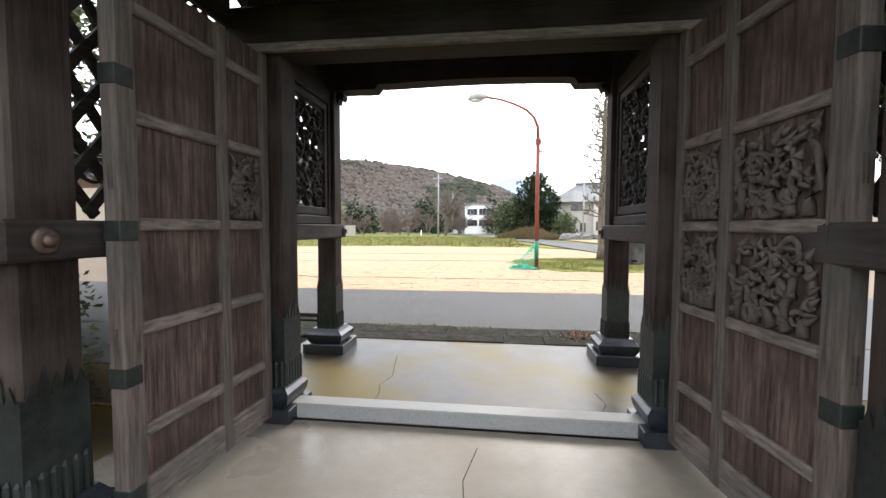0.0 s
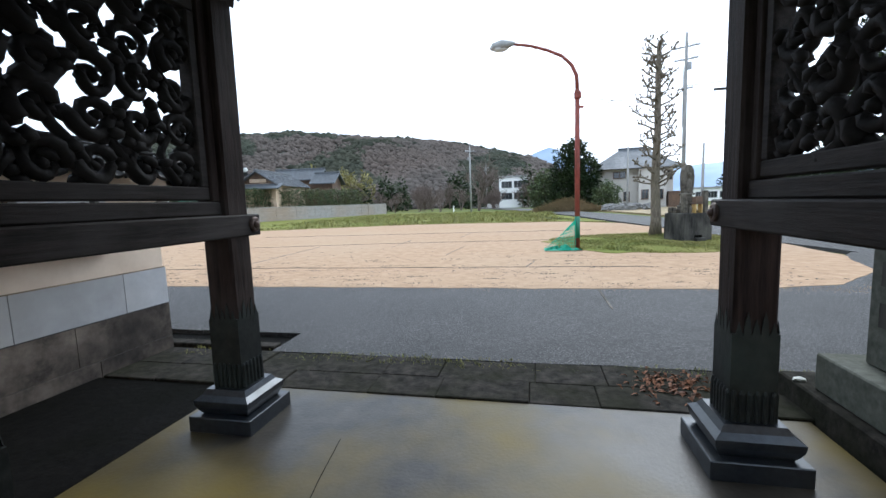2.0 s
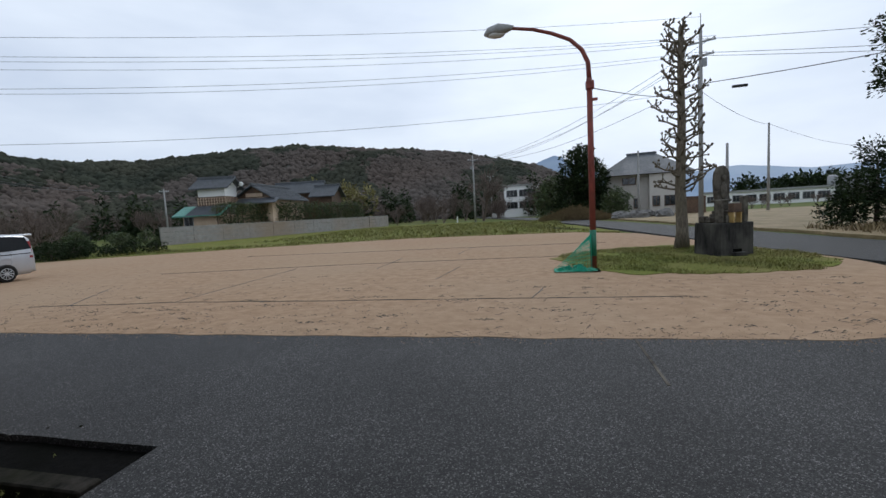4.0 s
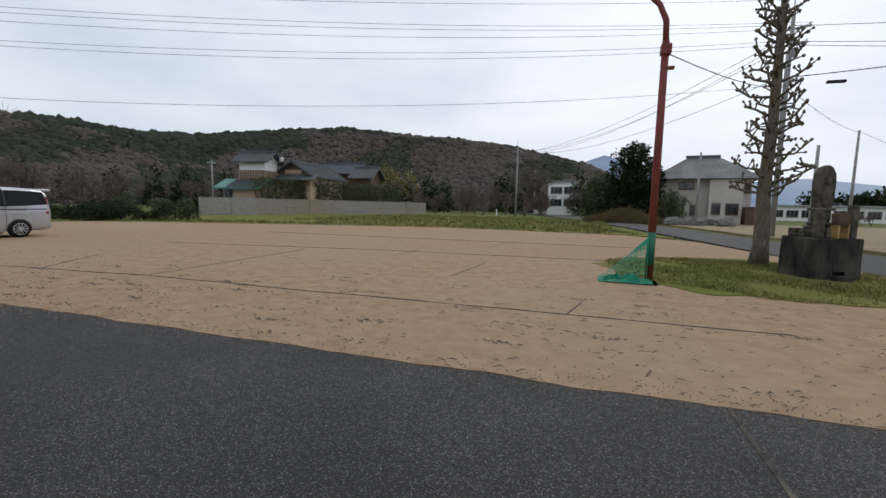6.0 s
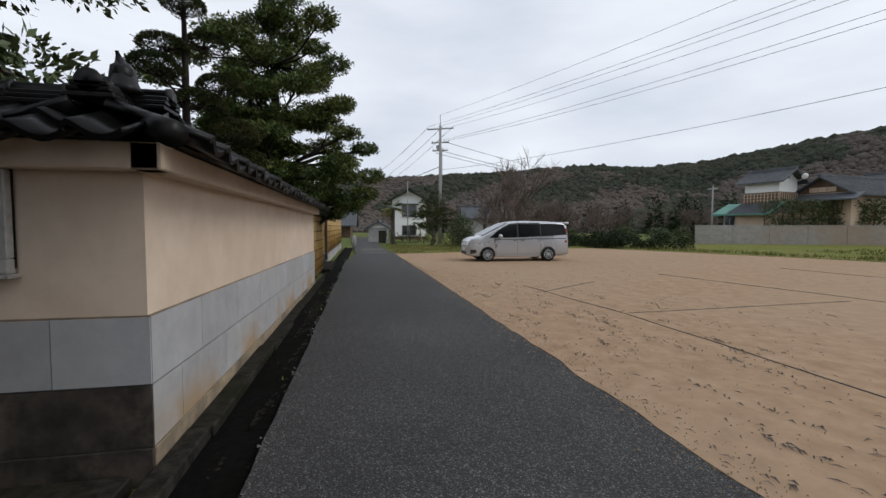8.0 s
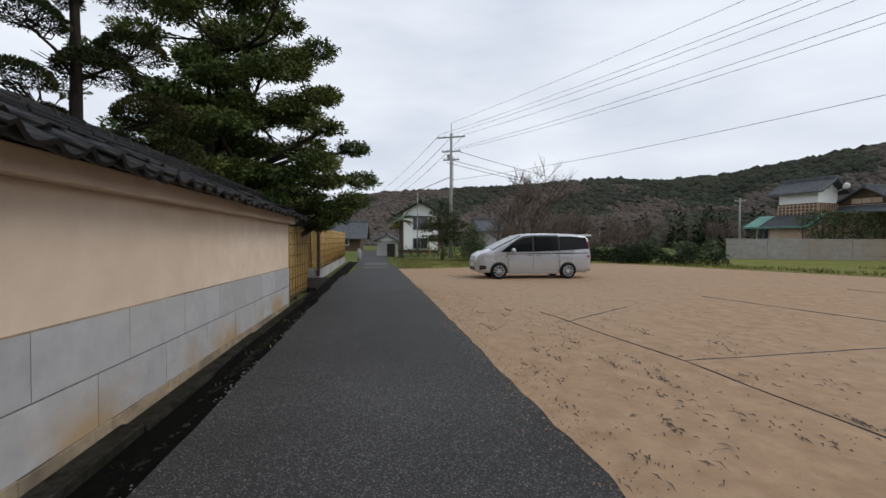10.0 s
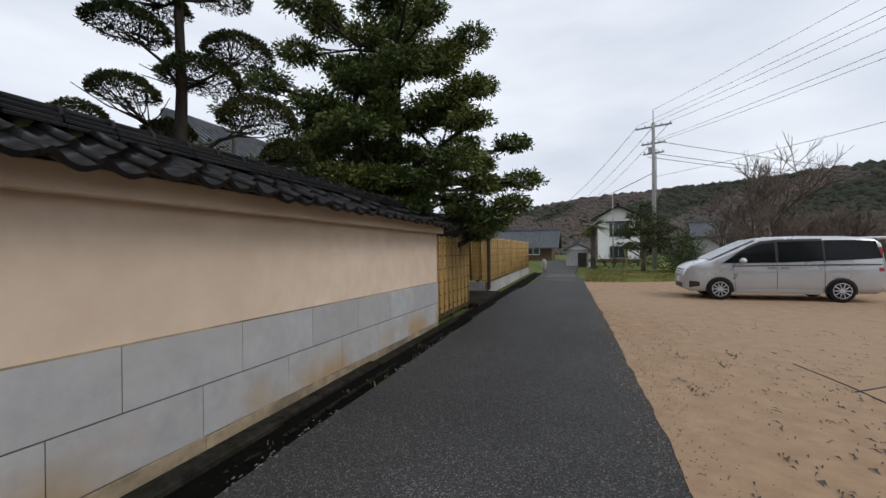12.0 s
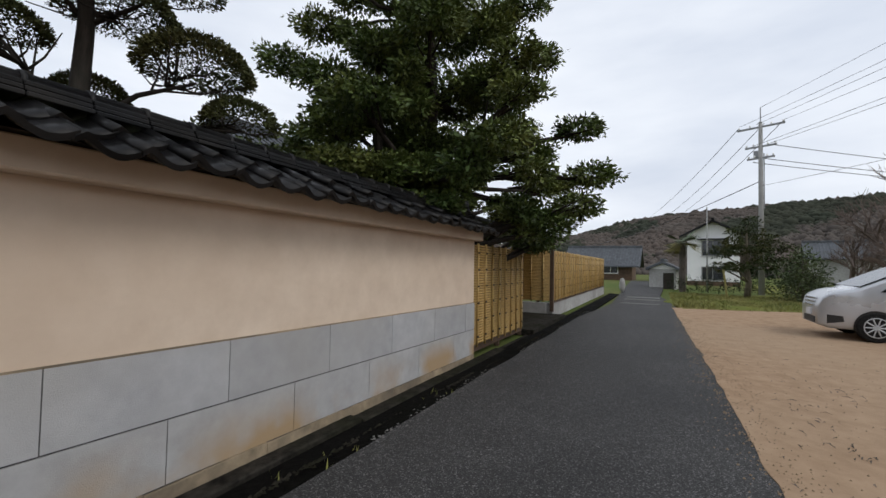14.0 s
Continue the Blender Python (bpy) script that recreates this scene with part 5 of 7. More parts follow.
pads = [(0.45, -0.28, 3.25, 0.34, 0.32, 0.15), (-0.15, 0.15, 3.55, 0.48, 0.42, 0.2), (-0.45, 0.4, 3.95, 0.42, 0.38, 0.17), (-0.6, 0.55, 3.15, 0.5, 0.45, 0.24), (0.42, -0.25, 3.95, 0.42, 0.36, 0.16), (-0.9, 0.75, 2.75, 0.34, 0.32, 0.18),
        (0.15, -0.25, 4.35, 0.4, 0.36, 0.15), (-0.3, 0.25, 4.6, 0.36, 0.34, 0.14), (0.3, 0.1, 4.95, 0.36, 0.32, 0.14), (-0.2, -0.15, 5.3, 0.36, 0.32, 0.14), (0.1, 0.1, 5.75, 0.32, 0.3, 0.14), (-0.25, -0.5, 3.0, 0.3, 0.3, 0.14), (0.75, -0.5, 2.95, 0.24, 0.22, 0.11)]
tree("garden_pine", "cloud-pruned garden pine with layered needle pads", "tree", (-8.7, 1.95, 0), [(0, 0, 0), (-0.03, 0, 1.4), (0.05, 0.02, 2.5), (0, 0, 3.4), (0.06, 0.03, 4.4), (0.03, 0, 5.6)], [0.10, 0.09, 0.075, 0.06, 0.045, 0.02], pads, LEAF_B, 4200, 0.034, 8, bark=BARK_DARK, twigs=16, group="garden pines", shell=0.8, ripple=0.15, dome=True)
rg = random.Random(9)
pads = tiers(rg, [(2.7, 0.9, 2, 0.5, 0.2), (3.6, 1.0, 3, 0.5, 0.2), (4.6, 1.1, 4, 0.52, 0.22), (5.6, 0.8, 3, 0.5, 0.2), (6.2, 0.2, 2, 0.4, 0.2)])
tree("garden_pine", "leaning old garden pine with dark needle pads", "tree", (-6.9, -0.6, 0), [(0, 0, 0), (-0.25, 0.1, 1.6), (-0.45, 0.1, 2.8), (-0.2, 0, 4.0), (0.35, 0, 5.2), (0.6, 0, 6.2)], [0.17, 0.15, 0.13, 0.11, 0.08, 0.04], pads, LEAF_B, 1500, 0.05, 18, bark=BARK_DARK, twigs=9, shell=0.45, ripple=0.5, group="garden pines")
rg = random.Random(19)
pads = tiers(rg, [(2.7, 0.4, 2, 0.32, 0.18), (3.3, 0.35, 2, 0.26, 0.16), (3.8, 0.15, 1, 0.26, 0.16)])
tree("garden_tree", "slender pruned garden tree with small leaf pads", "tree", (-10.9, 0.6, 0), [(0, 0, 0), (0, 0.05, 1.5), (0.08, 0, 2.6), (0.0, 0, 3.4), (0.05, 0, 3.8)], [0.06, 0.05, 0.045, 0.03, 0.02], pads, LEAF_D, 260, 0.085, 28, twigs=4)
rg = random.Random(29)
pads = tiers(rg, [(2.0, 1.0, 5, 0.5, 0.3), (2.45, 0.7, 4, 0.45, 0.25)])
tree("garden_shrub", "rounded brownish pruned conifer behind the wall", "shrub", (-10.4, 1.75, 0), [(0, 0, 0), (0, 0, 0.9), (0, 0, 1.7), (0, 0, 2.4)], [0.08, 0.07, 0.05, 0.03], pads, LEAF_B, 260, 0.09, 31)
rg = random.Random(33)
pads = tiers(rg, [(1.4, 0.9, 5, 0.6, 0.5), (2.3, 1.0, 6, 0.6, 0.45), (3.2, 0.6, 4, 0.55, 0.4), (3.9, 0.2, 2, 0.4, 0.3)])
tree("camellia_tree", "bushy dark green evergreen in the temple garden", "tree", (-5.4, -0.9, 0), [(0, 0, 0), (0.05, 0, 1.2), (0, 0.05, 2.4), (0, 0, 3.7)], [0.1, 0.09, 0.07, 0.03], pads, LEAF_A, 170, 0.11, 37)
rg = random.Random(35)
pads = tiers(rg, [(3.2, 1.0, 4, 0.6, 0.4), (4.2, 1.1, 5, 0.65, 0.4), (5.2, 0.6, 3, 0.55, 0.35)])
tree("garden_tree", "tall garden tree with bare leaning trunk", "tree", (-5.6, 0.9, 0), [(0, 0, 0), (0.1, -0.1, 1.5), (0.35, -0.2, 3.0), (0.5, -0.2, 4.2), (0.7, -0.2, 5.2)], [0.16, 0.14, 0.12, 0.08, 0.04], pads, LEAF_D, 170, 0.11, 38)


def hedge(name, label, a, b, leaf, per, size, seed, n=(4, 3, 3)):
    pads = []
    rg = random.Random(seed)
    for i in range(n[0]):
        for j in range(n[1]):
            for k in range(n[2]):
                f = [(i + 0.5) / n[0], (j + 0.5) / n[1], (k + 0.5) / n[2]]
                r = [0.62 * (b[q] - a[q]) / n[q] for q in range(3)]
                pads.append((*[a[q] + f[q] * (b[q] - a[q]) + rg.uniform(-0.08, 0.08) * r[q] for q in range(3)], *r))
    root = thing(name, label, "hedge")
    core = boxes(((a[0] + 0.12, a[1] + 0.12, a[2]), (b[0] - 0.12, b[1] - 0.12, b[2] - 0.12)))
    part("twig_core", core, LEAF_C, root)
    part("foliage", quick_mesh("foliage", *leaf_cloud(pads, per, size, seed), leaf), leaf, root)
    return root


hedge("clipped_hedge", "clipped dark green hedge in the temple yard", (-4.6, -2.9, 0), (-2.75, -0.35, 1.25), LEAF_D, 420, 0.05, 5)
hedge("yard_shrub", "dark shrub growing beside the gate post", (2.9, -2.2, 0), (3.9, -0.7, 0.9), LEAF_C, 300, 0.06, 6, (2, 2, 2))

# pollarded plane tree with knuckled stubs
rg = random.Random(2)
root = thing("pollarded_tree", "bare pollarded plane tree with knobbly winter stubs", "tree", (5.2, 17.75, 0))
bm = bmesh.new()
tube(bm, [(0, 0, 0), (0.02, 0, 0.6), (-0.03, 0.02, 2.2), (0.02, 0, 4.2), (0, 0, 6.2), (0.02, 0, 7.5)], [0.27, 0.20, 0.17, 0.135, 0.105, 0.08], 12)
part("trunk", bm, BARK_PALE, root, "rough grey-brown trunk", True)
for i in range(60):
    z = 1.9 + 5.5 * (i / 60) + rg.uniform(-0.1, 0.1)
    a, ln = i * 2.4 + rg.uniform(-0.4, 0.4), (0.95 - 0.09 * (z - 2)) * rg.uniform(0.55, 1.15)
    d = Vector((math.cos(a), math.sin(a), 0))
    p0 = Vector((0, 0, z)) + d * 0.08
    p1 = p0 + d * ln * 0.6 + Vector((0, 0, rg.uniform(0.05, 0.2)))
    p2 = p0 + d * ln + Vector((0, 0, rg.uniform(0.2, 0.5)))
    bm = bmesh.new()
    tube(bm, [p0, p1, p2], [0.04, 0.028, 0.03], 6)
    blob(bm, p2, (0.055, 0.055, 0.06), i, 1, 0.7)
    for _ in range(5):
        q = p1.lerp(p2, rg.uniform(-0.2, 1.0))
        e = q + Vector((rg.uniform(-0.18, 0.18), rg.uniform(-0.18, 0.18), rg.uniform(0.0, 0.26)))
        tube(bm, [q, e], [0.022, 0.016], 5)
        blob(bm, e, (0.04, 0.04, 0.05), i, 1, 0.6)
    part("branch_stub", bm, BARK_PALE, root, "knobbly pruned branch", True)


def bare_tree_mesh(seed, h=6.0, spread=0.55, levels=4):
    rg = random.Random(seed)
    bm = bmesh.new()

    def grow(p, d, ln, r, lev):
        q = p + d * ln
        tube(bm, [p, p.lerp(q, 0.5) + Vector((rg.uniform(-1, 1), rg.uniform(-1, 1), 0)) * ln * 0.05, q], [r, r * 0.8, r * 0.6], 5 if lev > 2 else 3, cap=False)
        if lev:
            for _ in range(4 if lev > 1 else 6):
                e = (d + Vector((rg.gauss(0, spread), rg.gauss(0, spread), rg.uniform(-0.15, 0.45)))).normalized()
                grow(p.lerp(q, rg.uniform(0.45, 1.0)), e, ln * rg.uniform(0.5, 0.8), r * 0.55, lev - 1)

    for _ in range(3):
        grow(Vector((rg.uniform(-.15, .15), rg.uniform(-.15, .15), 0)), Vector((rg.gauss(0, 0.3), rg.gauss(0, 0.3), 1)).normalized(), h * 0.33, h * 0.016, levels)
    return mesh_of("branches", bm, TWIG)


BARE = [bare_tree_mesh(s) for s in (1, 2, 3)]


def bare_tree(x, y, s, k, label="bare brown deciduous tree in winter", z=-0.1):
    root = thing("bare_tree", label, "tree", (x, y, z), (k * 77) % 360, "bare winter trees")
    b = part("crown", BARE[k % 3], None, root)
    b.scale = (s, s, s)
    return root


for k, (x, y, s) in enumerate(((-31.8, 16.4, 1.0), (-36.5, 17.6, 1.6), (-35.5, 22.0, 0.9), (-40, 16.0, 1.0), (-34.0, 19.2, 0.7), (-44, 24, 1.1), (-37.5, 26, 0.85), (-49, 33, 1.0), (-52, 28, 1.2), (-42.5, 30, 0.8))):
    bare_tree(x, y, s, k)
rg = random.Random(77)
for k in range(95):
    a, r = radians(rg.uniform(-1, 84)), rg.uniform(85, 135)
    bare_tree(-math.sin(a) * r, 3 + math.cos(a) * r, rg.uniform(1.0, 1.7), k, "bare brown woodland tree below the hill", -0.5)
for k in range(12):
    a, r = radians(rg.uniform(2, 20)), rg.uniform(70, 95)
    bare_tree(-math.sin(a) * r - 4, 3 + math.cos(a) * r, rg.uniform(0.6, 1.0), k, "bare low orchard tree in the field")
bare_tree(-9.5, 78, 2.0, 1, "tall bare tree beside the far pole")
for k in range(26):
    bare_tree(30 + k * 2.2 + rg.uniform(-0.8, 0.8), 78 + rg.uniform(-6, 6), 0.42, k, "low bare fruit tree in the orchard")


def bush(x, y, r, h, leaf, seed, label, name="shrub", per=26, size=0.22, z=-0.1):
    rg = random.Random(seed)
    pads = tiers(rg, [(h * 0.3, r * 0.55, 5, r * 0.5, h * 0.28), (h * 0.6, r * 0.5, 5, r * 0.45, h * 0.24), (h * 0.85, r * 0.15, 3, r * 0.4, h * 0.16)], 0.1 * h)
    return tree(name, label, "shrub" if name == "shrub" else "tree", (x, y, z), [(0, 0, 0), (0.02 * h, 0, h * 0.4), (0, 0, h * 0.8)], [0.05 * r + 0.02, 0.04 * r + 0.015, 0.02 * r + 0.01], pads, leaf, per, size, seed, twigs=1, shell=0.5)


bush(6.2, 62.5, 3.5, 9.6, LEAF_C, 41, "large dark evergreen tree beside the farm road", "evergreen_tree", 22, 0.42)
bush(1.9, 63.5, 2.6, 5.6, LEAF_D, 42, "dull green shrubby tree beside the road", "evergreen_tree", 18, 0.4)
bush(10.0, 60, 2.0, 3.8, LEAF_D, 43, "low green garden shrub before the house", per=22, size=0.3)
for k, (x, y, r, h, m) in enumerate(((-38, 38, 1.2, 2.3, LEAF_C), (-41, 36, 1.4, 2.6, LEAF_D), (-44, 38.5, 1.2, 2.2, LEAF_C), (-36.0, 34.3, 0.9, 3.2, LEAF_D), (-47, 36, 1.5, 2.9, LEAF_D), (-40, 32.0, 0.8, 1.4, LEAF_C), (-44, 31.0, 1.0, 1.8, LEAF_C), (-48, 29.5, 1.1, 2.4, LEAF_D), (-38.8, 27.5, 0.8, 1.4, LEAF_C), (-43, 26.5, 1.0, 1.7, LEAF_D), (-34.8, 24.6, 0.8, 1.6, LEAF_C), (-50, 38, 1.6, 3.1, LEAF_B), (-36.8, 20.5, 1.0, 2.0, LEAF_C), (-35.2, 15.0, 1.1, 2.1, LEAF_C), (-39, 14, 1.2, 2.3, LEAF_D), (-33.4, 13.0, 0.35, 0.7, LEAF_C))):
    bush(x, y, r * 0.95, h * 0.62, m, 50 + k, "dark green orchard shrub beyond the lot", per=40, size=0.17)
rg = random.Random(88)
for k in range(16):
    f = 0.42 * k / 15
    h = rg.uniform(0.6, 1.4)
    bush(-33.5 + 15.5 * f + rg.uniform(-0.6, 0.6), 19.8 + 10.5 * f + rg.uniform(0.2, 2.6), h * rg.uniform(0.55, 0.9), h, LEAF_C, 200 + k, "low dark clipped shrub on the grass verge", per=70, size=0.12)
bush(-33.0, 12.3, 1.1, 2.7, LEAF_D, 91, "round-clipped garden tree on the lawn", "garden_tree", 60, 0.13)
rg = random.Random(93)
pads = tiers(rg, [(1.9, 1.0, 5, 0.7, 0.3), (2.6, 1.05, 5, 0.7, 0.3), (3.3, 0.8, 4, 0.6, 0.3), (3.95, 0.4, 3, 0.55, 0.28)])
tree("garden_pine", "pruned pine on the lawn by the lane", "tree", (-35.0, 10.4, -0.1), [(0, 0, 0), (0.25, 0.05, 0.9), (0.05, 0, 1.9), (0.0, 0, 3.0), (0, 0, 3.9)], [0.16, 0.14, 0.11, 0.07, 0.04], pads, LEAF_B, 110, 0.14, 93, bark=BARK_PALE, twigs=2, group="garden pines")
# windmill palm
palm = thing("palm", "small windmill palm with drooping brown fronds", "palm", (-40.6, 7.6, -0.1))
palm.scale = (1.4, 1.4, 1.45)
bm = bmesh.new()
tube(bm, [(0, 0, 0), (0, 0, 2.4)], [0.16, 0.13], 8)
part("trunk", bm, BARK, palm)
for i in range(34):
    a, el = i * 2.4, rg.uniform(-0.7, 0.9)
    d = Vector((math.cos(a) * math.cos(el), math.sin(a) * math.cos(el), math.sin(el)))
    s = d.cross(Vector((0, 0, 1))).normalized()
    p = Vector((0, 0, 2.35)) + d * 0.25
    bm = bmesh.new()
    for j in range(9):
        q = p + d * 0.25 + (d + s * (j - 4) * 0.22).normalized() * 0.55 + Vector((0, 0, -0.12))
        f = [bm.verts.new(v) for v in (p, p.lerp(q, 0.5) + s * 0.03, q, p.lerp(q, 0.5) - s * 0.03)]
        bm.faces.new(f)
    part("frond", bm, LEAF_E if el < 0 else LEAF_D, palm)

# dark grove beyond the road
rg = random.Random(61)
for k, (x, y, s) in enumerate(((20.4, 26.4, 1.0), (25.5, 27.2, 1.1), (25.0, 18.5, 1.1), (29, 22, 1.2), (24.6, 30.5, 0.95))):
    pads = tiers(rg, [(5.0 * s, 2.6, 5, 1.7, 1.3), (7.5 * s, 2.8, 6, 1.8, 1.4), (10 * s, 2.6, 6, 1.8, 1.5), (13 * s, 2.2, 5, 1.8, 1.5), (16 * s, 1.2, 4, 1.6, 1.4), (3.0, 2.8, 3, 1.2, 1.0)], 0.8)
    if k in (0, 1, 4):
        pads = [p for p in pads if p[2] > 7.0 and p[0] > -2.3]
    tree("grove_tree", "tall dark evergreen grove tree with ivy-wrapped trunk", "tree", (x, y, -0.1), [(0, 0, 0), (0.1, 0, 3), (-0.3, 0.1, 7 * s), (-0.1, 0, 12 * s), (0, 0, 16 * s)], [0.36, 0.32, 0.27, 0.2, 0.08], pads, LEAF_C, 55, 0.21, 60 + k, twigs=1, group="grove trees")
for k, (x, y, r, h, m) in enumerate(((15.6, 25.2, 1.6, 3.9, LEAF_C), (19.0, 25.0, 1.7, 2.4, LEAF_C), (22.0, 25.5, 2.4, 3.0, LEAF_C), (14.6, 25.8, 1.0, 1.7, LEAF_C), (17.8, 24.0, 1.5, 2.6, LEAF_D), (19.8, 22.6, 1.6, 2.2, LEAF_C), (16.6, 21.6, 1.0, 1.2, LEAF_D), (21.5, 20.5, 1.5, 2.0, LEAF_C), (19.2, 27.5, 1.7, 4.4, LEAF_C))):
    bush(x, y, r, h, m, 120 + k, "dark roadside shrub below the grove", per=50, size=0.17)
# dry reed mound and rocks
rgm = np.random.RandomState(3)
v = []
for _ in range(9000):
    x, y = rgm.uniform(0.5, 9.0), rgm.uniform(53.5, 58.5)
    hgt = 1.7 * math.exp(-((x - 4.6) / 3.2) ** 2 - ((y - 56) / 2.2) ** 2)
    z = rgm.uniform(0, 1) * hgt
    a = rgm.uniform(0, 6.28)
    v.append([(x - 0.05, y, z - 0.1), (x + 0.05, y, z - 0.1), (x + 0.5 * math.cos(a), y - 0.3 * abs(math.sin(a)), z + rgm.uniform(-0.2, 0.45))])
v = np.array(v).reshape(-1, 3)
tagged(new("dry_reeds", quick_mesh("dry_reeds", v, np.arange(len(v)).reshape(-1, 3), DRYGRASS)), "mound of dry straw-coloured reeds by the road", "reeds", kind="stuff")
for k in range(22):
    bm = bmesh.new()
    r = rg.uniform(0.35, 0.8)
    x, y = 8.2 + 6.0 * rg.random(), 52.5 + rg.uniform(-0.8, 2.0)
    blob(bm, (0, 0, r * 0.45), (r * 1.2, r, r * 0.75), k + 40, 2, 0.6)
    o = single("garden_rock", bm, ROCK, "grey boulder in the garden bank by the road", "rock", group="garden boulders")
    o.location = (x, y, -0.05)

# ---- wooded hill and far mountains ----
RIDGE = [(140, 2.0), (118, 2.4), (105, 2.9), (98.4, 3.9), (93, 5.3), (89, 6.1), (84, 6.4), (77, 6.8), (70, 7.2), (66, 7.4), (60, 7.6), (54, 6.8), (48, 6.9), (45, 7.5), (41, 8.2), (36.5, 8.9), (31, 9.3), (27, 9.2), (23.5, 8.9), (19, 8.6), (16, 8.2), (10, 7.6), (6.5, 6.8), (3, 6.1), (-0.5, 5.3), (-4, 3.2), (-9, 1.2), (-16, 0.3), (-30, 0.05)]


def ridge_el(az):
    return float(np.interp(-az, [-a for a, _ in RIDGE], [e for _, e in RIDGE]))


def hill_z(az, r):
    crest = 400.0
    k = min(1.0, max(0.0, (r - 120) / (crest - 120)))
    s = k * k * (3 - 2 * k)
    top = crest * math.tan(radians(ridge_el(az))) * (1 - 0.3 * max(0, (r - crest) / 200))
    folds = 1 + 0.14 * noise.noise(Vector((az * 0.09, r * 0.012, 2))) * math.sin(k * math.pi)
    return top * (0.25 * k + 0.75 * s) * folds - 0.5


bm = bmesh.new()
azs, rads = [140 - i * 1.0 for i in range(171)], [110, 130, 150, 175, 200, 230, 260, 290, 320, 350, 380, 400, 430, 480, 560]
grid = [[bm.verts.new((-math.sin(radians(a)) * r, 3 + math.cos(radians(a)) * r, hill_z(a, r))) for r in rads] for a in azs]
for g, h in zip(grid, grid[1:]):
    for k in range(len(rads) - 1):
        bm.faces.new((g[k], g[k + 1], h[k + 1], h[k]))
single("hill", bm, HILL, "low wooded hill with bare and evergreen trees", "hill", "structure", smooth=True)
ico = bmesh.new()
bmesh.ops.create_icosphere(ico, subdivisions=1, radius=1)
iv = np.array([v.co[:] for v in ico.verts])
ifc = np.array([[v.index for v in f.verts] for f in ico.faces])
ico.free()
rs = np.random.RandomState(8)
crowns = {"bare": ([], []), "evergreen": ([], [])}
for i in range(46000):
    az, r = rs.uniform(-8, 112), 122 + 290 * rs.rand() ** 0.85
    up = (r - 122) / 290
    zone = noise.noise(Vector((az * 0.11, r * 0.011, 9))) + 0.5 * noise.noise(Vector((az * 0.35, r * 0.03, 4))) + 1.3 * up * math.exp(-((az - 46) / 10) ** 2) + 0.3 * up * math.exp(-((az - 75) / 14) ** 2) - 0.06
    kind = "evergreen" if zone + rs.uniform(-0.12, 0.12) > 0.12 else "bare"
    s = rs.uniform(0.8, 1.5) * (0.75 + r / 700) * (1.0 if kind == "bare" else 1.2)
    if rs.rand() < 0.06:
        s *= 1.6
    jit = iv * (1 + 0.5 * (rs.rand(len(iv), 1) - 0.5)) * np.array([s, s, s * rs.uniform(0.7, 1.0)])
    V3, F3 = crowns[kind]
    F3.append(ifc + len(V3) * len(iv))
    V3.append(jit + np.array([-math.sin(radians(az)) * r, 3 + math.cos(radians(az)) * r, hill_z(az, r) + s * 0.35]))
for kind, mat, label in (("bare", CANOPY, "grey-brown bare winter forest on the hill"), ("evergreen", EVERGREEN, "dark evergreen stands on the wooded hill")):
    V3, F3 = crowns[kind]
    tagged(new("forest", quick_mesh("forest", np.concatenate(V3), np.concatenate(F3), mat)), label, "forest", kind="stuff")
# yellow-green bamboo grove and cedars at the hill's foot
pads = []
for i in range(26):
    az, r = rs.uniform(22.5, 31), rs.uniform(86, 112)
    h = rs.uniform(5, 9)
    pads.append((-math.sin(radians(az)) * r, 3 + math.cos(radians(az)) * r, h * 0.6, 1.9, 1.9, h * 0.5))
tagged(new("bamboo_grove", quick_mesh("bamboo_grove", *leaf_cloud(pads, 5, 0.75, 5), LEAF_E)), "yellow-green bamboo grove below the hill", "bamboo", kind="stuff")
pads = []
for i in range(44):
    az, r = rs.uniform(-1, 80), rs.uniform(95, 130)
    h = rs.uniform(5, 10)
    for k in range(5):
        pads.append((-math.sin(radians(az)) * r, 3 + math.cos(radians(az)) * r, h * (0.15 + 0.19 * k), 2.0 - 0.36 * k, 2.0 - 0.36 * k, h * 0.14))
tagged(new("cedar_belt", quick_mesh("cedar_belt", *leaf_cloud(pads, 3.5, 0.8, 6), LEAF_C)), "scattered dark conifers below the hill", "trees", kind="stuff")
pads = []
for i in range(30):
    az, r = rs.uniform(-32.5, -22), rs.uniform(150, 165)
    pads.append((-math.sin(radians(az)) * r, 3 + math.cos(radians(az)) * r, 3.0, 2.6, 2.6, rs.uniform(3, 5)))
tagged(new("far_woods", quick_mesh("far_woods", *leaf_cloud(pads, 3, 1.1, 7), LEAF_C)), "far dark line of cedar woods", "trees", kind="stuff")
# far ridge; its haze is colour only
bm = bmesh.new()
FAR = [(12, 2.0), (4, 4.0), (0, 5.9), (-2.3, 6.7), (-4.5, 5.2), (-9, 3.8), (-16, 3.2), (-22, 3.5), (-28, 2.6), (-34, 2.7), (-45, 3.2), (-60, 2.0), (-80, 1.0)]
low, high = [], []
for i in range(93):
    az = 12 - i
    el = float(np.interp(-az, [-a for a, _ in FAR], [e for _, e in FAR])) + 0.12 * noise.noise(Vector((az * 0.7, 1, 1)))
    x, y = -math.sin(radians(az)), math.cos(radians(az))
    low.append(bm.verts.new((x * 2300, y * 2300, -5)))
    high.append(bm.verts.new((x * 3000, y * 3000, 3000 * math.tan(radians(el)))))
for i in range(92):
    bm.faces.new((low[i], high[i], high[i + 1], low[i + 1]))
single("backdrop", bm, FARHILL, "mountains on the horizon, haze painted in as pale blue", "mountains", "structure", smooth=True)

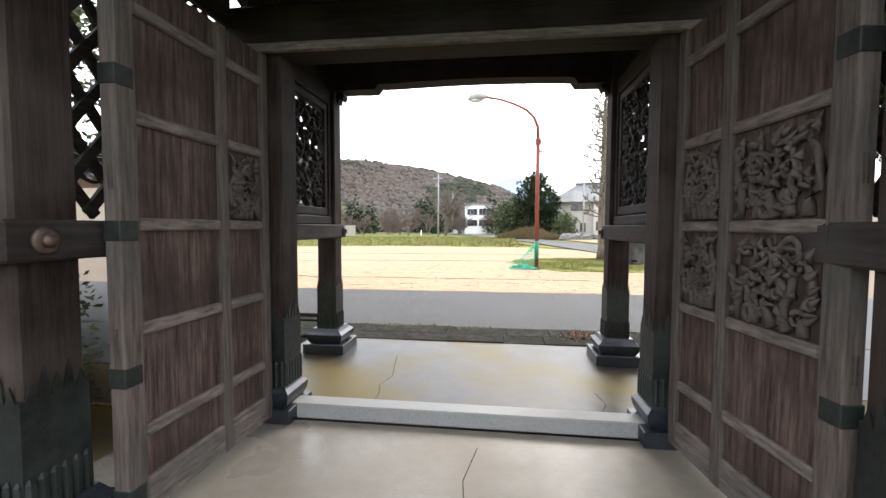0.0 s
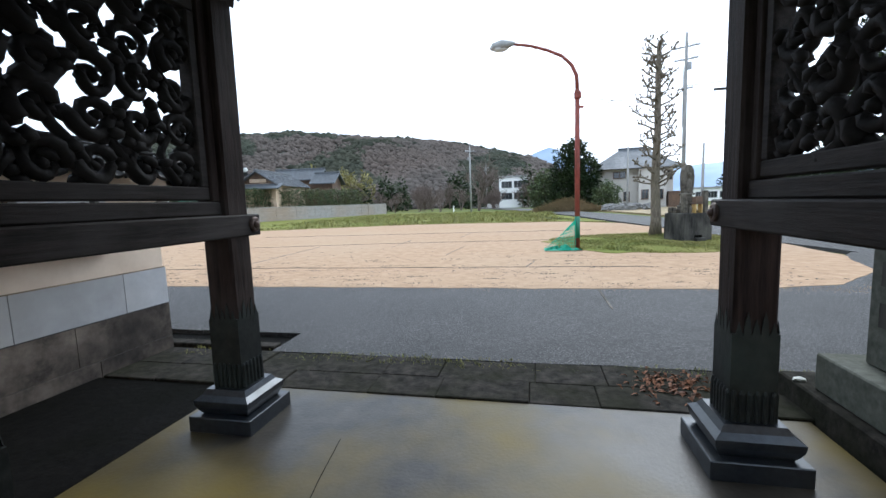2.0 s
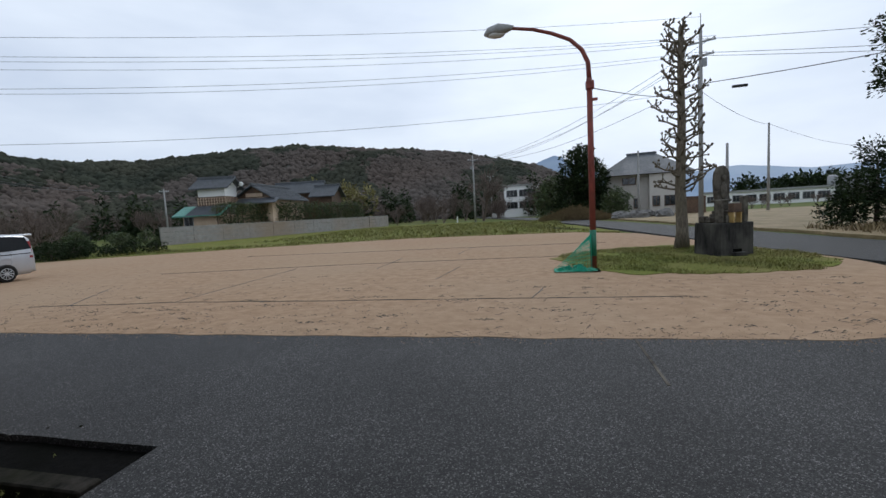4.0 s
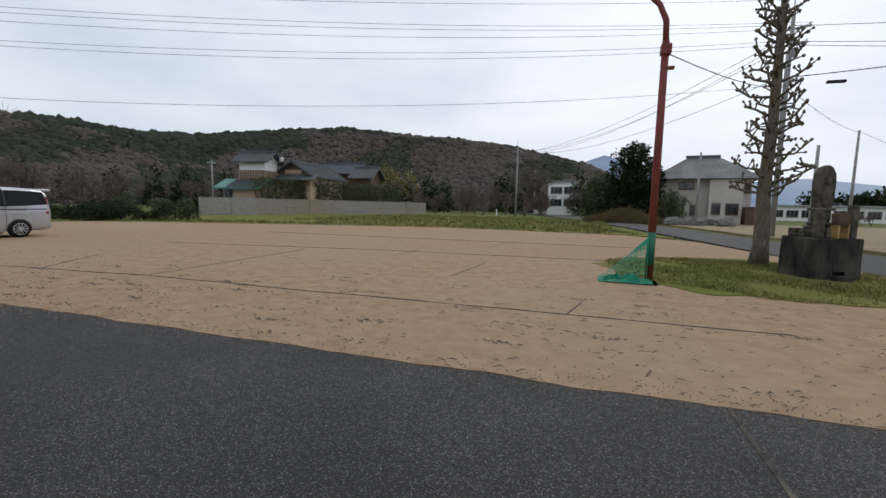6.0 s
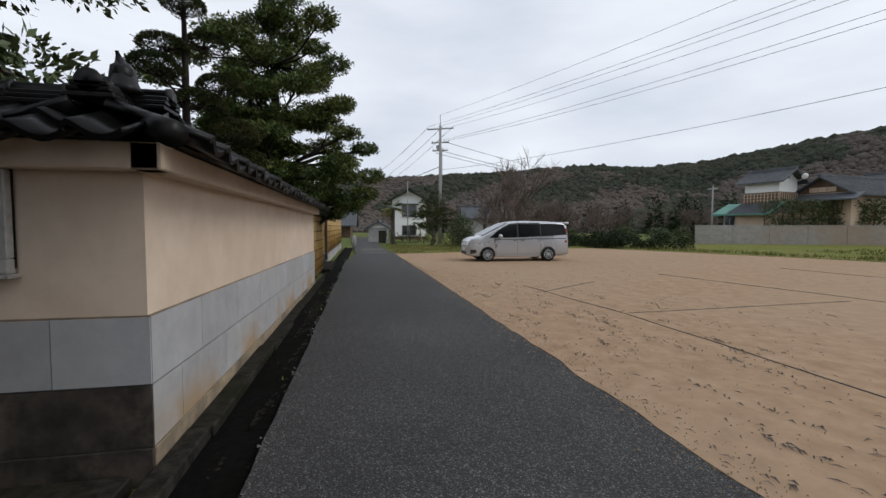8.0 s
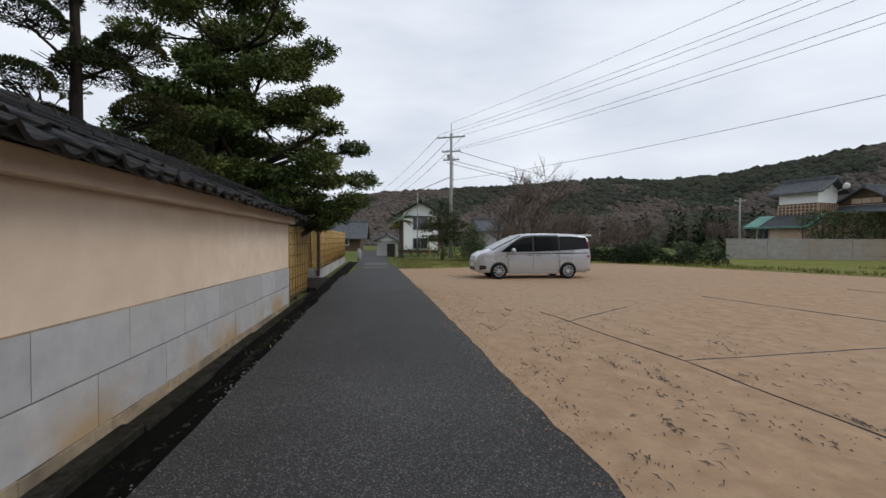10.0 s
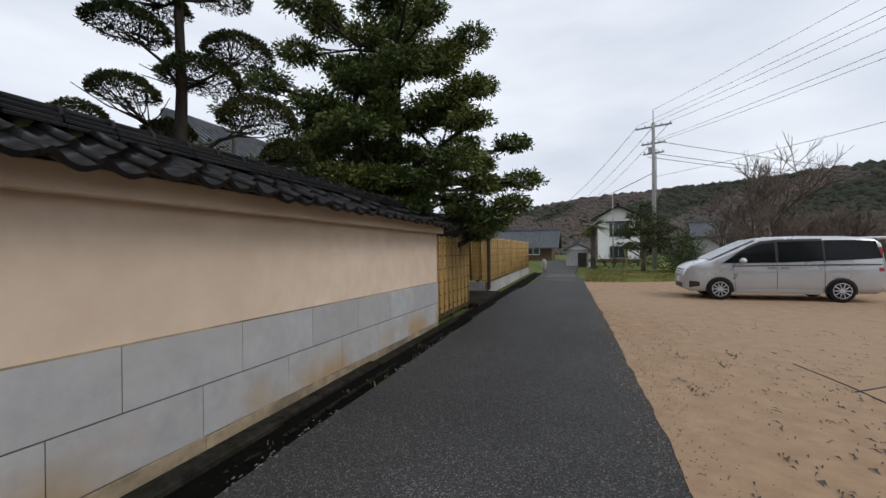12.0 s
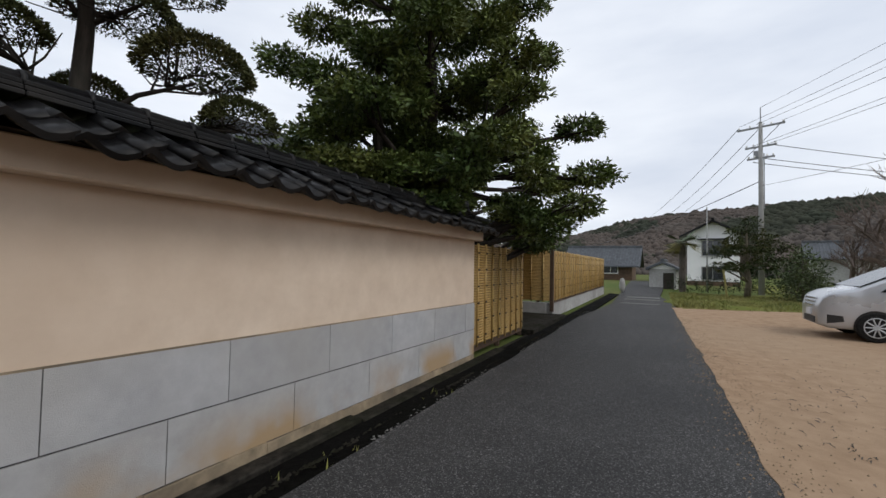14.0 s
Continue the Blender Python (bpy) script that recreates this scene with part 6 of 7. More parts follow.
# ---- street lamp with net ----
lamp = thing("street_lamp", "red rusted street lamp with a curved arm", "street lamp", (1.76, 13.4, 0))
bm = bmesh.new()
tube(bm, [(0, 0, -0.05), (0, 0, 3.0), (0, 0, 5.0)], [0.082, 0.078, 0.07], 14)
part("pole", bm, RUST, lamp, "red painted steel pole", True)
bm = bmesh.new()
arm = [(0, 0, 4.95), (-0.02, 0, 5.4), (-0.16, 0.02, 5.74), (-0.45, 0.06, 6.05), (-0.9, 0.13, 6.3), (-1.4, 0.2, 6.5), (-1.95, 0.28, 6.64)]
tube(bm, arm, [0.062, 0.06, 0.055, 0.05, 0.047, 0.044, 0.042], 12)
part("arm", bm, RUST, lamp, "curved red-brown arm", True)
bm = bmesh.new()
tube(bm, [(-1.9, 0.27, 6.66), (-2.05, 0.3, 6.67), (-2.3, 0.33, 6.67), (-2.6, 0.38, 6.64), (-2.72, 0.40, 6.60)], [0.05, 0.10, 0.17, 0.14, 0.03], 14)
part("housing", bm, LAMPGREY, lamp, "grey lamp housing", True)
bm = bmesh.new()
blob(bm, (-2.38, 0.35, 6.56), (0.26, 0.14, 0.10), 1, 2, 0.0)
part("cover", bm, LENS, lamp, "milky lamp cover", True)
part("joint_box", boxes(((-0.09, -0.1, 4.72), (0.11, 0.09, 4.92)), bevel=0.01), RUST, lamp, "rusty junction box")
part("bracket", boxes(((0.05, -0.06, 4.42), (0.19, 0.04, 4.48)), bevel=0.006), RUST, lamp)
bm = bmesh.new()
tube(bm, [(0.0, 0, 0.35), (0, 0, 1.05)], [0.086, 0.084], 14)
part("sleeve", bm, GREENTAPE, lamp, "green plastic sleeve", True)
# crow net hung from the pole and lying on the ground
net = thing("crow_net", "green nylon crow net draped from the lamp post", "net", (1.76, 13.4, 0))
rg = random.Random(3)
bm = bmesh.new()
for i in range(13):
    u = i / 12
    top = Vector((-0.06, -0.07, 0.95))
    foot = Vector((-0.95 * u - 0.08, -0.25 - 0.12 * math.sin(u * 3), 0.06))
    pts = [top.lerp(foot, k / 7) + Vector((-0.12 * math.sin(k / 7 * math.pi) * u, 0, -0.16 * u * math.sin(k / 7 * math.pi))) for k in range(8)]
    tube(bm, pts, 0.006, 4)
for k in range(1, 9):
    pts = []
    for i in range(13):
        u = i / 12
        top, foot = Vector((-0.06, -0.07, 0.95)), Vector((-0.95 * u - 0.08, -0.25 - 0.12 * math.sin(u * 3), 0.06))
        f = k / 8
        pts.append(top.lerp(foot, f) + Vector((-0.12 * math.sin(f * math.pi) * u, 0, -0.16 * u * math.sin(f * math.pi))))
    tube(bm, pts, 0.005, 4)
part("hanging_net", bm, NET, net, "open green mesh")
bm = bmesh.new()
rows = []
for j in range(7):
    rows.append([bm.verts.new((-1.05 + 1.15 * i / 15, -0.75 + 0.62 * j / 6 + 0.04 * rg.random(), (0.03 + 0.22 * rg.random() * math.sin(math.pi * j / 6) * math.sin(math.pi * min(1, (i + 1) / 15)))) ) for i in range(16)])
for a, b in zip(rows, rows[1:]):
    for i in range(15):
        bm.faces.new((a[i], a[i + 1], b[i + 1], b[i]))
bmesh.ops.solidify(bm, geom=bm.faces[:], thickness=0.02)
part("gathered_net", bm, NET, net, "gathered heap of net")

# ---- stone figure on its block ----
mon = thing("stone_monument", "lichened stone roadside monument on a blackened block", "monument", (5.75, 15.75, 0), 20)
mon.scale = (0.84, 0.84, 1.0)
bm = boxes(((-0.64, -0.62, -0.05), (0.64, 0.66, 0.98)), bevel=0.03)
for v in bm.verts:
    v.co += Vector((noise.noise(v.co * 2.1), noise.noise(v.co * 2.3 + Vector((5, 0, 0))), 0)) * 0.03
part("block", bm, STONE_DARK, mon, "blackened stone block with pale lichen runs")
part("step", boxes(((-0.22, -0.82, -0.02), (0.24, -0.622, 0.13)), bevel=0.02), STONE_DARK, mon, "low stone step")
part("niche", boxes(((-0.16, -0.632, 0.13), (0.18, -0.60, 0.22)), bevel=0.008), DITCH_SHADE, mon, "dark drain niche")
for w, z0, z1 in ((0.34, 0.982, 1.10), (0.27, 1.102, 1.24), (0.22, 1.242, 1.34), (0.17, 1.342, 1.60), (0.24, 1.602, 1.67)):
    bm = boxes(((-w, 0.1 - w, z0), (w, 0.1 + w, z1)), bevel=0.03)
    part("pedestal_course", bm, STONE, mon)
bm = bmesh.new()
outline = [(-0.21, 1.67), (-0.25, 1.95), (-0.26, 2.25), (-0.23, 2.47), (-0.13, 2.62), (0, 2.67), (0.13, 2.62), (0.23, 2.47), (0.26, 2.25), (0.25, 1.95), (0.21, 1.67)]
prism(bm, outline, 1, 0.0, 0.2)
part("halo_slab", bm, STONE, mon, "rounded upright stone slab")
for x, y, w, top in ((-0.50, -0.42, 0.10, 1.66), (0.44, -0.40, 0.10, 1.74), (0.22, -0.46, 0.07, 1.22), (-0.28, -0.48, 0.06, 1.2), (-0.52, 0.30, 0.12, 1.18), (-0.50, 0.02, 0.11, 1.14)):
    bm = boxes(((x - w, y - w, 0.982), (x + w, y + w, top)), bevel=0.025)
    part("side_post", bm, STONE, mon, "short lichened stone post")
figure = bmesh.new()
blob(figure, (0, -0.01, 1.93), (0.14, 0.07, 0.26), 4, 2, 0.25)
blob(figure, (0, -0.03, 2.3), (0.08, 0.07, 0.1), 7, 2, 0.1)
part("relief", figure, STONE, mon, "worn stone relief", True)
st = thing("offering_stand", "small pale wooden offering stand on the block", "stand", (5.90, 15.34, 0.982), 20)
for x in (-0.13, 0.1):
    part("leg", boxes(((x, -0.1, 0.0), (x + 0.03, 0.1, 0.3))), BAMBOO_RIB, st)
part("shelf", boxes(((-0.16, -0.12, 0.3), (0.16, 0.12, 0.33))), BROWNWOOD, st)
part("box", boxes(((-0.13, -0.1, 0.332), (0.13, 0.1, 0.56)), bevel=0.006), BROWNWOOD, st, "dark red-brown box")

# raised step and inscribed pillar east of the gate
bm = boxes(((2.33, 0.35, -0.1), (4.28, 2.95, 0.19)), bevel=0.012)
single("stone_step", bm, KERB, "low mossy stone step beside the gate", "step", "structure")
bm = boxes(((2.40, 1.95, 0.19), (3.1, 2.62, 0.46)), bevel=0.01)
pl = thing("stone_pillar", "tall cut stone pillar with carved writing by the gate", "pillar")
part("base", bm, STONE_GREEN, pl, "greenish stone base")
part("shaft", boxes(((2.58, 2.12, 0.46), (2.90, 2.44, 2.5)), bevel=0.015), STONE_GREEN, pl, "square stone shaft")
for k in range(5):
    part("inscription", boxes(((2.574, 2.22, 1.82 - k * 0.27), (2.582, 2.34, 1.98 - k * 0.27))), STONE_DARK, pl, "carved illegible character")
for k, (x, y) in enumerate(((2.38, 2.75), (2.37, 1.5), (2.5, 0.9))):
    bm = bmesh.new()
    blob(bm, (x, y, 0.2), (0.05, 0.035, 0.02), k, 1, 0.5)
    single("pebble", bm, PETAL, "small white pebble on the stone step", "pebble", group="pebbles")
vs, fs = [], []
for _ in range(160):
    x, y, a, r = 1.55 + rg.gauss(0, 0.2), 2.95 + rg.gauss(0, 0.16), rg.uniform(0, 6.28), rg.uniform(0.02, 0.06)
    b = len(vs)
    vs += [(x - r * math.cos(a), y - r * math.sin(a), 0.012), (x - 0.01, y + 0.01, 0.03), (x + r * math.cos(a), y + r * math.sin(a), 0.018), (x + 0.012, y - 0.012, 0.04)]
    fs.append((b, b + 1, b + 2, b + 3))
tagged(new("dead_leaves", soup("dead_leaves", vs, fs, LEAF_DEAD)), "brown dead leaves drifted against the kerb", "leaves", kind="stuff")

# ---- utility poles and wires ----
def utility_pole(x, y, h, label, arms=(), turn=0.0, r=0.17, extras=True):
    p = thing("utility_pole", label, "utility pole", (x, y, -0.1), turn, "utility poles")
    bm = bmesh.new()
    tube(bm, [(0, 0, 0), (0, 0, h)], [r, r * 0.6], 12)
    part("shaft", bm, POLE, p, "tapered concrete shaft", True)
    for z, w in arms:
        part("crossarm", boxes(((-w, -0.05, z - 0.05), (w, 0.05, z + 0.05))), STEEL, p, "steel crossarm")
        for u in (-w + 0.08, -w * 0.45, w * 0.45, w - 0.08):
            bm = bmesh.new()
            tube(bm, [(u, 0, z + 0.05), (u, 0, z + 0.12), (u, 0, z + 0.2)], [0.035, 0.06, 0.03], 8)
            part("insulator", bm, WHITEWALL, p, "white insulator", True)
    if extras:
        bm = bmesh.new()
        tube(bm, [(0, 0, h), (0, 0, h + 0.9)], 0.03, 6)
        part("tip_rod", bm, STEEL, p)
        bm = bmesh.new()
        tube(bm, [(0.14, 0.1, h * 0.5), (0.14, 0.1, h * 0.82)], 0.03, 6)
        part("conduit", bm, STEEL, p)
        part("switch_box", boxes(((-0.4, 0.1, h * 0.80), (-0.1, 0.3, h * 0.84)), bevel=0.01), STEEL, p)
    return p


A, B = (-38.4, 11.65), (11.6, 35.2)
utility_pole(*A, 10.6, "grey concrete utility pole with crossarms and insulators", ((10.3, 1.2), (9.1, 0.8), (8.4, 0.7)), 65)
utility_pole(*B, 13.6, "tall grey concrete utility pole behind the bare tree", ((12.6, 0.9), (11.7, 0.8), (9.6, 0.5)), 155)
utility_pole(-10.2, 72, 11.0, "grey concrete utility pole beside the field", ((10.2, 0.8),), 20)
utility_pole(-11.8, 112, 11.0, "distant utility pole along the farm road", ((10.4, 0.8), (9.6, 0.6)), 20)
utility_pole(11.0, 52.0, 7.4, "slim grey pole before the beige house", extras=False, r=0.14)
utility_pole(25.7, 57, 9.9, "slim grey concrete pole in the field", extras=False, r=0.16)
utility_pole(60, 96, 10.0, "distant slim pole beyond the orchard", extras=False, r=0.16)
utility_pole(-62, 62, 8.5, "distant pole with a crossarm before the woods", ((8.0, 0.7),), 40, extras=False)
utility_pole(-43.5, 9.3, 6.2, "thin steel pole beside the white house", extras=False, r=0.06)
utility_pole(9.9, 26.4, 4.6, "grey painted post beside the road", extras=False, r=0.1)


def wire(p, q, sag, r=0.011):
    p, q = Vector(p), Vector(q)
    bm = bmesh.new()
    n = 24
    tube(bm, [p.lerp(q, k / n) - Vector((0, 0, 4 * sag * (k / n) * (1 - k / n))) for k in range(n + 1)], r, 4, cap=False)
    single("overhead_wire", bm, WIRE, "thin black overhead wire between poles", "wire", group="overhead wires")


for du, za, zb, sag in ((-1.1, 10.45, 12.7, 0.9), (-0.2, 10.4, 12.7, 0.9), (1.1, 10.35, 12.7, 1.0), (-0.4, 9.1, 11.8, 1.1), (0.4, 9.1, 11.7, 1.2), (0.0, 6.6, 9.3, 1.3), (0.0, 11.4, 14.2, 0.8)):
    wire((A[0] + 0.42 * du, A[1] + 0.9 * du, za), (B[0] - 0.9 * du * 0.8, B[1] + 0.4 * du * 0.8, zb), sag)
for du, za in ((-1.1, 10.4), (0.2, 10.4), (1.1, 10.3)):
    wire((A[0] + 0.42 * du, A[1] + 0.9 * du, za), (-95, 3 + 2 * du, 9.0), 1.2, 0.02)
wire((A[0], A[1], 6.9), (-80, -4, 5.0), 0.6, 0.03)
for du, za in ((0.6, 9.0), (0.0, 8.3), (-0.4, 8.1)):
    wire((A[0] + 0.4 * du, A[1] + 0.9 * du, za), (-70, 60 + 3 * du, 8.4), 1.0, 0.02)
for du, zb in ((-0.7, 12.6), (0.0, 11.6), (0.7, 11.6), (0.3, 9.8)):
    wire((B[0] - du, B[1] + du, zb), (-10.2 + du, 72, 10.2 - 0.4 * abs(du)), 1.6, 0.02)
for k, (zb, zc) in enumerate(((12.7, 9.5), (11.8, 8.0), (11.6, 7.6))):
    wire((B[0], B[1], zb), (52, 28 + k, zc), 0.6, 0.018)
wire((B[0], B[1], 9.7), (45, 22, 11.8), 0.9, 0.03)
wire((25.7, 57, 9.7), (60, 96, 9.8), 0.8, 0.02)
wire((B[0], B[1], 9.2), (25.7, 57, 9.6), 0.4, 0.02)
wire((1.8, 13.4, 4.75), (B[0], B[1], 9.2), 0.3, 0.013)
bm = boxes(((13.2, 34.2, 9.0), (14.1, 34.4, 9.16)), bevel=0.02)
single("cable_closure", bm, BLACKTRIM, "black cable closure hanging on the overhead line", "cable box")

# ---- houses ----
def window(parent, x0, x1, z0, z1, y, mullions=1, frame_mat=FRAMEM):
    w = part("window", boxes(((x0 - 0.06, y - 0.05, z0 - 0.06), (x1 + 0.06, y - 0.005, z1 + 0.06))), frame_mat, parent, "framed window")
    n = mullions + 1
    for k in range(n):
        a, b = x0 + (x1 - x0) * k / n, x0 + (x1 - x0) * (k + 1) / n
        part("pane", boxes(((a + 0.03, y - 0.06, z0), (b - 0.03, y - 0.052, z1))), GLASS, w, "dark glass pane")
    part("sill", boxes(((x0 - 0.1, y - 0.12, z0 - 0.11), (x1 + 0.1, y - 0.045, z0 - 0.062))), frame_mat, w)


def gable_roof(parent, x0, x1, y0, y1, z, rise, over=0.6, mat=TILE_FAR, along_x=True, ribs=0.32, gable=None):
    """Two tiled slopes over the rectangle, with raised tile rolls and a ridge."""
    for s in (-1, 1):
        bm = bmesh.new()
        rolls = []
        if along_x:
            ym = (y0 + y1) / 2
            half = (y1 - y0) / 2 + over
            ze = z - over * rise / ((y1 - y0) / 2)
            prism(bm, [(ym + s * half, ze), (ym + s * half, ze + 0.12), (ym, z + rise + 0.12), (ym, z + rise)], 0, x0 - over, x1 + over)
            u = x0 - over + 0.1
            while u < x1 + over:
                rolls.append([(u, ym + s * half, ze + 0.14), (u, ym, z + rise + 0.14)])
                u += ribs
        else:
            xm = (x0 + x1) / 2
            half = (x1 - x0) / 2 + over
            ze = z - over * rise / ((x1 - x0) / 2)
            prism(bm, [(xm + s * half, ze), (xm + s * half, ze + 0.12), (xm, z + rise + 0.12), (xm, z + rise)], 1, y0 - over, y1 + over)
            u = y0 - over + 0.1
            while u < y1 + over:
                rolls.append([(xm + s * half, u, ze + 0.14), (xm, u, z + rise + 0.14)])
                u += ribs
        slope_part = part("roof", bm, mat, parent, "tiled roof slope")
        for line in rolls:
            bm = bmesh.new()
            tube(bm, line, 0.055, 5)
            part("tile_roll", bm, mat, slope_part)
    bm = bmesh.new()
    if along_x:
        box(bm, (x0 - over, (y0 + y1) / 2 - 0.14, z + rise + 0.06), (x1 + over, (y0 + y1) / 2 + 0.14, z + rise + 0.36), 0.03)
    else:
        box(bm, ((x0 + x1) / 2 - 0.14, y0 - over, z + rise + 0.06), ((x0 + x1) / 2 + 0.14, y1 + over, z + rise + 0.36), 0.03)
    part("roof_ridge", bm, mat, parent, "tile ridge")
    bm = bmesh.new()
    if along_x:
        ym = (y0 + y1) / 2
        prism(bm, [(y0, z - 0.01), (y1, z - 0.01), (ym, z + rise - 0.02)], 0, x0, x1)
    else:
        xm = (x0 + x1) / 2
        prism(bm, [(x0, z - 0.01), (x1, z - 0.01), (xm, z + rise - 0.02)], 1, y0, y1)
    part("gable_wall", bm, gable or WHITEWALL, parent, "gable end")


# tower house with tiled roofs behind the concrete wall
th = thing("tower_house", "white plastered tower house with tiled and green roofs", "house", (-37.5, 45.8, 0), 12)
part("wall", boxes(((-1.6, -1.45, 5.1), (1.6, 1.45, 6.35))), WHITEWALL, th, "white upper storey")
part("timber_band", boxes(((-1.64, -1.49, 4.0), (1.64, 1.49, 5.1))), BROWNWOOD, th, "brown timber slatted band")
for k in range(11):
    x = -1.6 + k * 0.32
    part("slat", boxes(((x - 0.03, -1.54, 4.05), (x + 0.03, -1.492, 5.05))), TANWALL, th)
for k in range(9):
    y = -1.4 + k * 0.35
    part("slat", boxes(((1.642, y - 0.03, 4.05), (1.69, y + 0.03, 5.05))), TANWALL, th)
for z in (4.3, 4.6, 4.9):
    part("slat", boxes(((-1.66, -1.56, z - 0.03), (1.66, -1.542, z + 0.03))), TANWALL, th)
gable_roof(th, -1.6, 1.6, -1.45, 1.45, 6.35, 0.85, 0.7)
part("vent", boxes(((1.60, -0.22, 6.42), (1.62, 0.22, 6.6))), FRAMEM, th, "small gable vent")
part("lower_wall", boxes(((-2.5, -3.26, -0.1), (1.35, 1.4, 3.0))), TANWALL, th, "tan lower storey wall")
window(th, -2.35, -1.35, 1.75, 2.75, -3.26)
bm = bmesh.new()
prism(bm, [(-3.95, 2.82), (-3.95, 2.92), (-1.5, 4.02), (-1.5, 3.9)], 0, -3.0, 1.95)
porch_roof = part("porch_roof", bm, TILE_FAR, th, "grey tiled lower roof")
for x0, x1 in ((-3.3, -1.9), (1.96, 2.2)):
    bm = bmesh.new()
    prism(bm, [(-4.0, 2.83), (-4.0, 2.95), (-1.5, 4.06), (-1.5, 3.92)], 0, x0, x1)
    part("copper_edge", bm, COPPERGREEN, porch_roof, "green copper roof edge")
part("copper_gutter", boxes(((-3.3, -4.08, 2.8), (2.2, -4.0, 2.93))), COPPERGREEN, porch_roof, "green copper gutter")
for k in range(12):
    bm = bmesh.new()
    x = -1.7 + k * 0.32
    tube(bm, [(x, -3.95, 2.94), (x, -1.5, 4.04)], 0.05, 5)
    part("tile_roll", bm, TILE_FAR, porch_roof)
bm = bmesh.new()
blob(bm, (2.5, 0.9, 6.6), (0.3, 0.09, 0.3), 2, 2, 0.0)
tube(bm, [(1.6, 0.9, 6.2), (2.1, 0.9, 6.25), (2.45, 0.92, 6.5)], 0.03, 5)
part("satellite_dish", bm, WHITEWALL, th, "white satellite dish", True)
mh = thing("tiled_house", "low farmhouse with its timber gable and grey tiled roof", "house", (-35.0, 52.8, 0), 8)
part("wall", boxes(((-2.3, -4.6, -0.1), (2.3, 5, 4.9))), TANWALL, mh, "tan plaster wall")
gable_roof(mh, -2.3, 2.3, -4.6, 5, 4.9, 1.45, 0.6, along_x=False, gable=BROWNWOOD)
for k in range(3):
    part("gable_panel", boxes(((-1.1 + k * 0.75, -4.64, 5.0), (-0.4 + k * 0.75, -4.605, 5.45))), TANWALL, mh, "tan panel in the timber gable")
bm = bmesh.new()
prism(bm, [(-6.0, 4.1), (-6.0, 4.22), (-4.62, 4.85), (-4.62, 4.7)], 0, -3.0, 3.4)
part("eave_roof", bm, TILE_FAR, mh, "narrow tiled eave under the gable")
mh2 = thing("tiled_house", "farmhouse wing with a higher grey tiled roof", "house", (-38.2, 65.4, 0), 8)
part("wall", boxes(((-3.3, -2.4, -0.1), (3.3, 2.4, 6.2))), BROWNWOOD, mh2, "brown timber wall")
gable_roof(mh2, -3.6, 3.6, -2.4, 2.4, 6.4, 1.4, 0.7, gable=BROWNWOOD)
mh3 = thing("tiled_house", "small farmhouse annexe with a grey tiled roof", "house", (-31.9, 62.6, 0), 8)
part("wall", boxes(((-1.4, -2.2, -0.1), (1.4, 2.2, 5.5))), BROWNWOOD, mh3)
gable_roof(mh3, -1.4, 1.4, -2.2, 2.2, 5.5, 1.3, 0.65, gable=BROWNWOOD)
cw = thing("wall_block", "long weathered concrete block garden wall", "wall", (-36.2, 36.0, 0), math.degrees(math.atan2(33.4, 11.6)), kind="structure")
for k in range(11):
    for j in range(4):
        part("block_course", boxes(((k * 3.2, -0.1, -0.1 + j * 0.46), ((k + 1) * 3.2 - 0.03, 0.1, 0.345 + j * 0.46))), OLDWALL, cw)
part("coping", boxes(((-0.05, -0.13, 1.742), (35.2, 0.13, 1.80))), CONCRETE, cw)
part("pier", boxes(((30.4, -0.2, -0.1), (30.7, -0.102, 1.9))), OLDWALL, cw)
hd = thing("trellis_hedge", "thinning green hedge on a trellis above the wall", "hedge", (-36.2, 36.0, 0), math.degrees(math.atan2(33.4, 11.6)))
pads = []
rg = random.Random(15)
for k in range(44):
    u = 6.6 + k * 0.535
    for zz in (2.05, 2.65, 3.3, 3.85):
        if k > 20 or zz > 3.2 or rg.random() < 0.85:
            pads.append((u + rg.uniform(-0.2, 0.2), 0.9 + rg.uniform(-0.2, 0.2), zz + rg.uniform(-0.15, 0.1), 0.55, 0.4, 0.42))
part("foliage", quick_mesh("foliage", *leaf_cloud(pads, 34, 0.2, 15), LEAF_D), LEAF_D, hd)
for k in range(16):
    part("trellis_post", boxes(((6.4 + k * 1.53, 0.85, 0), (6.48 + k * 1.53, 0.93, 3.7))), BROWNWOOD, hd)

# white two-storey block by the road
wb = thing("office_block", "white flat-roofed two-storey block with dark windows", "building", (-3.8, 104, 0), -4)
part("wall", boxes(((-3.6, -3.2, -0.5), (3.8, 4, 6.9))), WHITEWALL, wb, "white panel wall")
part("parapet", boxes(((-3.8, -3.4, 6.9), (4.0, 4.2, 7.25))), FRAMEM, wb)
for z in (1.9, 4.6):
    for x0 in (-3.0, -0.1, 2.2):
        window(wb, x0, x0 + (2.4 if x0 < 2 else 1.3), z, z + 1.4, -3.2, 2)
for k in range(8):
    part("parapet_post", boxes(((-3.7 + k * 1.05, -3.42, 7.25), (-3.55 + k * 1.05, -3.3, 7.5))), FRAMEM, wb)
part("annexe", boxes(((-7.2, -1.0, -0.5), (-3.9, 1.0, 0.9))), BEIGEWALL, wb)

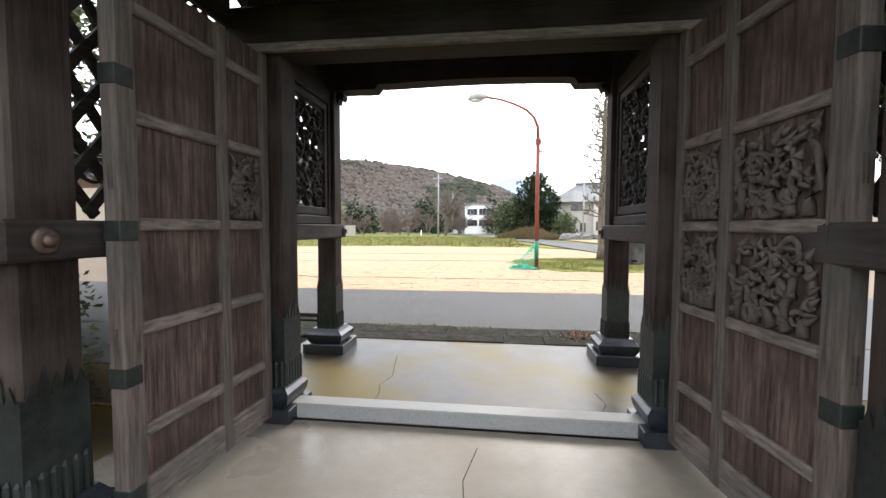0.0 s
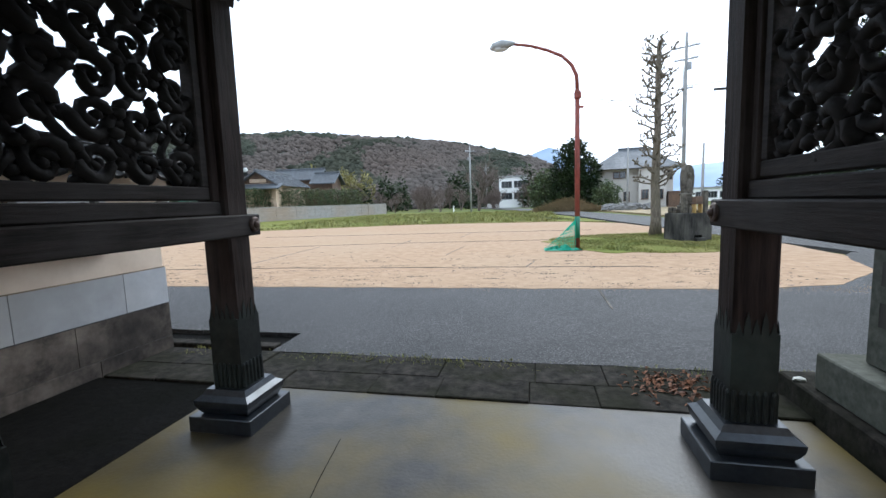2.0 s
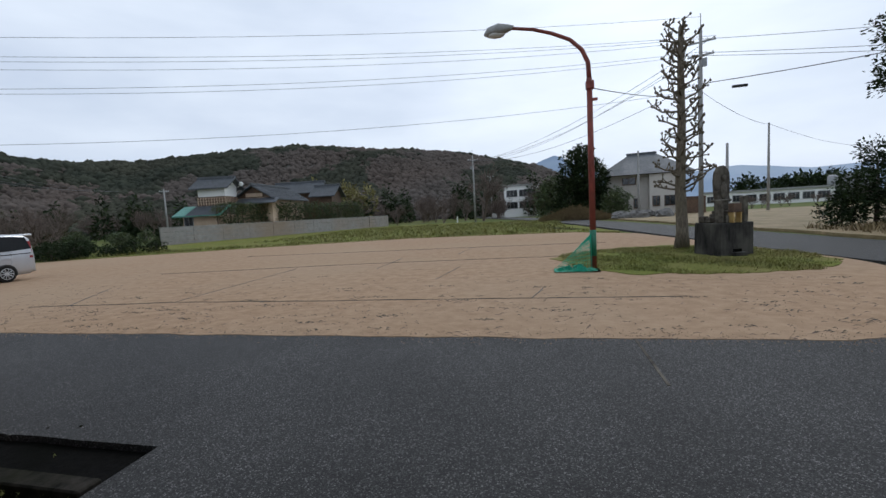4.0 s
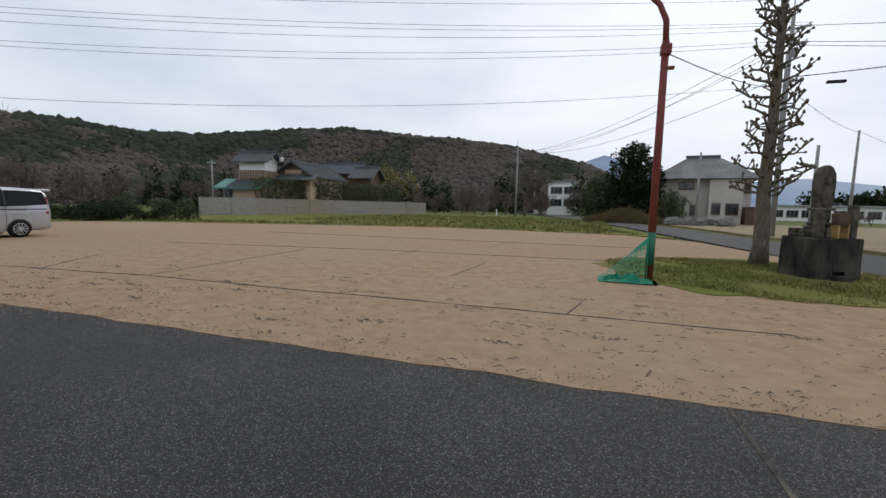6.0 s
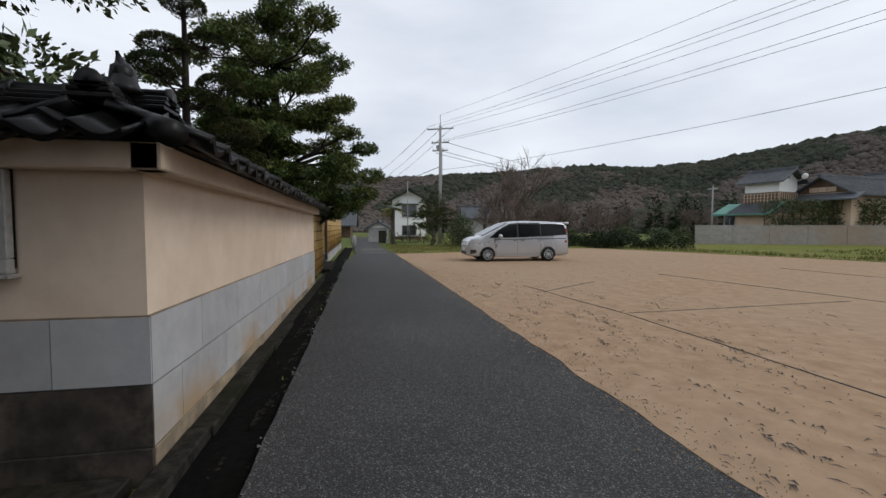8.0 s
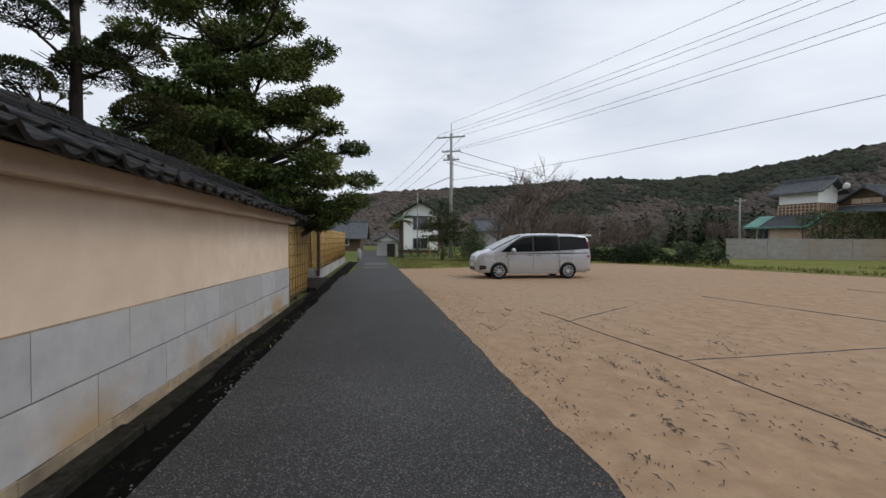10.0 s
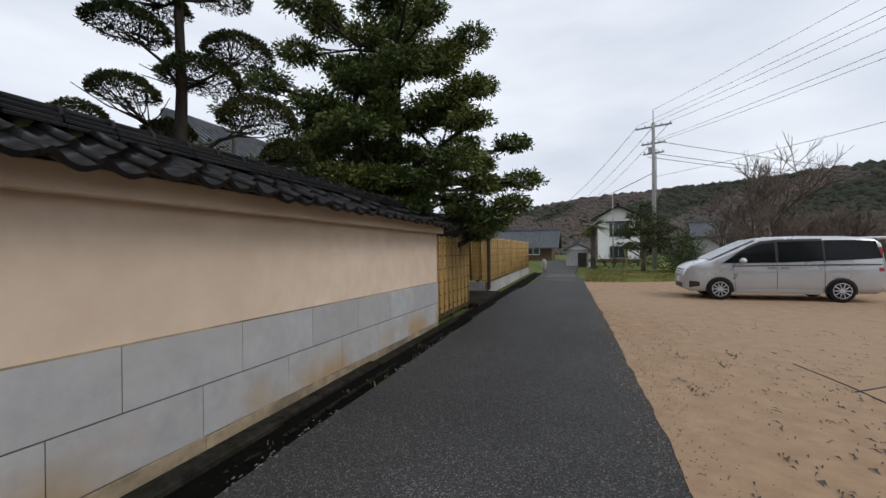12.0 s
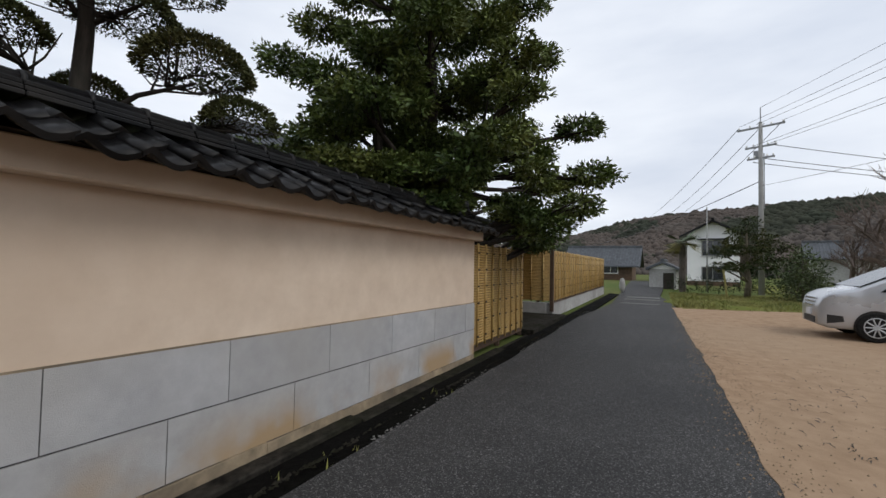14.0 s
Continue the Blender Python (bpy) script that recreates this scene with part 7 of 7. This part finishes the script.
# beige hip-roofed house
bh = thing("hip_roof_house", "beige two-storey house with a grey hip roof", "house", (14.6, 67.5, 0), -8)
part("wall", boxes(((-5.0, -4, -0.2), (5.0, 4, 5.5))), BEIGEWALL, bh, "beige plaster wall")
part("wall", boxes(((0.6, -5.2, -0.2), (4.0, -3.99, 5.3))), BEIGEWALL, bh, "projecting bay wall")
bm = bmesh.new()
b4 = [bm.verts.new(p) for p in ((-5.9, -5.6, 5.4), (5.9, -5.6, 5.4), (5.9, 4.9, 5.4), (-5.9, 4.9, 5.4))]
r2 = [bm.verts.new(p) for p in ((-1.6, 0, 8.5), (1.8, 0, 8.5))]
bm.faces.new((b4[0], b4[1], r2[1], r2[0]))
bm.faces.new((b4[1], b4[2], r2[1]))
bm.faces.new((b4[2], b4[3], r2[0], r2[1]))
bm.faces.new((b4[3], b4[0], r2[0]))
bm.faces.new(b4[::-1])
part("roof", bm, TILE_FAR, bh, "grey tiled hip roof")
part("roof_ridge", boxes(((-1.9, -0.15, 8.42), (2.0, 0.15, 8.72))), TILE_FAR, bh)
for x0, x1, z0, z1, yy in ((-2.6, -1.0, 4.2, 5.0, -4), (-1.2, -0.5, 1.0, 2.2, -4), (1.0, 1.8, 1.2, 2.4, -5.2), (2.4, 3.6, 1.2, 2.4, -5.2), (4.3, 4.8, 3.8, 4.9, -4)):
    window(bh, x0, x1, z0, z1, yy, 1, BROWNWOOD)
part("porch", boxes(((4.2, -6.4, -0.1), (6.8, -4.1, 2.1))), BROWNWOOD, bh, "dark timber porch")
# long low greenhouse-like hall
lh = thing("low_hall", "long low white hall with a window band", "building", (46.5, 107, 0), -18)
part("wall", boxes(((-10, -3, -0.1), (12, 3, 2.7))), WHITEWALL, lh)
part("roof", boxes(((-10.4, -3.4, 2.7), (12.4, 3.4, 3.1))), FRAMEM, lh, "pale flat roof")
for k in range(9):
    window(lh, -9.4 + k * 2.35, -7.6 + k * 2.35, 0.7, 2.0, -3, 2)
for k in range(3):
    bm = bmesh.new()
    tube(bm, [(63 + k * 2.3, 112 - k, -0.12), (63 + k * 2.3, 112 - k, 5.0), (63 + k * 2.3, 112 - k, 5.4)], [0.9, 0.9, 0.5], 12)
    single("storage_tank", bm, STEEL, "grey metal storage tank beyond the orchard", "tank", group="storage tanks", smooth=True)

# white gabled house, shed and dark house at the lane's end
wh = thing("gabled_house", "white plastered gabled house with a dark tiled roof", "house", (-57.5, 11.0, -0.3), 84)
part("wall", boxes(((-2.2, -1, 0), (2.2, 7, 5.3))), WHITEWALL, wh, "white gable wall")
gable_roof(wh, -2.2, 2.2, -1, 7, 5.3, 1.2, 0.7, along_x=False, mat=TILE)
window(wh, -0.9, 0.9, 3.2, 4.6, -1.0)
part("window_hood", boxes(((-1.3, -1.5, 4.72), (1.3, -1.0, 4.84))), TILE, wh)
window(wh, -0.9, 0.9, 0.8, 2.0, -1.0)
part("lower_band", boxes(((-2.24, -1.06, 0), (2.24, -1.004, 0.6))), BROWNWOOD, wh)
wh2 = thing("gabled_house", "pale house with a low roof behind bare trees", "house", (-74, 27, -0.3), 80)
part("wall", boxes(((-4, 0, 0), (4, 6, 3.7))), CONCRETE, wh2)
gable_roof(wh2, -4, 4, 0, 6, 3.7, 1.7, 0.8)
sd = thing("garden_shed", "small grey shed with a dark doorway", "shed", (-44.6, 6.4, -0.3), 84)
part("wall", boxes(((-0.95, 0, 0), (0.95, 2.4, 1.75))), CONCRETE, sd)
gable_roof(sd, -0.95, 0.95, 0, 2.4, 1.75, 0.45, 0.25, along_x=False, mat=TILE_FAR)
part("doorway", boxes(((0.05, -0.03, 0), (0.8, -0.004, 1.45))), TIE, sd, "dark open doorway")
dh = thing("timber_house", "dark timber house with a low black tiled roof", "house", (-66, -0.5, -0.3), 88)
part("wall", boxes(((-4, 0, 0), (3.6, 6, 2.5))), BROWNWOOD, dh)
gable_roof(dh, -4, 3.6, 0, 6, 2.5, 1.9, 1.0, mat=TILE_FAR)
window(dh, 0.2, 1.9, 1.1, 2.1, 0.0, 1, WHITEWALL)
# temple hall roof behind the garden trees
tr = thing("temple_hall", "temple hall with a grey tiled roof beyond the wall", "house", (-21.5, -6.5, 0), 0)
part("wall", boxes(((-5, -3.5, -0.1), (5, 3.5, 3.6))), WHITEWALL, tr)
gable_roof(tr, -5, 5, -3.5, 3.5, 3.6, 2.3, 1.1)
hw = thing("lane_hedge_wall", "low dark boundary hedge before the white house", "hedge", (0, 0, 0))
part("foliage", quick_mesh("foliage", *leaf_cloud([(-40.5, 7.2 + 0.8 * k, 0.45, 0.5, 0.6, 0.55) for k in range(10)], 60, 0.13, 3), LEAF_C), LEAF_C, hw)
# roadside posts
bm = bmesh.new()
tube(bm, [(-33.2, 9.3, -0.1), (-33.35, 9.15, 1.5)], [0.05, 0.05], 8)
single("yellow_guy_cover", bm, LEAF_E, "yellow guy-wire cover leaning on the lawn", "guy wire cover")
bm = boxes(((-13.7, 73.6, -0.1), (-13.5, 73.8, 1.0)))
single("white_post", bm, WHITEWALL, "small white marker post by the farm road", "post")
bm = bmesh.new()
blob(bm, (-34.6, 4.2, 0.45), (0.18, 0.18, 0.45), 3, 2, 0.15)
single("stone_marker", bm, CONCRETE, "small pale stone marker beside the lane", "marker")

# ---- parked minivan ----
van = thing("minivan", "parked silver minivan with tinted rear windows", "van", (-20.0, 11.7, 0.006), -91)


def roofline(x):
    return float(np.interp(x, [-2.42, -2.36, -2.2, -1.6, -0.6, 0.1, 0.45, 0.9, 1.35, 1.72, 2.0, 2.2, 2.28, 2.33], [1.0, 1.62, 1.76, 1.80, 1.82, 1.81, 1.75, 1.55, 1.32, 1.13, 1.07, 0.98, 0.88, 0.7]))


def half_width(x, z):
    w = float(np.interp(z, [0.2, 0.35, 0.6, 1.0, 1.1, 1.5, 1.7, 1.85], [0.80, 0.835, 0.847, 0.845, 0.83, 0.765, 0.72, 0.66]))
    return w * float(np.interp(x, [-2.42, -2.3, -1.9, 1.6, 2.0, 2.25, 2.33], [0.93, 0.975, 1, 1, 0.95, 0.84, 0.74]))


bm = bmesh.new()
sec = []
for x in np.linspace(-2.42, 2.33, 64):
    top = roofline(x)
    zl = 0.24 if abs(x) < 2.2 else 0.3
    zs = [zl + (top - zl) * f for f in (0, 0.1, 0.24, 0.4, 0.52, 0.62, 0.72, 0.82, 0.91, 0.965)]
    ring_pts = [(half_width(x, z), z) for z in zs] + [(half_width(x, top) * 0.82, top - 0.005), (half_width(x, top) * 0.4, top + 0.012)]
    full = ring_pts + [(-y, z) for y, z in ring_pts[::-1]]
    sec.append([bm.verts.new((x, y, z)) for y, z in full])
for a, b in zip(sec, sec[1:]):
    for k in range(len(a)):
        bm.faces.new((a[k], a[(k + 1) % len(a)], b[(k + 1) % len(a)], b[k]))
bm.faces.new(sec[0])
bm.faces.new(sec[-1][::-1])
body = part("body", bm, SILVER, van, "silver painted body", True)


def side_panel(name, outline, mat, off, parent, label="", depth=0.006, sides=(1, -1)):
    """A thin panel that follows the body's side; outline in x and z."""
    off += 0.012 if mat is CARGLASS else 0.0
    depth += 0.016 if mat is CARGLASS else 0.0
    for s in sides:
        bm = bmesh.new()
        f0 = [bm.verts.new((x, s * (half_width(x, z) + off - depth), z)) for x, z in outline]
        f1 = [bm.verts.new((x, s * (half_width(x, z) + off), z)) for x, z in outline]
        bm.faces.new(f1)
        for i in range(len(f0)):
            j = (i + 1) % len(f0)
            bm.faces.new((f0[i], f0[j], f1[j], f1[i]))
        part(name, bm, mat, parent, label)


side_panel("window", [(1.36, 1.07), (1.0, 1.33), (0.66, 1.54), (0.45, 1.64), (0.06, 1.68), (0.06, 1.38), (0.06, 1.08), (0.7, 1.07)], CARGLASS, 0.008, van, "tinted front door glass")
side_panel("window", [(-0.01, 1.08), (-0.01, 1.68), (-0.5, 1.695), (-1.04, 1.70), (-1.04, 1.13), (-0.5, 1.10)], CARGLASS, 0.008, van, "tinted sliding door glass")
side_panel("window", [(-1.09, 1.13), (-1.09, 1.70), (-1.6, 1.70), (-2.22, 1.66), (-2.33, 1.2), (-1.7, 1.16)], CARGLASS, 0.008, van, "tinted rear quarter glass")
side_panel("visor", [(1.1, 1.30), (0.7, 1.56), (0.42, 1.69), (0.0, 1.735), (-1.04, 1.745), (-1.04, 1.68), (0.0, 1.67), (0.42, 1.62), (0.7, 1.49)], BLACKTRIM, 0.034, van, "dark door visor", 0.02)
for a, b in ((0.058, -0.008), (-1.042, -1.088)):
    side_panel("door_pillar", [(a, 1.09), (a, 1.4), (a, 1.68), (b, 1.68), (b, 1.4), (b, 1.09)], BLACKTRIM, 0.016, van, "black pillar between the windows", 0.02)
for x in (0.03, -1.065):
    side_panel("door_gap", [(x - 0.005, 0.32), (x + 0.005, 0.32), (x + 0.005, 0.7), (x + 0.005, 1.08), (x - 0.005, 1.08), (x - 0.005, 0.7)], BLACKTRIM, 0.012, van)
side_panel("door_gap", [(1.03, 0.32), (1.04, 0.32), (1.065, 0.7), (1.122, 1.04), (1.112, 1.04), (1.055, 0.7)], BLACKTRIM, 0.012, van)
side_panel("trim_line", [(1.1, 0.97), (0.0, 0.985), (-1.2, 1.0), (-2.3, 1.015), (-2.3, 1.05), (-1.2, 1.035), (0.0, 1.015), (1.1, 0.995)], BLACKTRIM, 0.014, van, "dark slide rail line")
for x in (0.26, -0.06):
    side_panel("door_handle", [(x, 0.92), (x - 0.2, 0.925), (x - 0.2, 0.96), (x, 0.955)], CHROME, 0.028, van, "silver door handle", 0.03)
side_panel("side_skirt", [(1.02, 0.20), (1.02, 0.30), (-1.02, 0.30), (-1.02, 0.20)], SILVER, 0.02, van, "silver side skirt", 0.05)
for s in (1, -1):
    bm = bmesh.new()
    blob(bm, (0.88, s * 0.97, 1.13), (0.10, 0.13, 0.10), 2, 2, 0.05)
    part("mirror", bm, SILVER, van, "silver door mirror", True)
# windscreen follows the front slope
bm = bmesh.new()
f = [bm.verts.new((x, y * half_width(x, z) * 0.86, z + 0.02)) for x, z, y in ((0.5, roofline(0.5), 1.08), (0.5, roofline(0.5), -1.08), (1.06, roofline(1.06), -1.1), (1.66, roofline(1.66), -1.1), (1.66, roofline(1.66), 1.1), (1.06, roofline(1.06), 1.1))]
bm.faces.new((f[0], f[1], f[2], f[5]))
bm.faces.new((f[5], f[2], f[3], f[4]))
r = bmesh.ops.extrude_face_region(bm, geom=bm.faces[:])
for v in r["geom"]:
    if isinstance(v, bmesh.types.BMVert):
        v.co.z -= 0.012
part("windscreen", bm, WINDSHIELD, van, "sloping windscreen")
for s in (1, -1):
    bm = bmesh.new()
    pts = [(2.26, 0.30, 0.80), (2.235, 0.62, 0.86), (2.06, 0.77, 0.99), (2.0, 0.79, 0.86), (2.2, 0.66, 0.74), (2.28, 0.34, 0.72)]
    a = [bm.verts.new((x + 0.02, s * (y + 0.012), z)) for x, y, z in pts]
    b = [bm.verts.new((x - 0.08, s * (y - 0.06), z)) for x, y, z in pts]
    bm.faces.new(a)
    for i in range(6):
        bm.faces.new((a[i], b[i], b[(i + 1) % 6], a[(i + 1) % 6]))
    part("headlight", bm, HEADLIGHT, van, "clear headlamp")
    side_panel("side_lamp", [(2.12, 0.76), (1.86, 0.84), (1.72, 0.95), (1.9, 0.97), (2.1, 0.90)], HEADLIGHT, 0.012, van, "headlamp wrapping the wing", 0.02, (s,))
    side_panel("fog_recess", [(2.2, 0.34), (1.93, 0.40), (1.95, 0.52), (2.2, 0.54)], BLACKTRIM, 0.012, van, "black fog lamp recess", 0.02, (s,))
    side_panel("tail_light", [(-2.24, 0.85), (-2.36, 0.85), (-2.36, 1.5), (-2.28, 1.5)], REDLIGHT, 0.012, van, "red tail lamp", 0.02, (s,))
for k in range(3):
    part("grille_bar", boxes(((2.24, -0.38, 0.69 + k * 0.08), (2.345 - 0.015 * k, 0.38, 0.735 + k * 0.08)), bevel=0.008), CHROME, van, "chrome grille bar")
part("intake", boxes(((2.2, -0.42, 0.32), (2.345, 0.42, 0.46)), bevel=0.01), BLACKTRIM, van, "black lower intake")
part("number_plate", boxes(((2.33, -0.17, 0.49), (2.36, 0.17, 0.63))), PAPER, van, "plain white number plate")
part("spoiler", boxes(((-2.56, -0.60, 1.70), (-2.1, 0.60, 1.785)), bevel=0.03), SILVER, van, "silver roof spoiler")
side_panel("shoulder_crease", [(1.0, 0.80), (0.0, 0.82), (-1.0, 0.84), (-1.9, 0.86), (-1.9, 0.885), (-1.0, 0.87), (0.0, 0.85), (1.0, 0.825)], SILVER, 0.016, van, "raised crease along the doors", 0.018)
for x in (1.43, -1.43):
    for s in (1, -1):
        side_panel("wheel_arch", [(x + 0.355 * math.cos(k * math.pi / 14), 0.315 + 0.355 * math.sin(k * math.pi / 14)) for k in range(15)] + [(x - 0.355, 0.22), (x + 0.355, 0.22)], BLACKTRIM, 0.016, van, "dark wheel arch", 0.01, (s,))
        c = Vector((x, s * 0.785, 0.315))
        bm = bmesh.new()
        n = Vector((0, s, 0))
        tube(bm, [c - n * 0.11, c - n * 0.10, c + n * 0.07, c + n * 0.095, c + n * 0.098], [0.28, 0.315, 0.315, 0.29, 0.205], 28)
        wheel = part("wheel", bm, RUBBER, van, "black tyre")
        bm = bmesh.new()
        tube(bm, [c + n * 0.09, c + n * 0.103, c + n * 0.106], [0.212, 0.215, 0.195], 28, cap=False)
        for k in range(10):
            a = k * math.tau / 10
            d = Vector((math.cos(a), 0, math.sin(a)))
            tube(bm, [c + n * 0.10 + d * 0.03, c + n * 0.104 + d * 0.2], [0.017, 0.013], 4)
        tube(bm, [c + n * 0.09, c + n * 0.112], [0.045, 0.04], 12)
        part("rim", bm, ALLOY, wheel, "ten-spoke alloy rim")
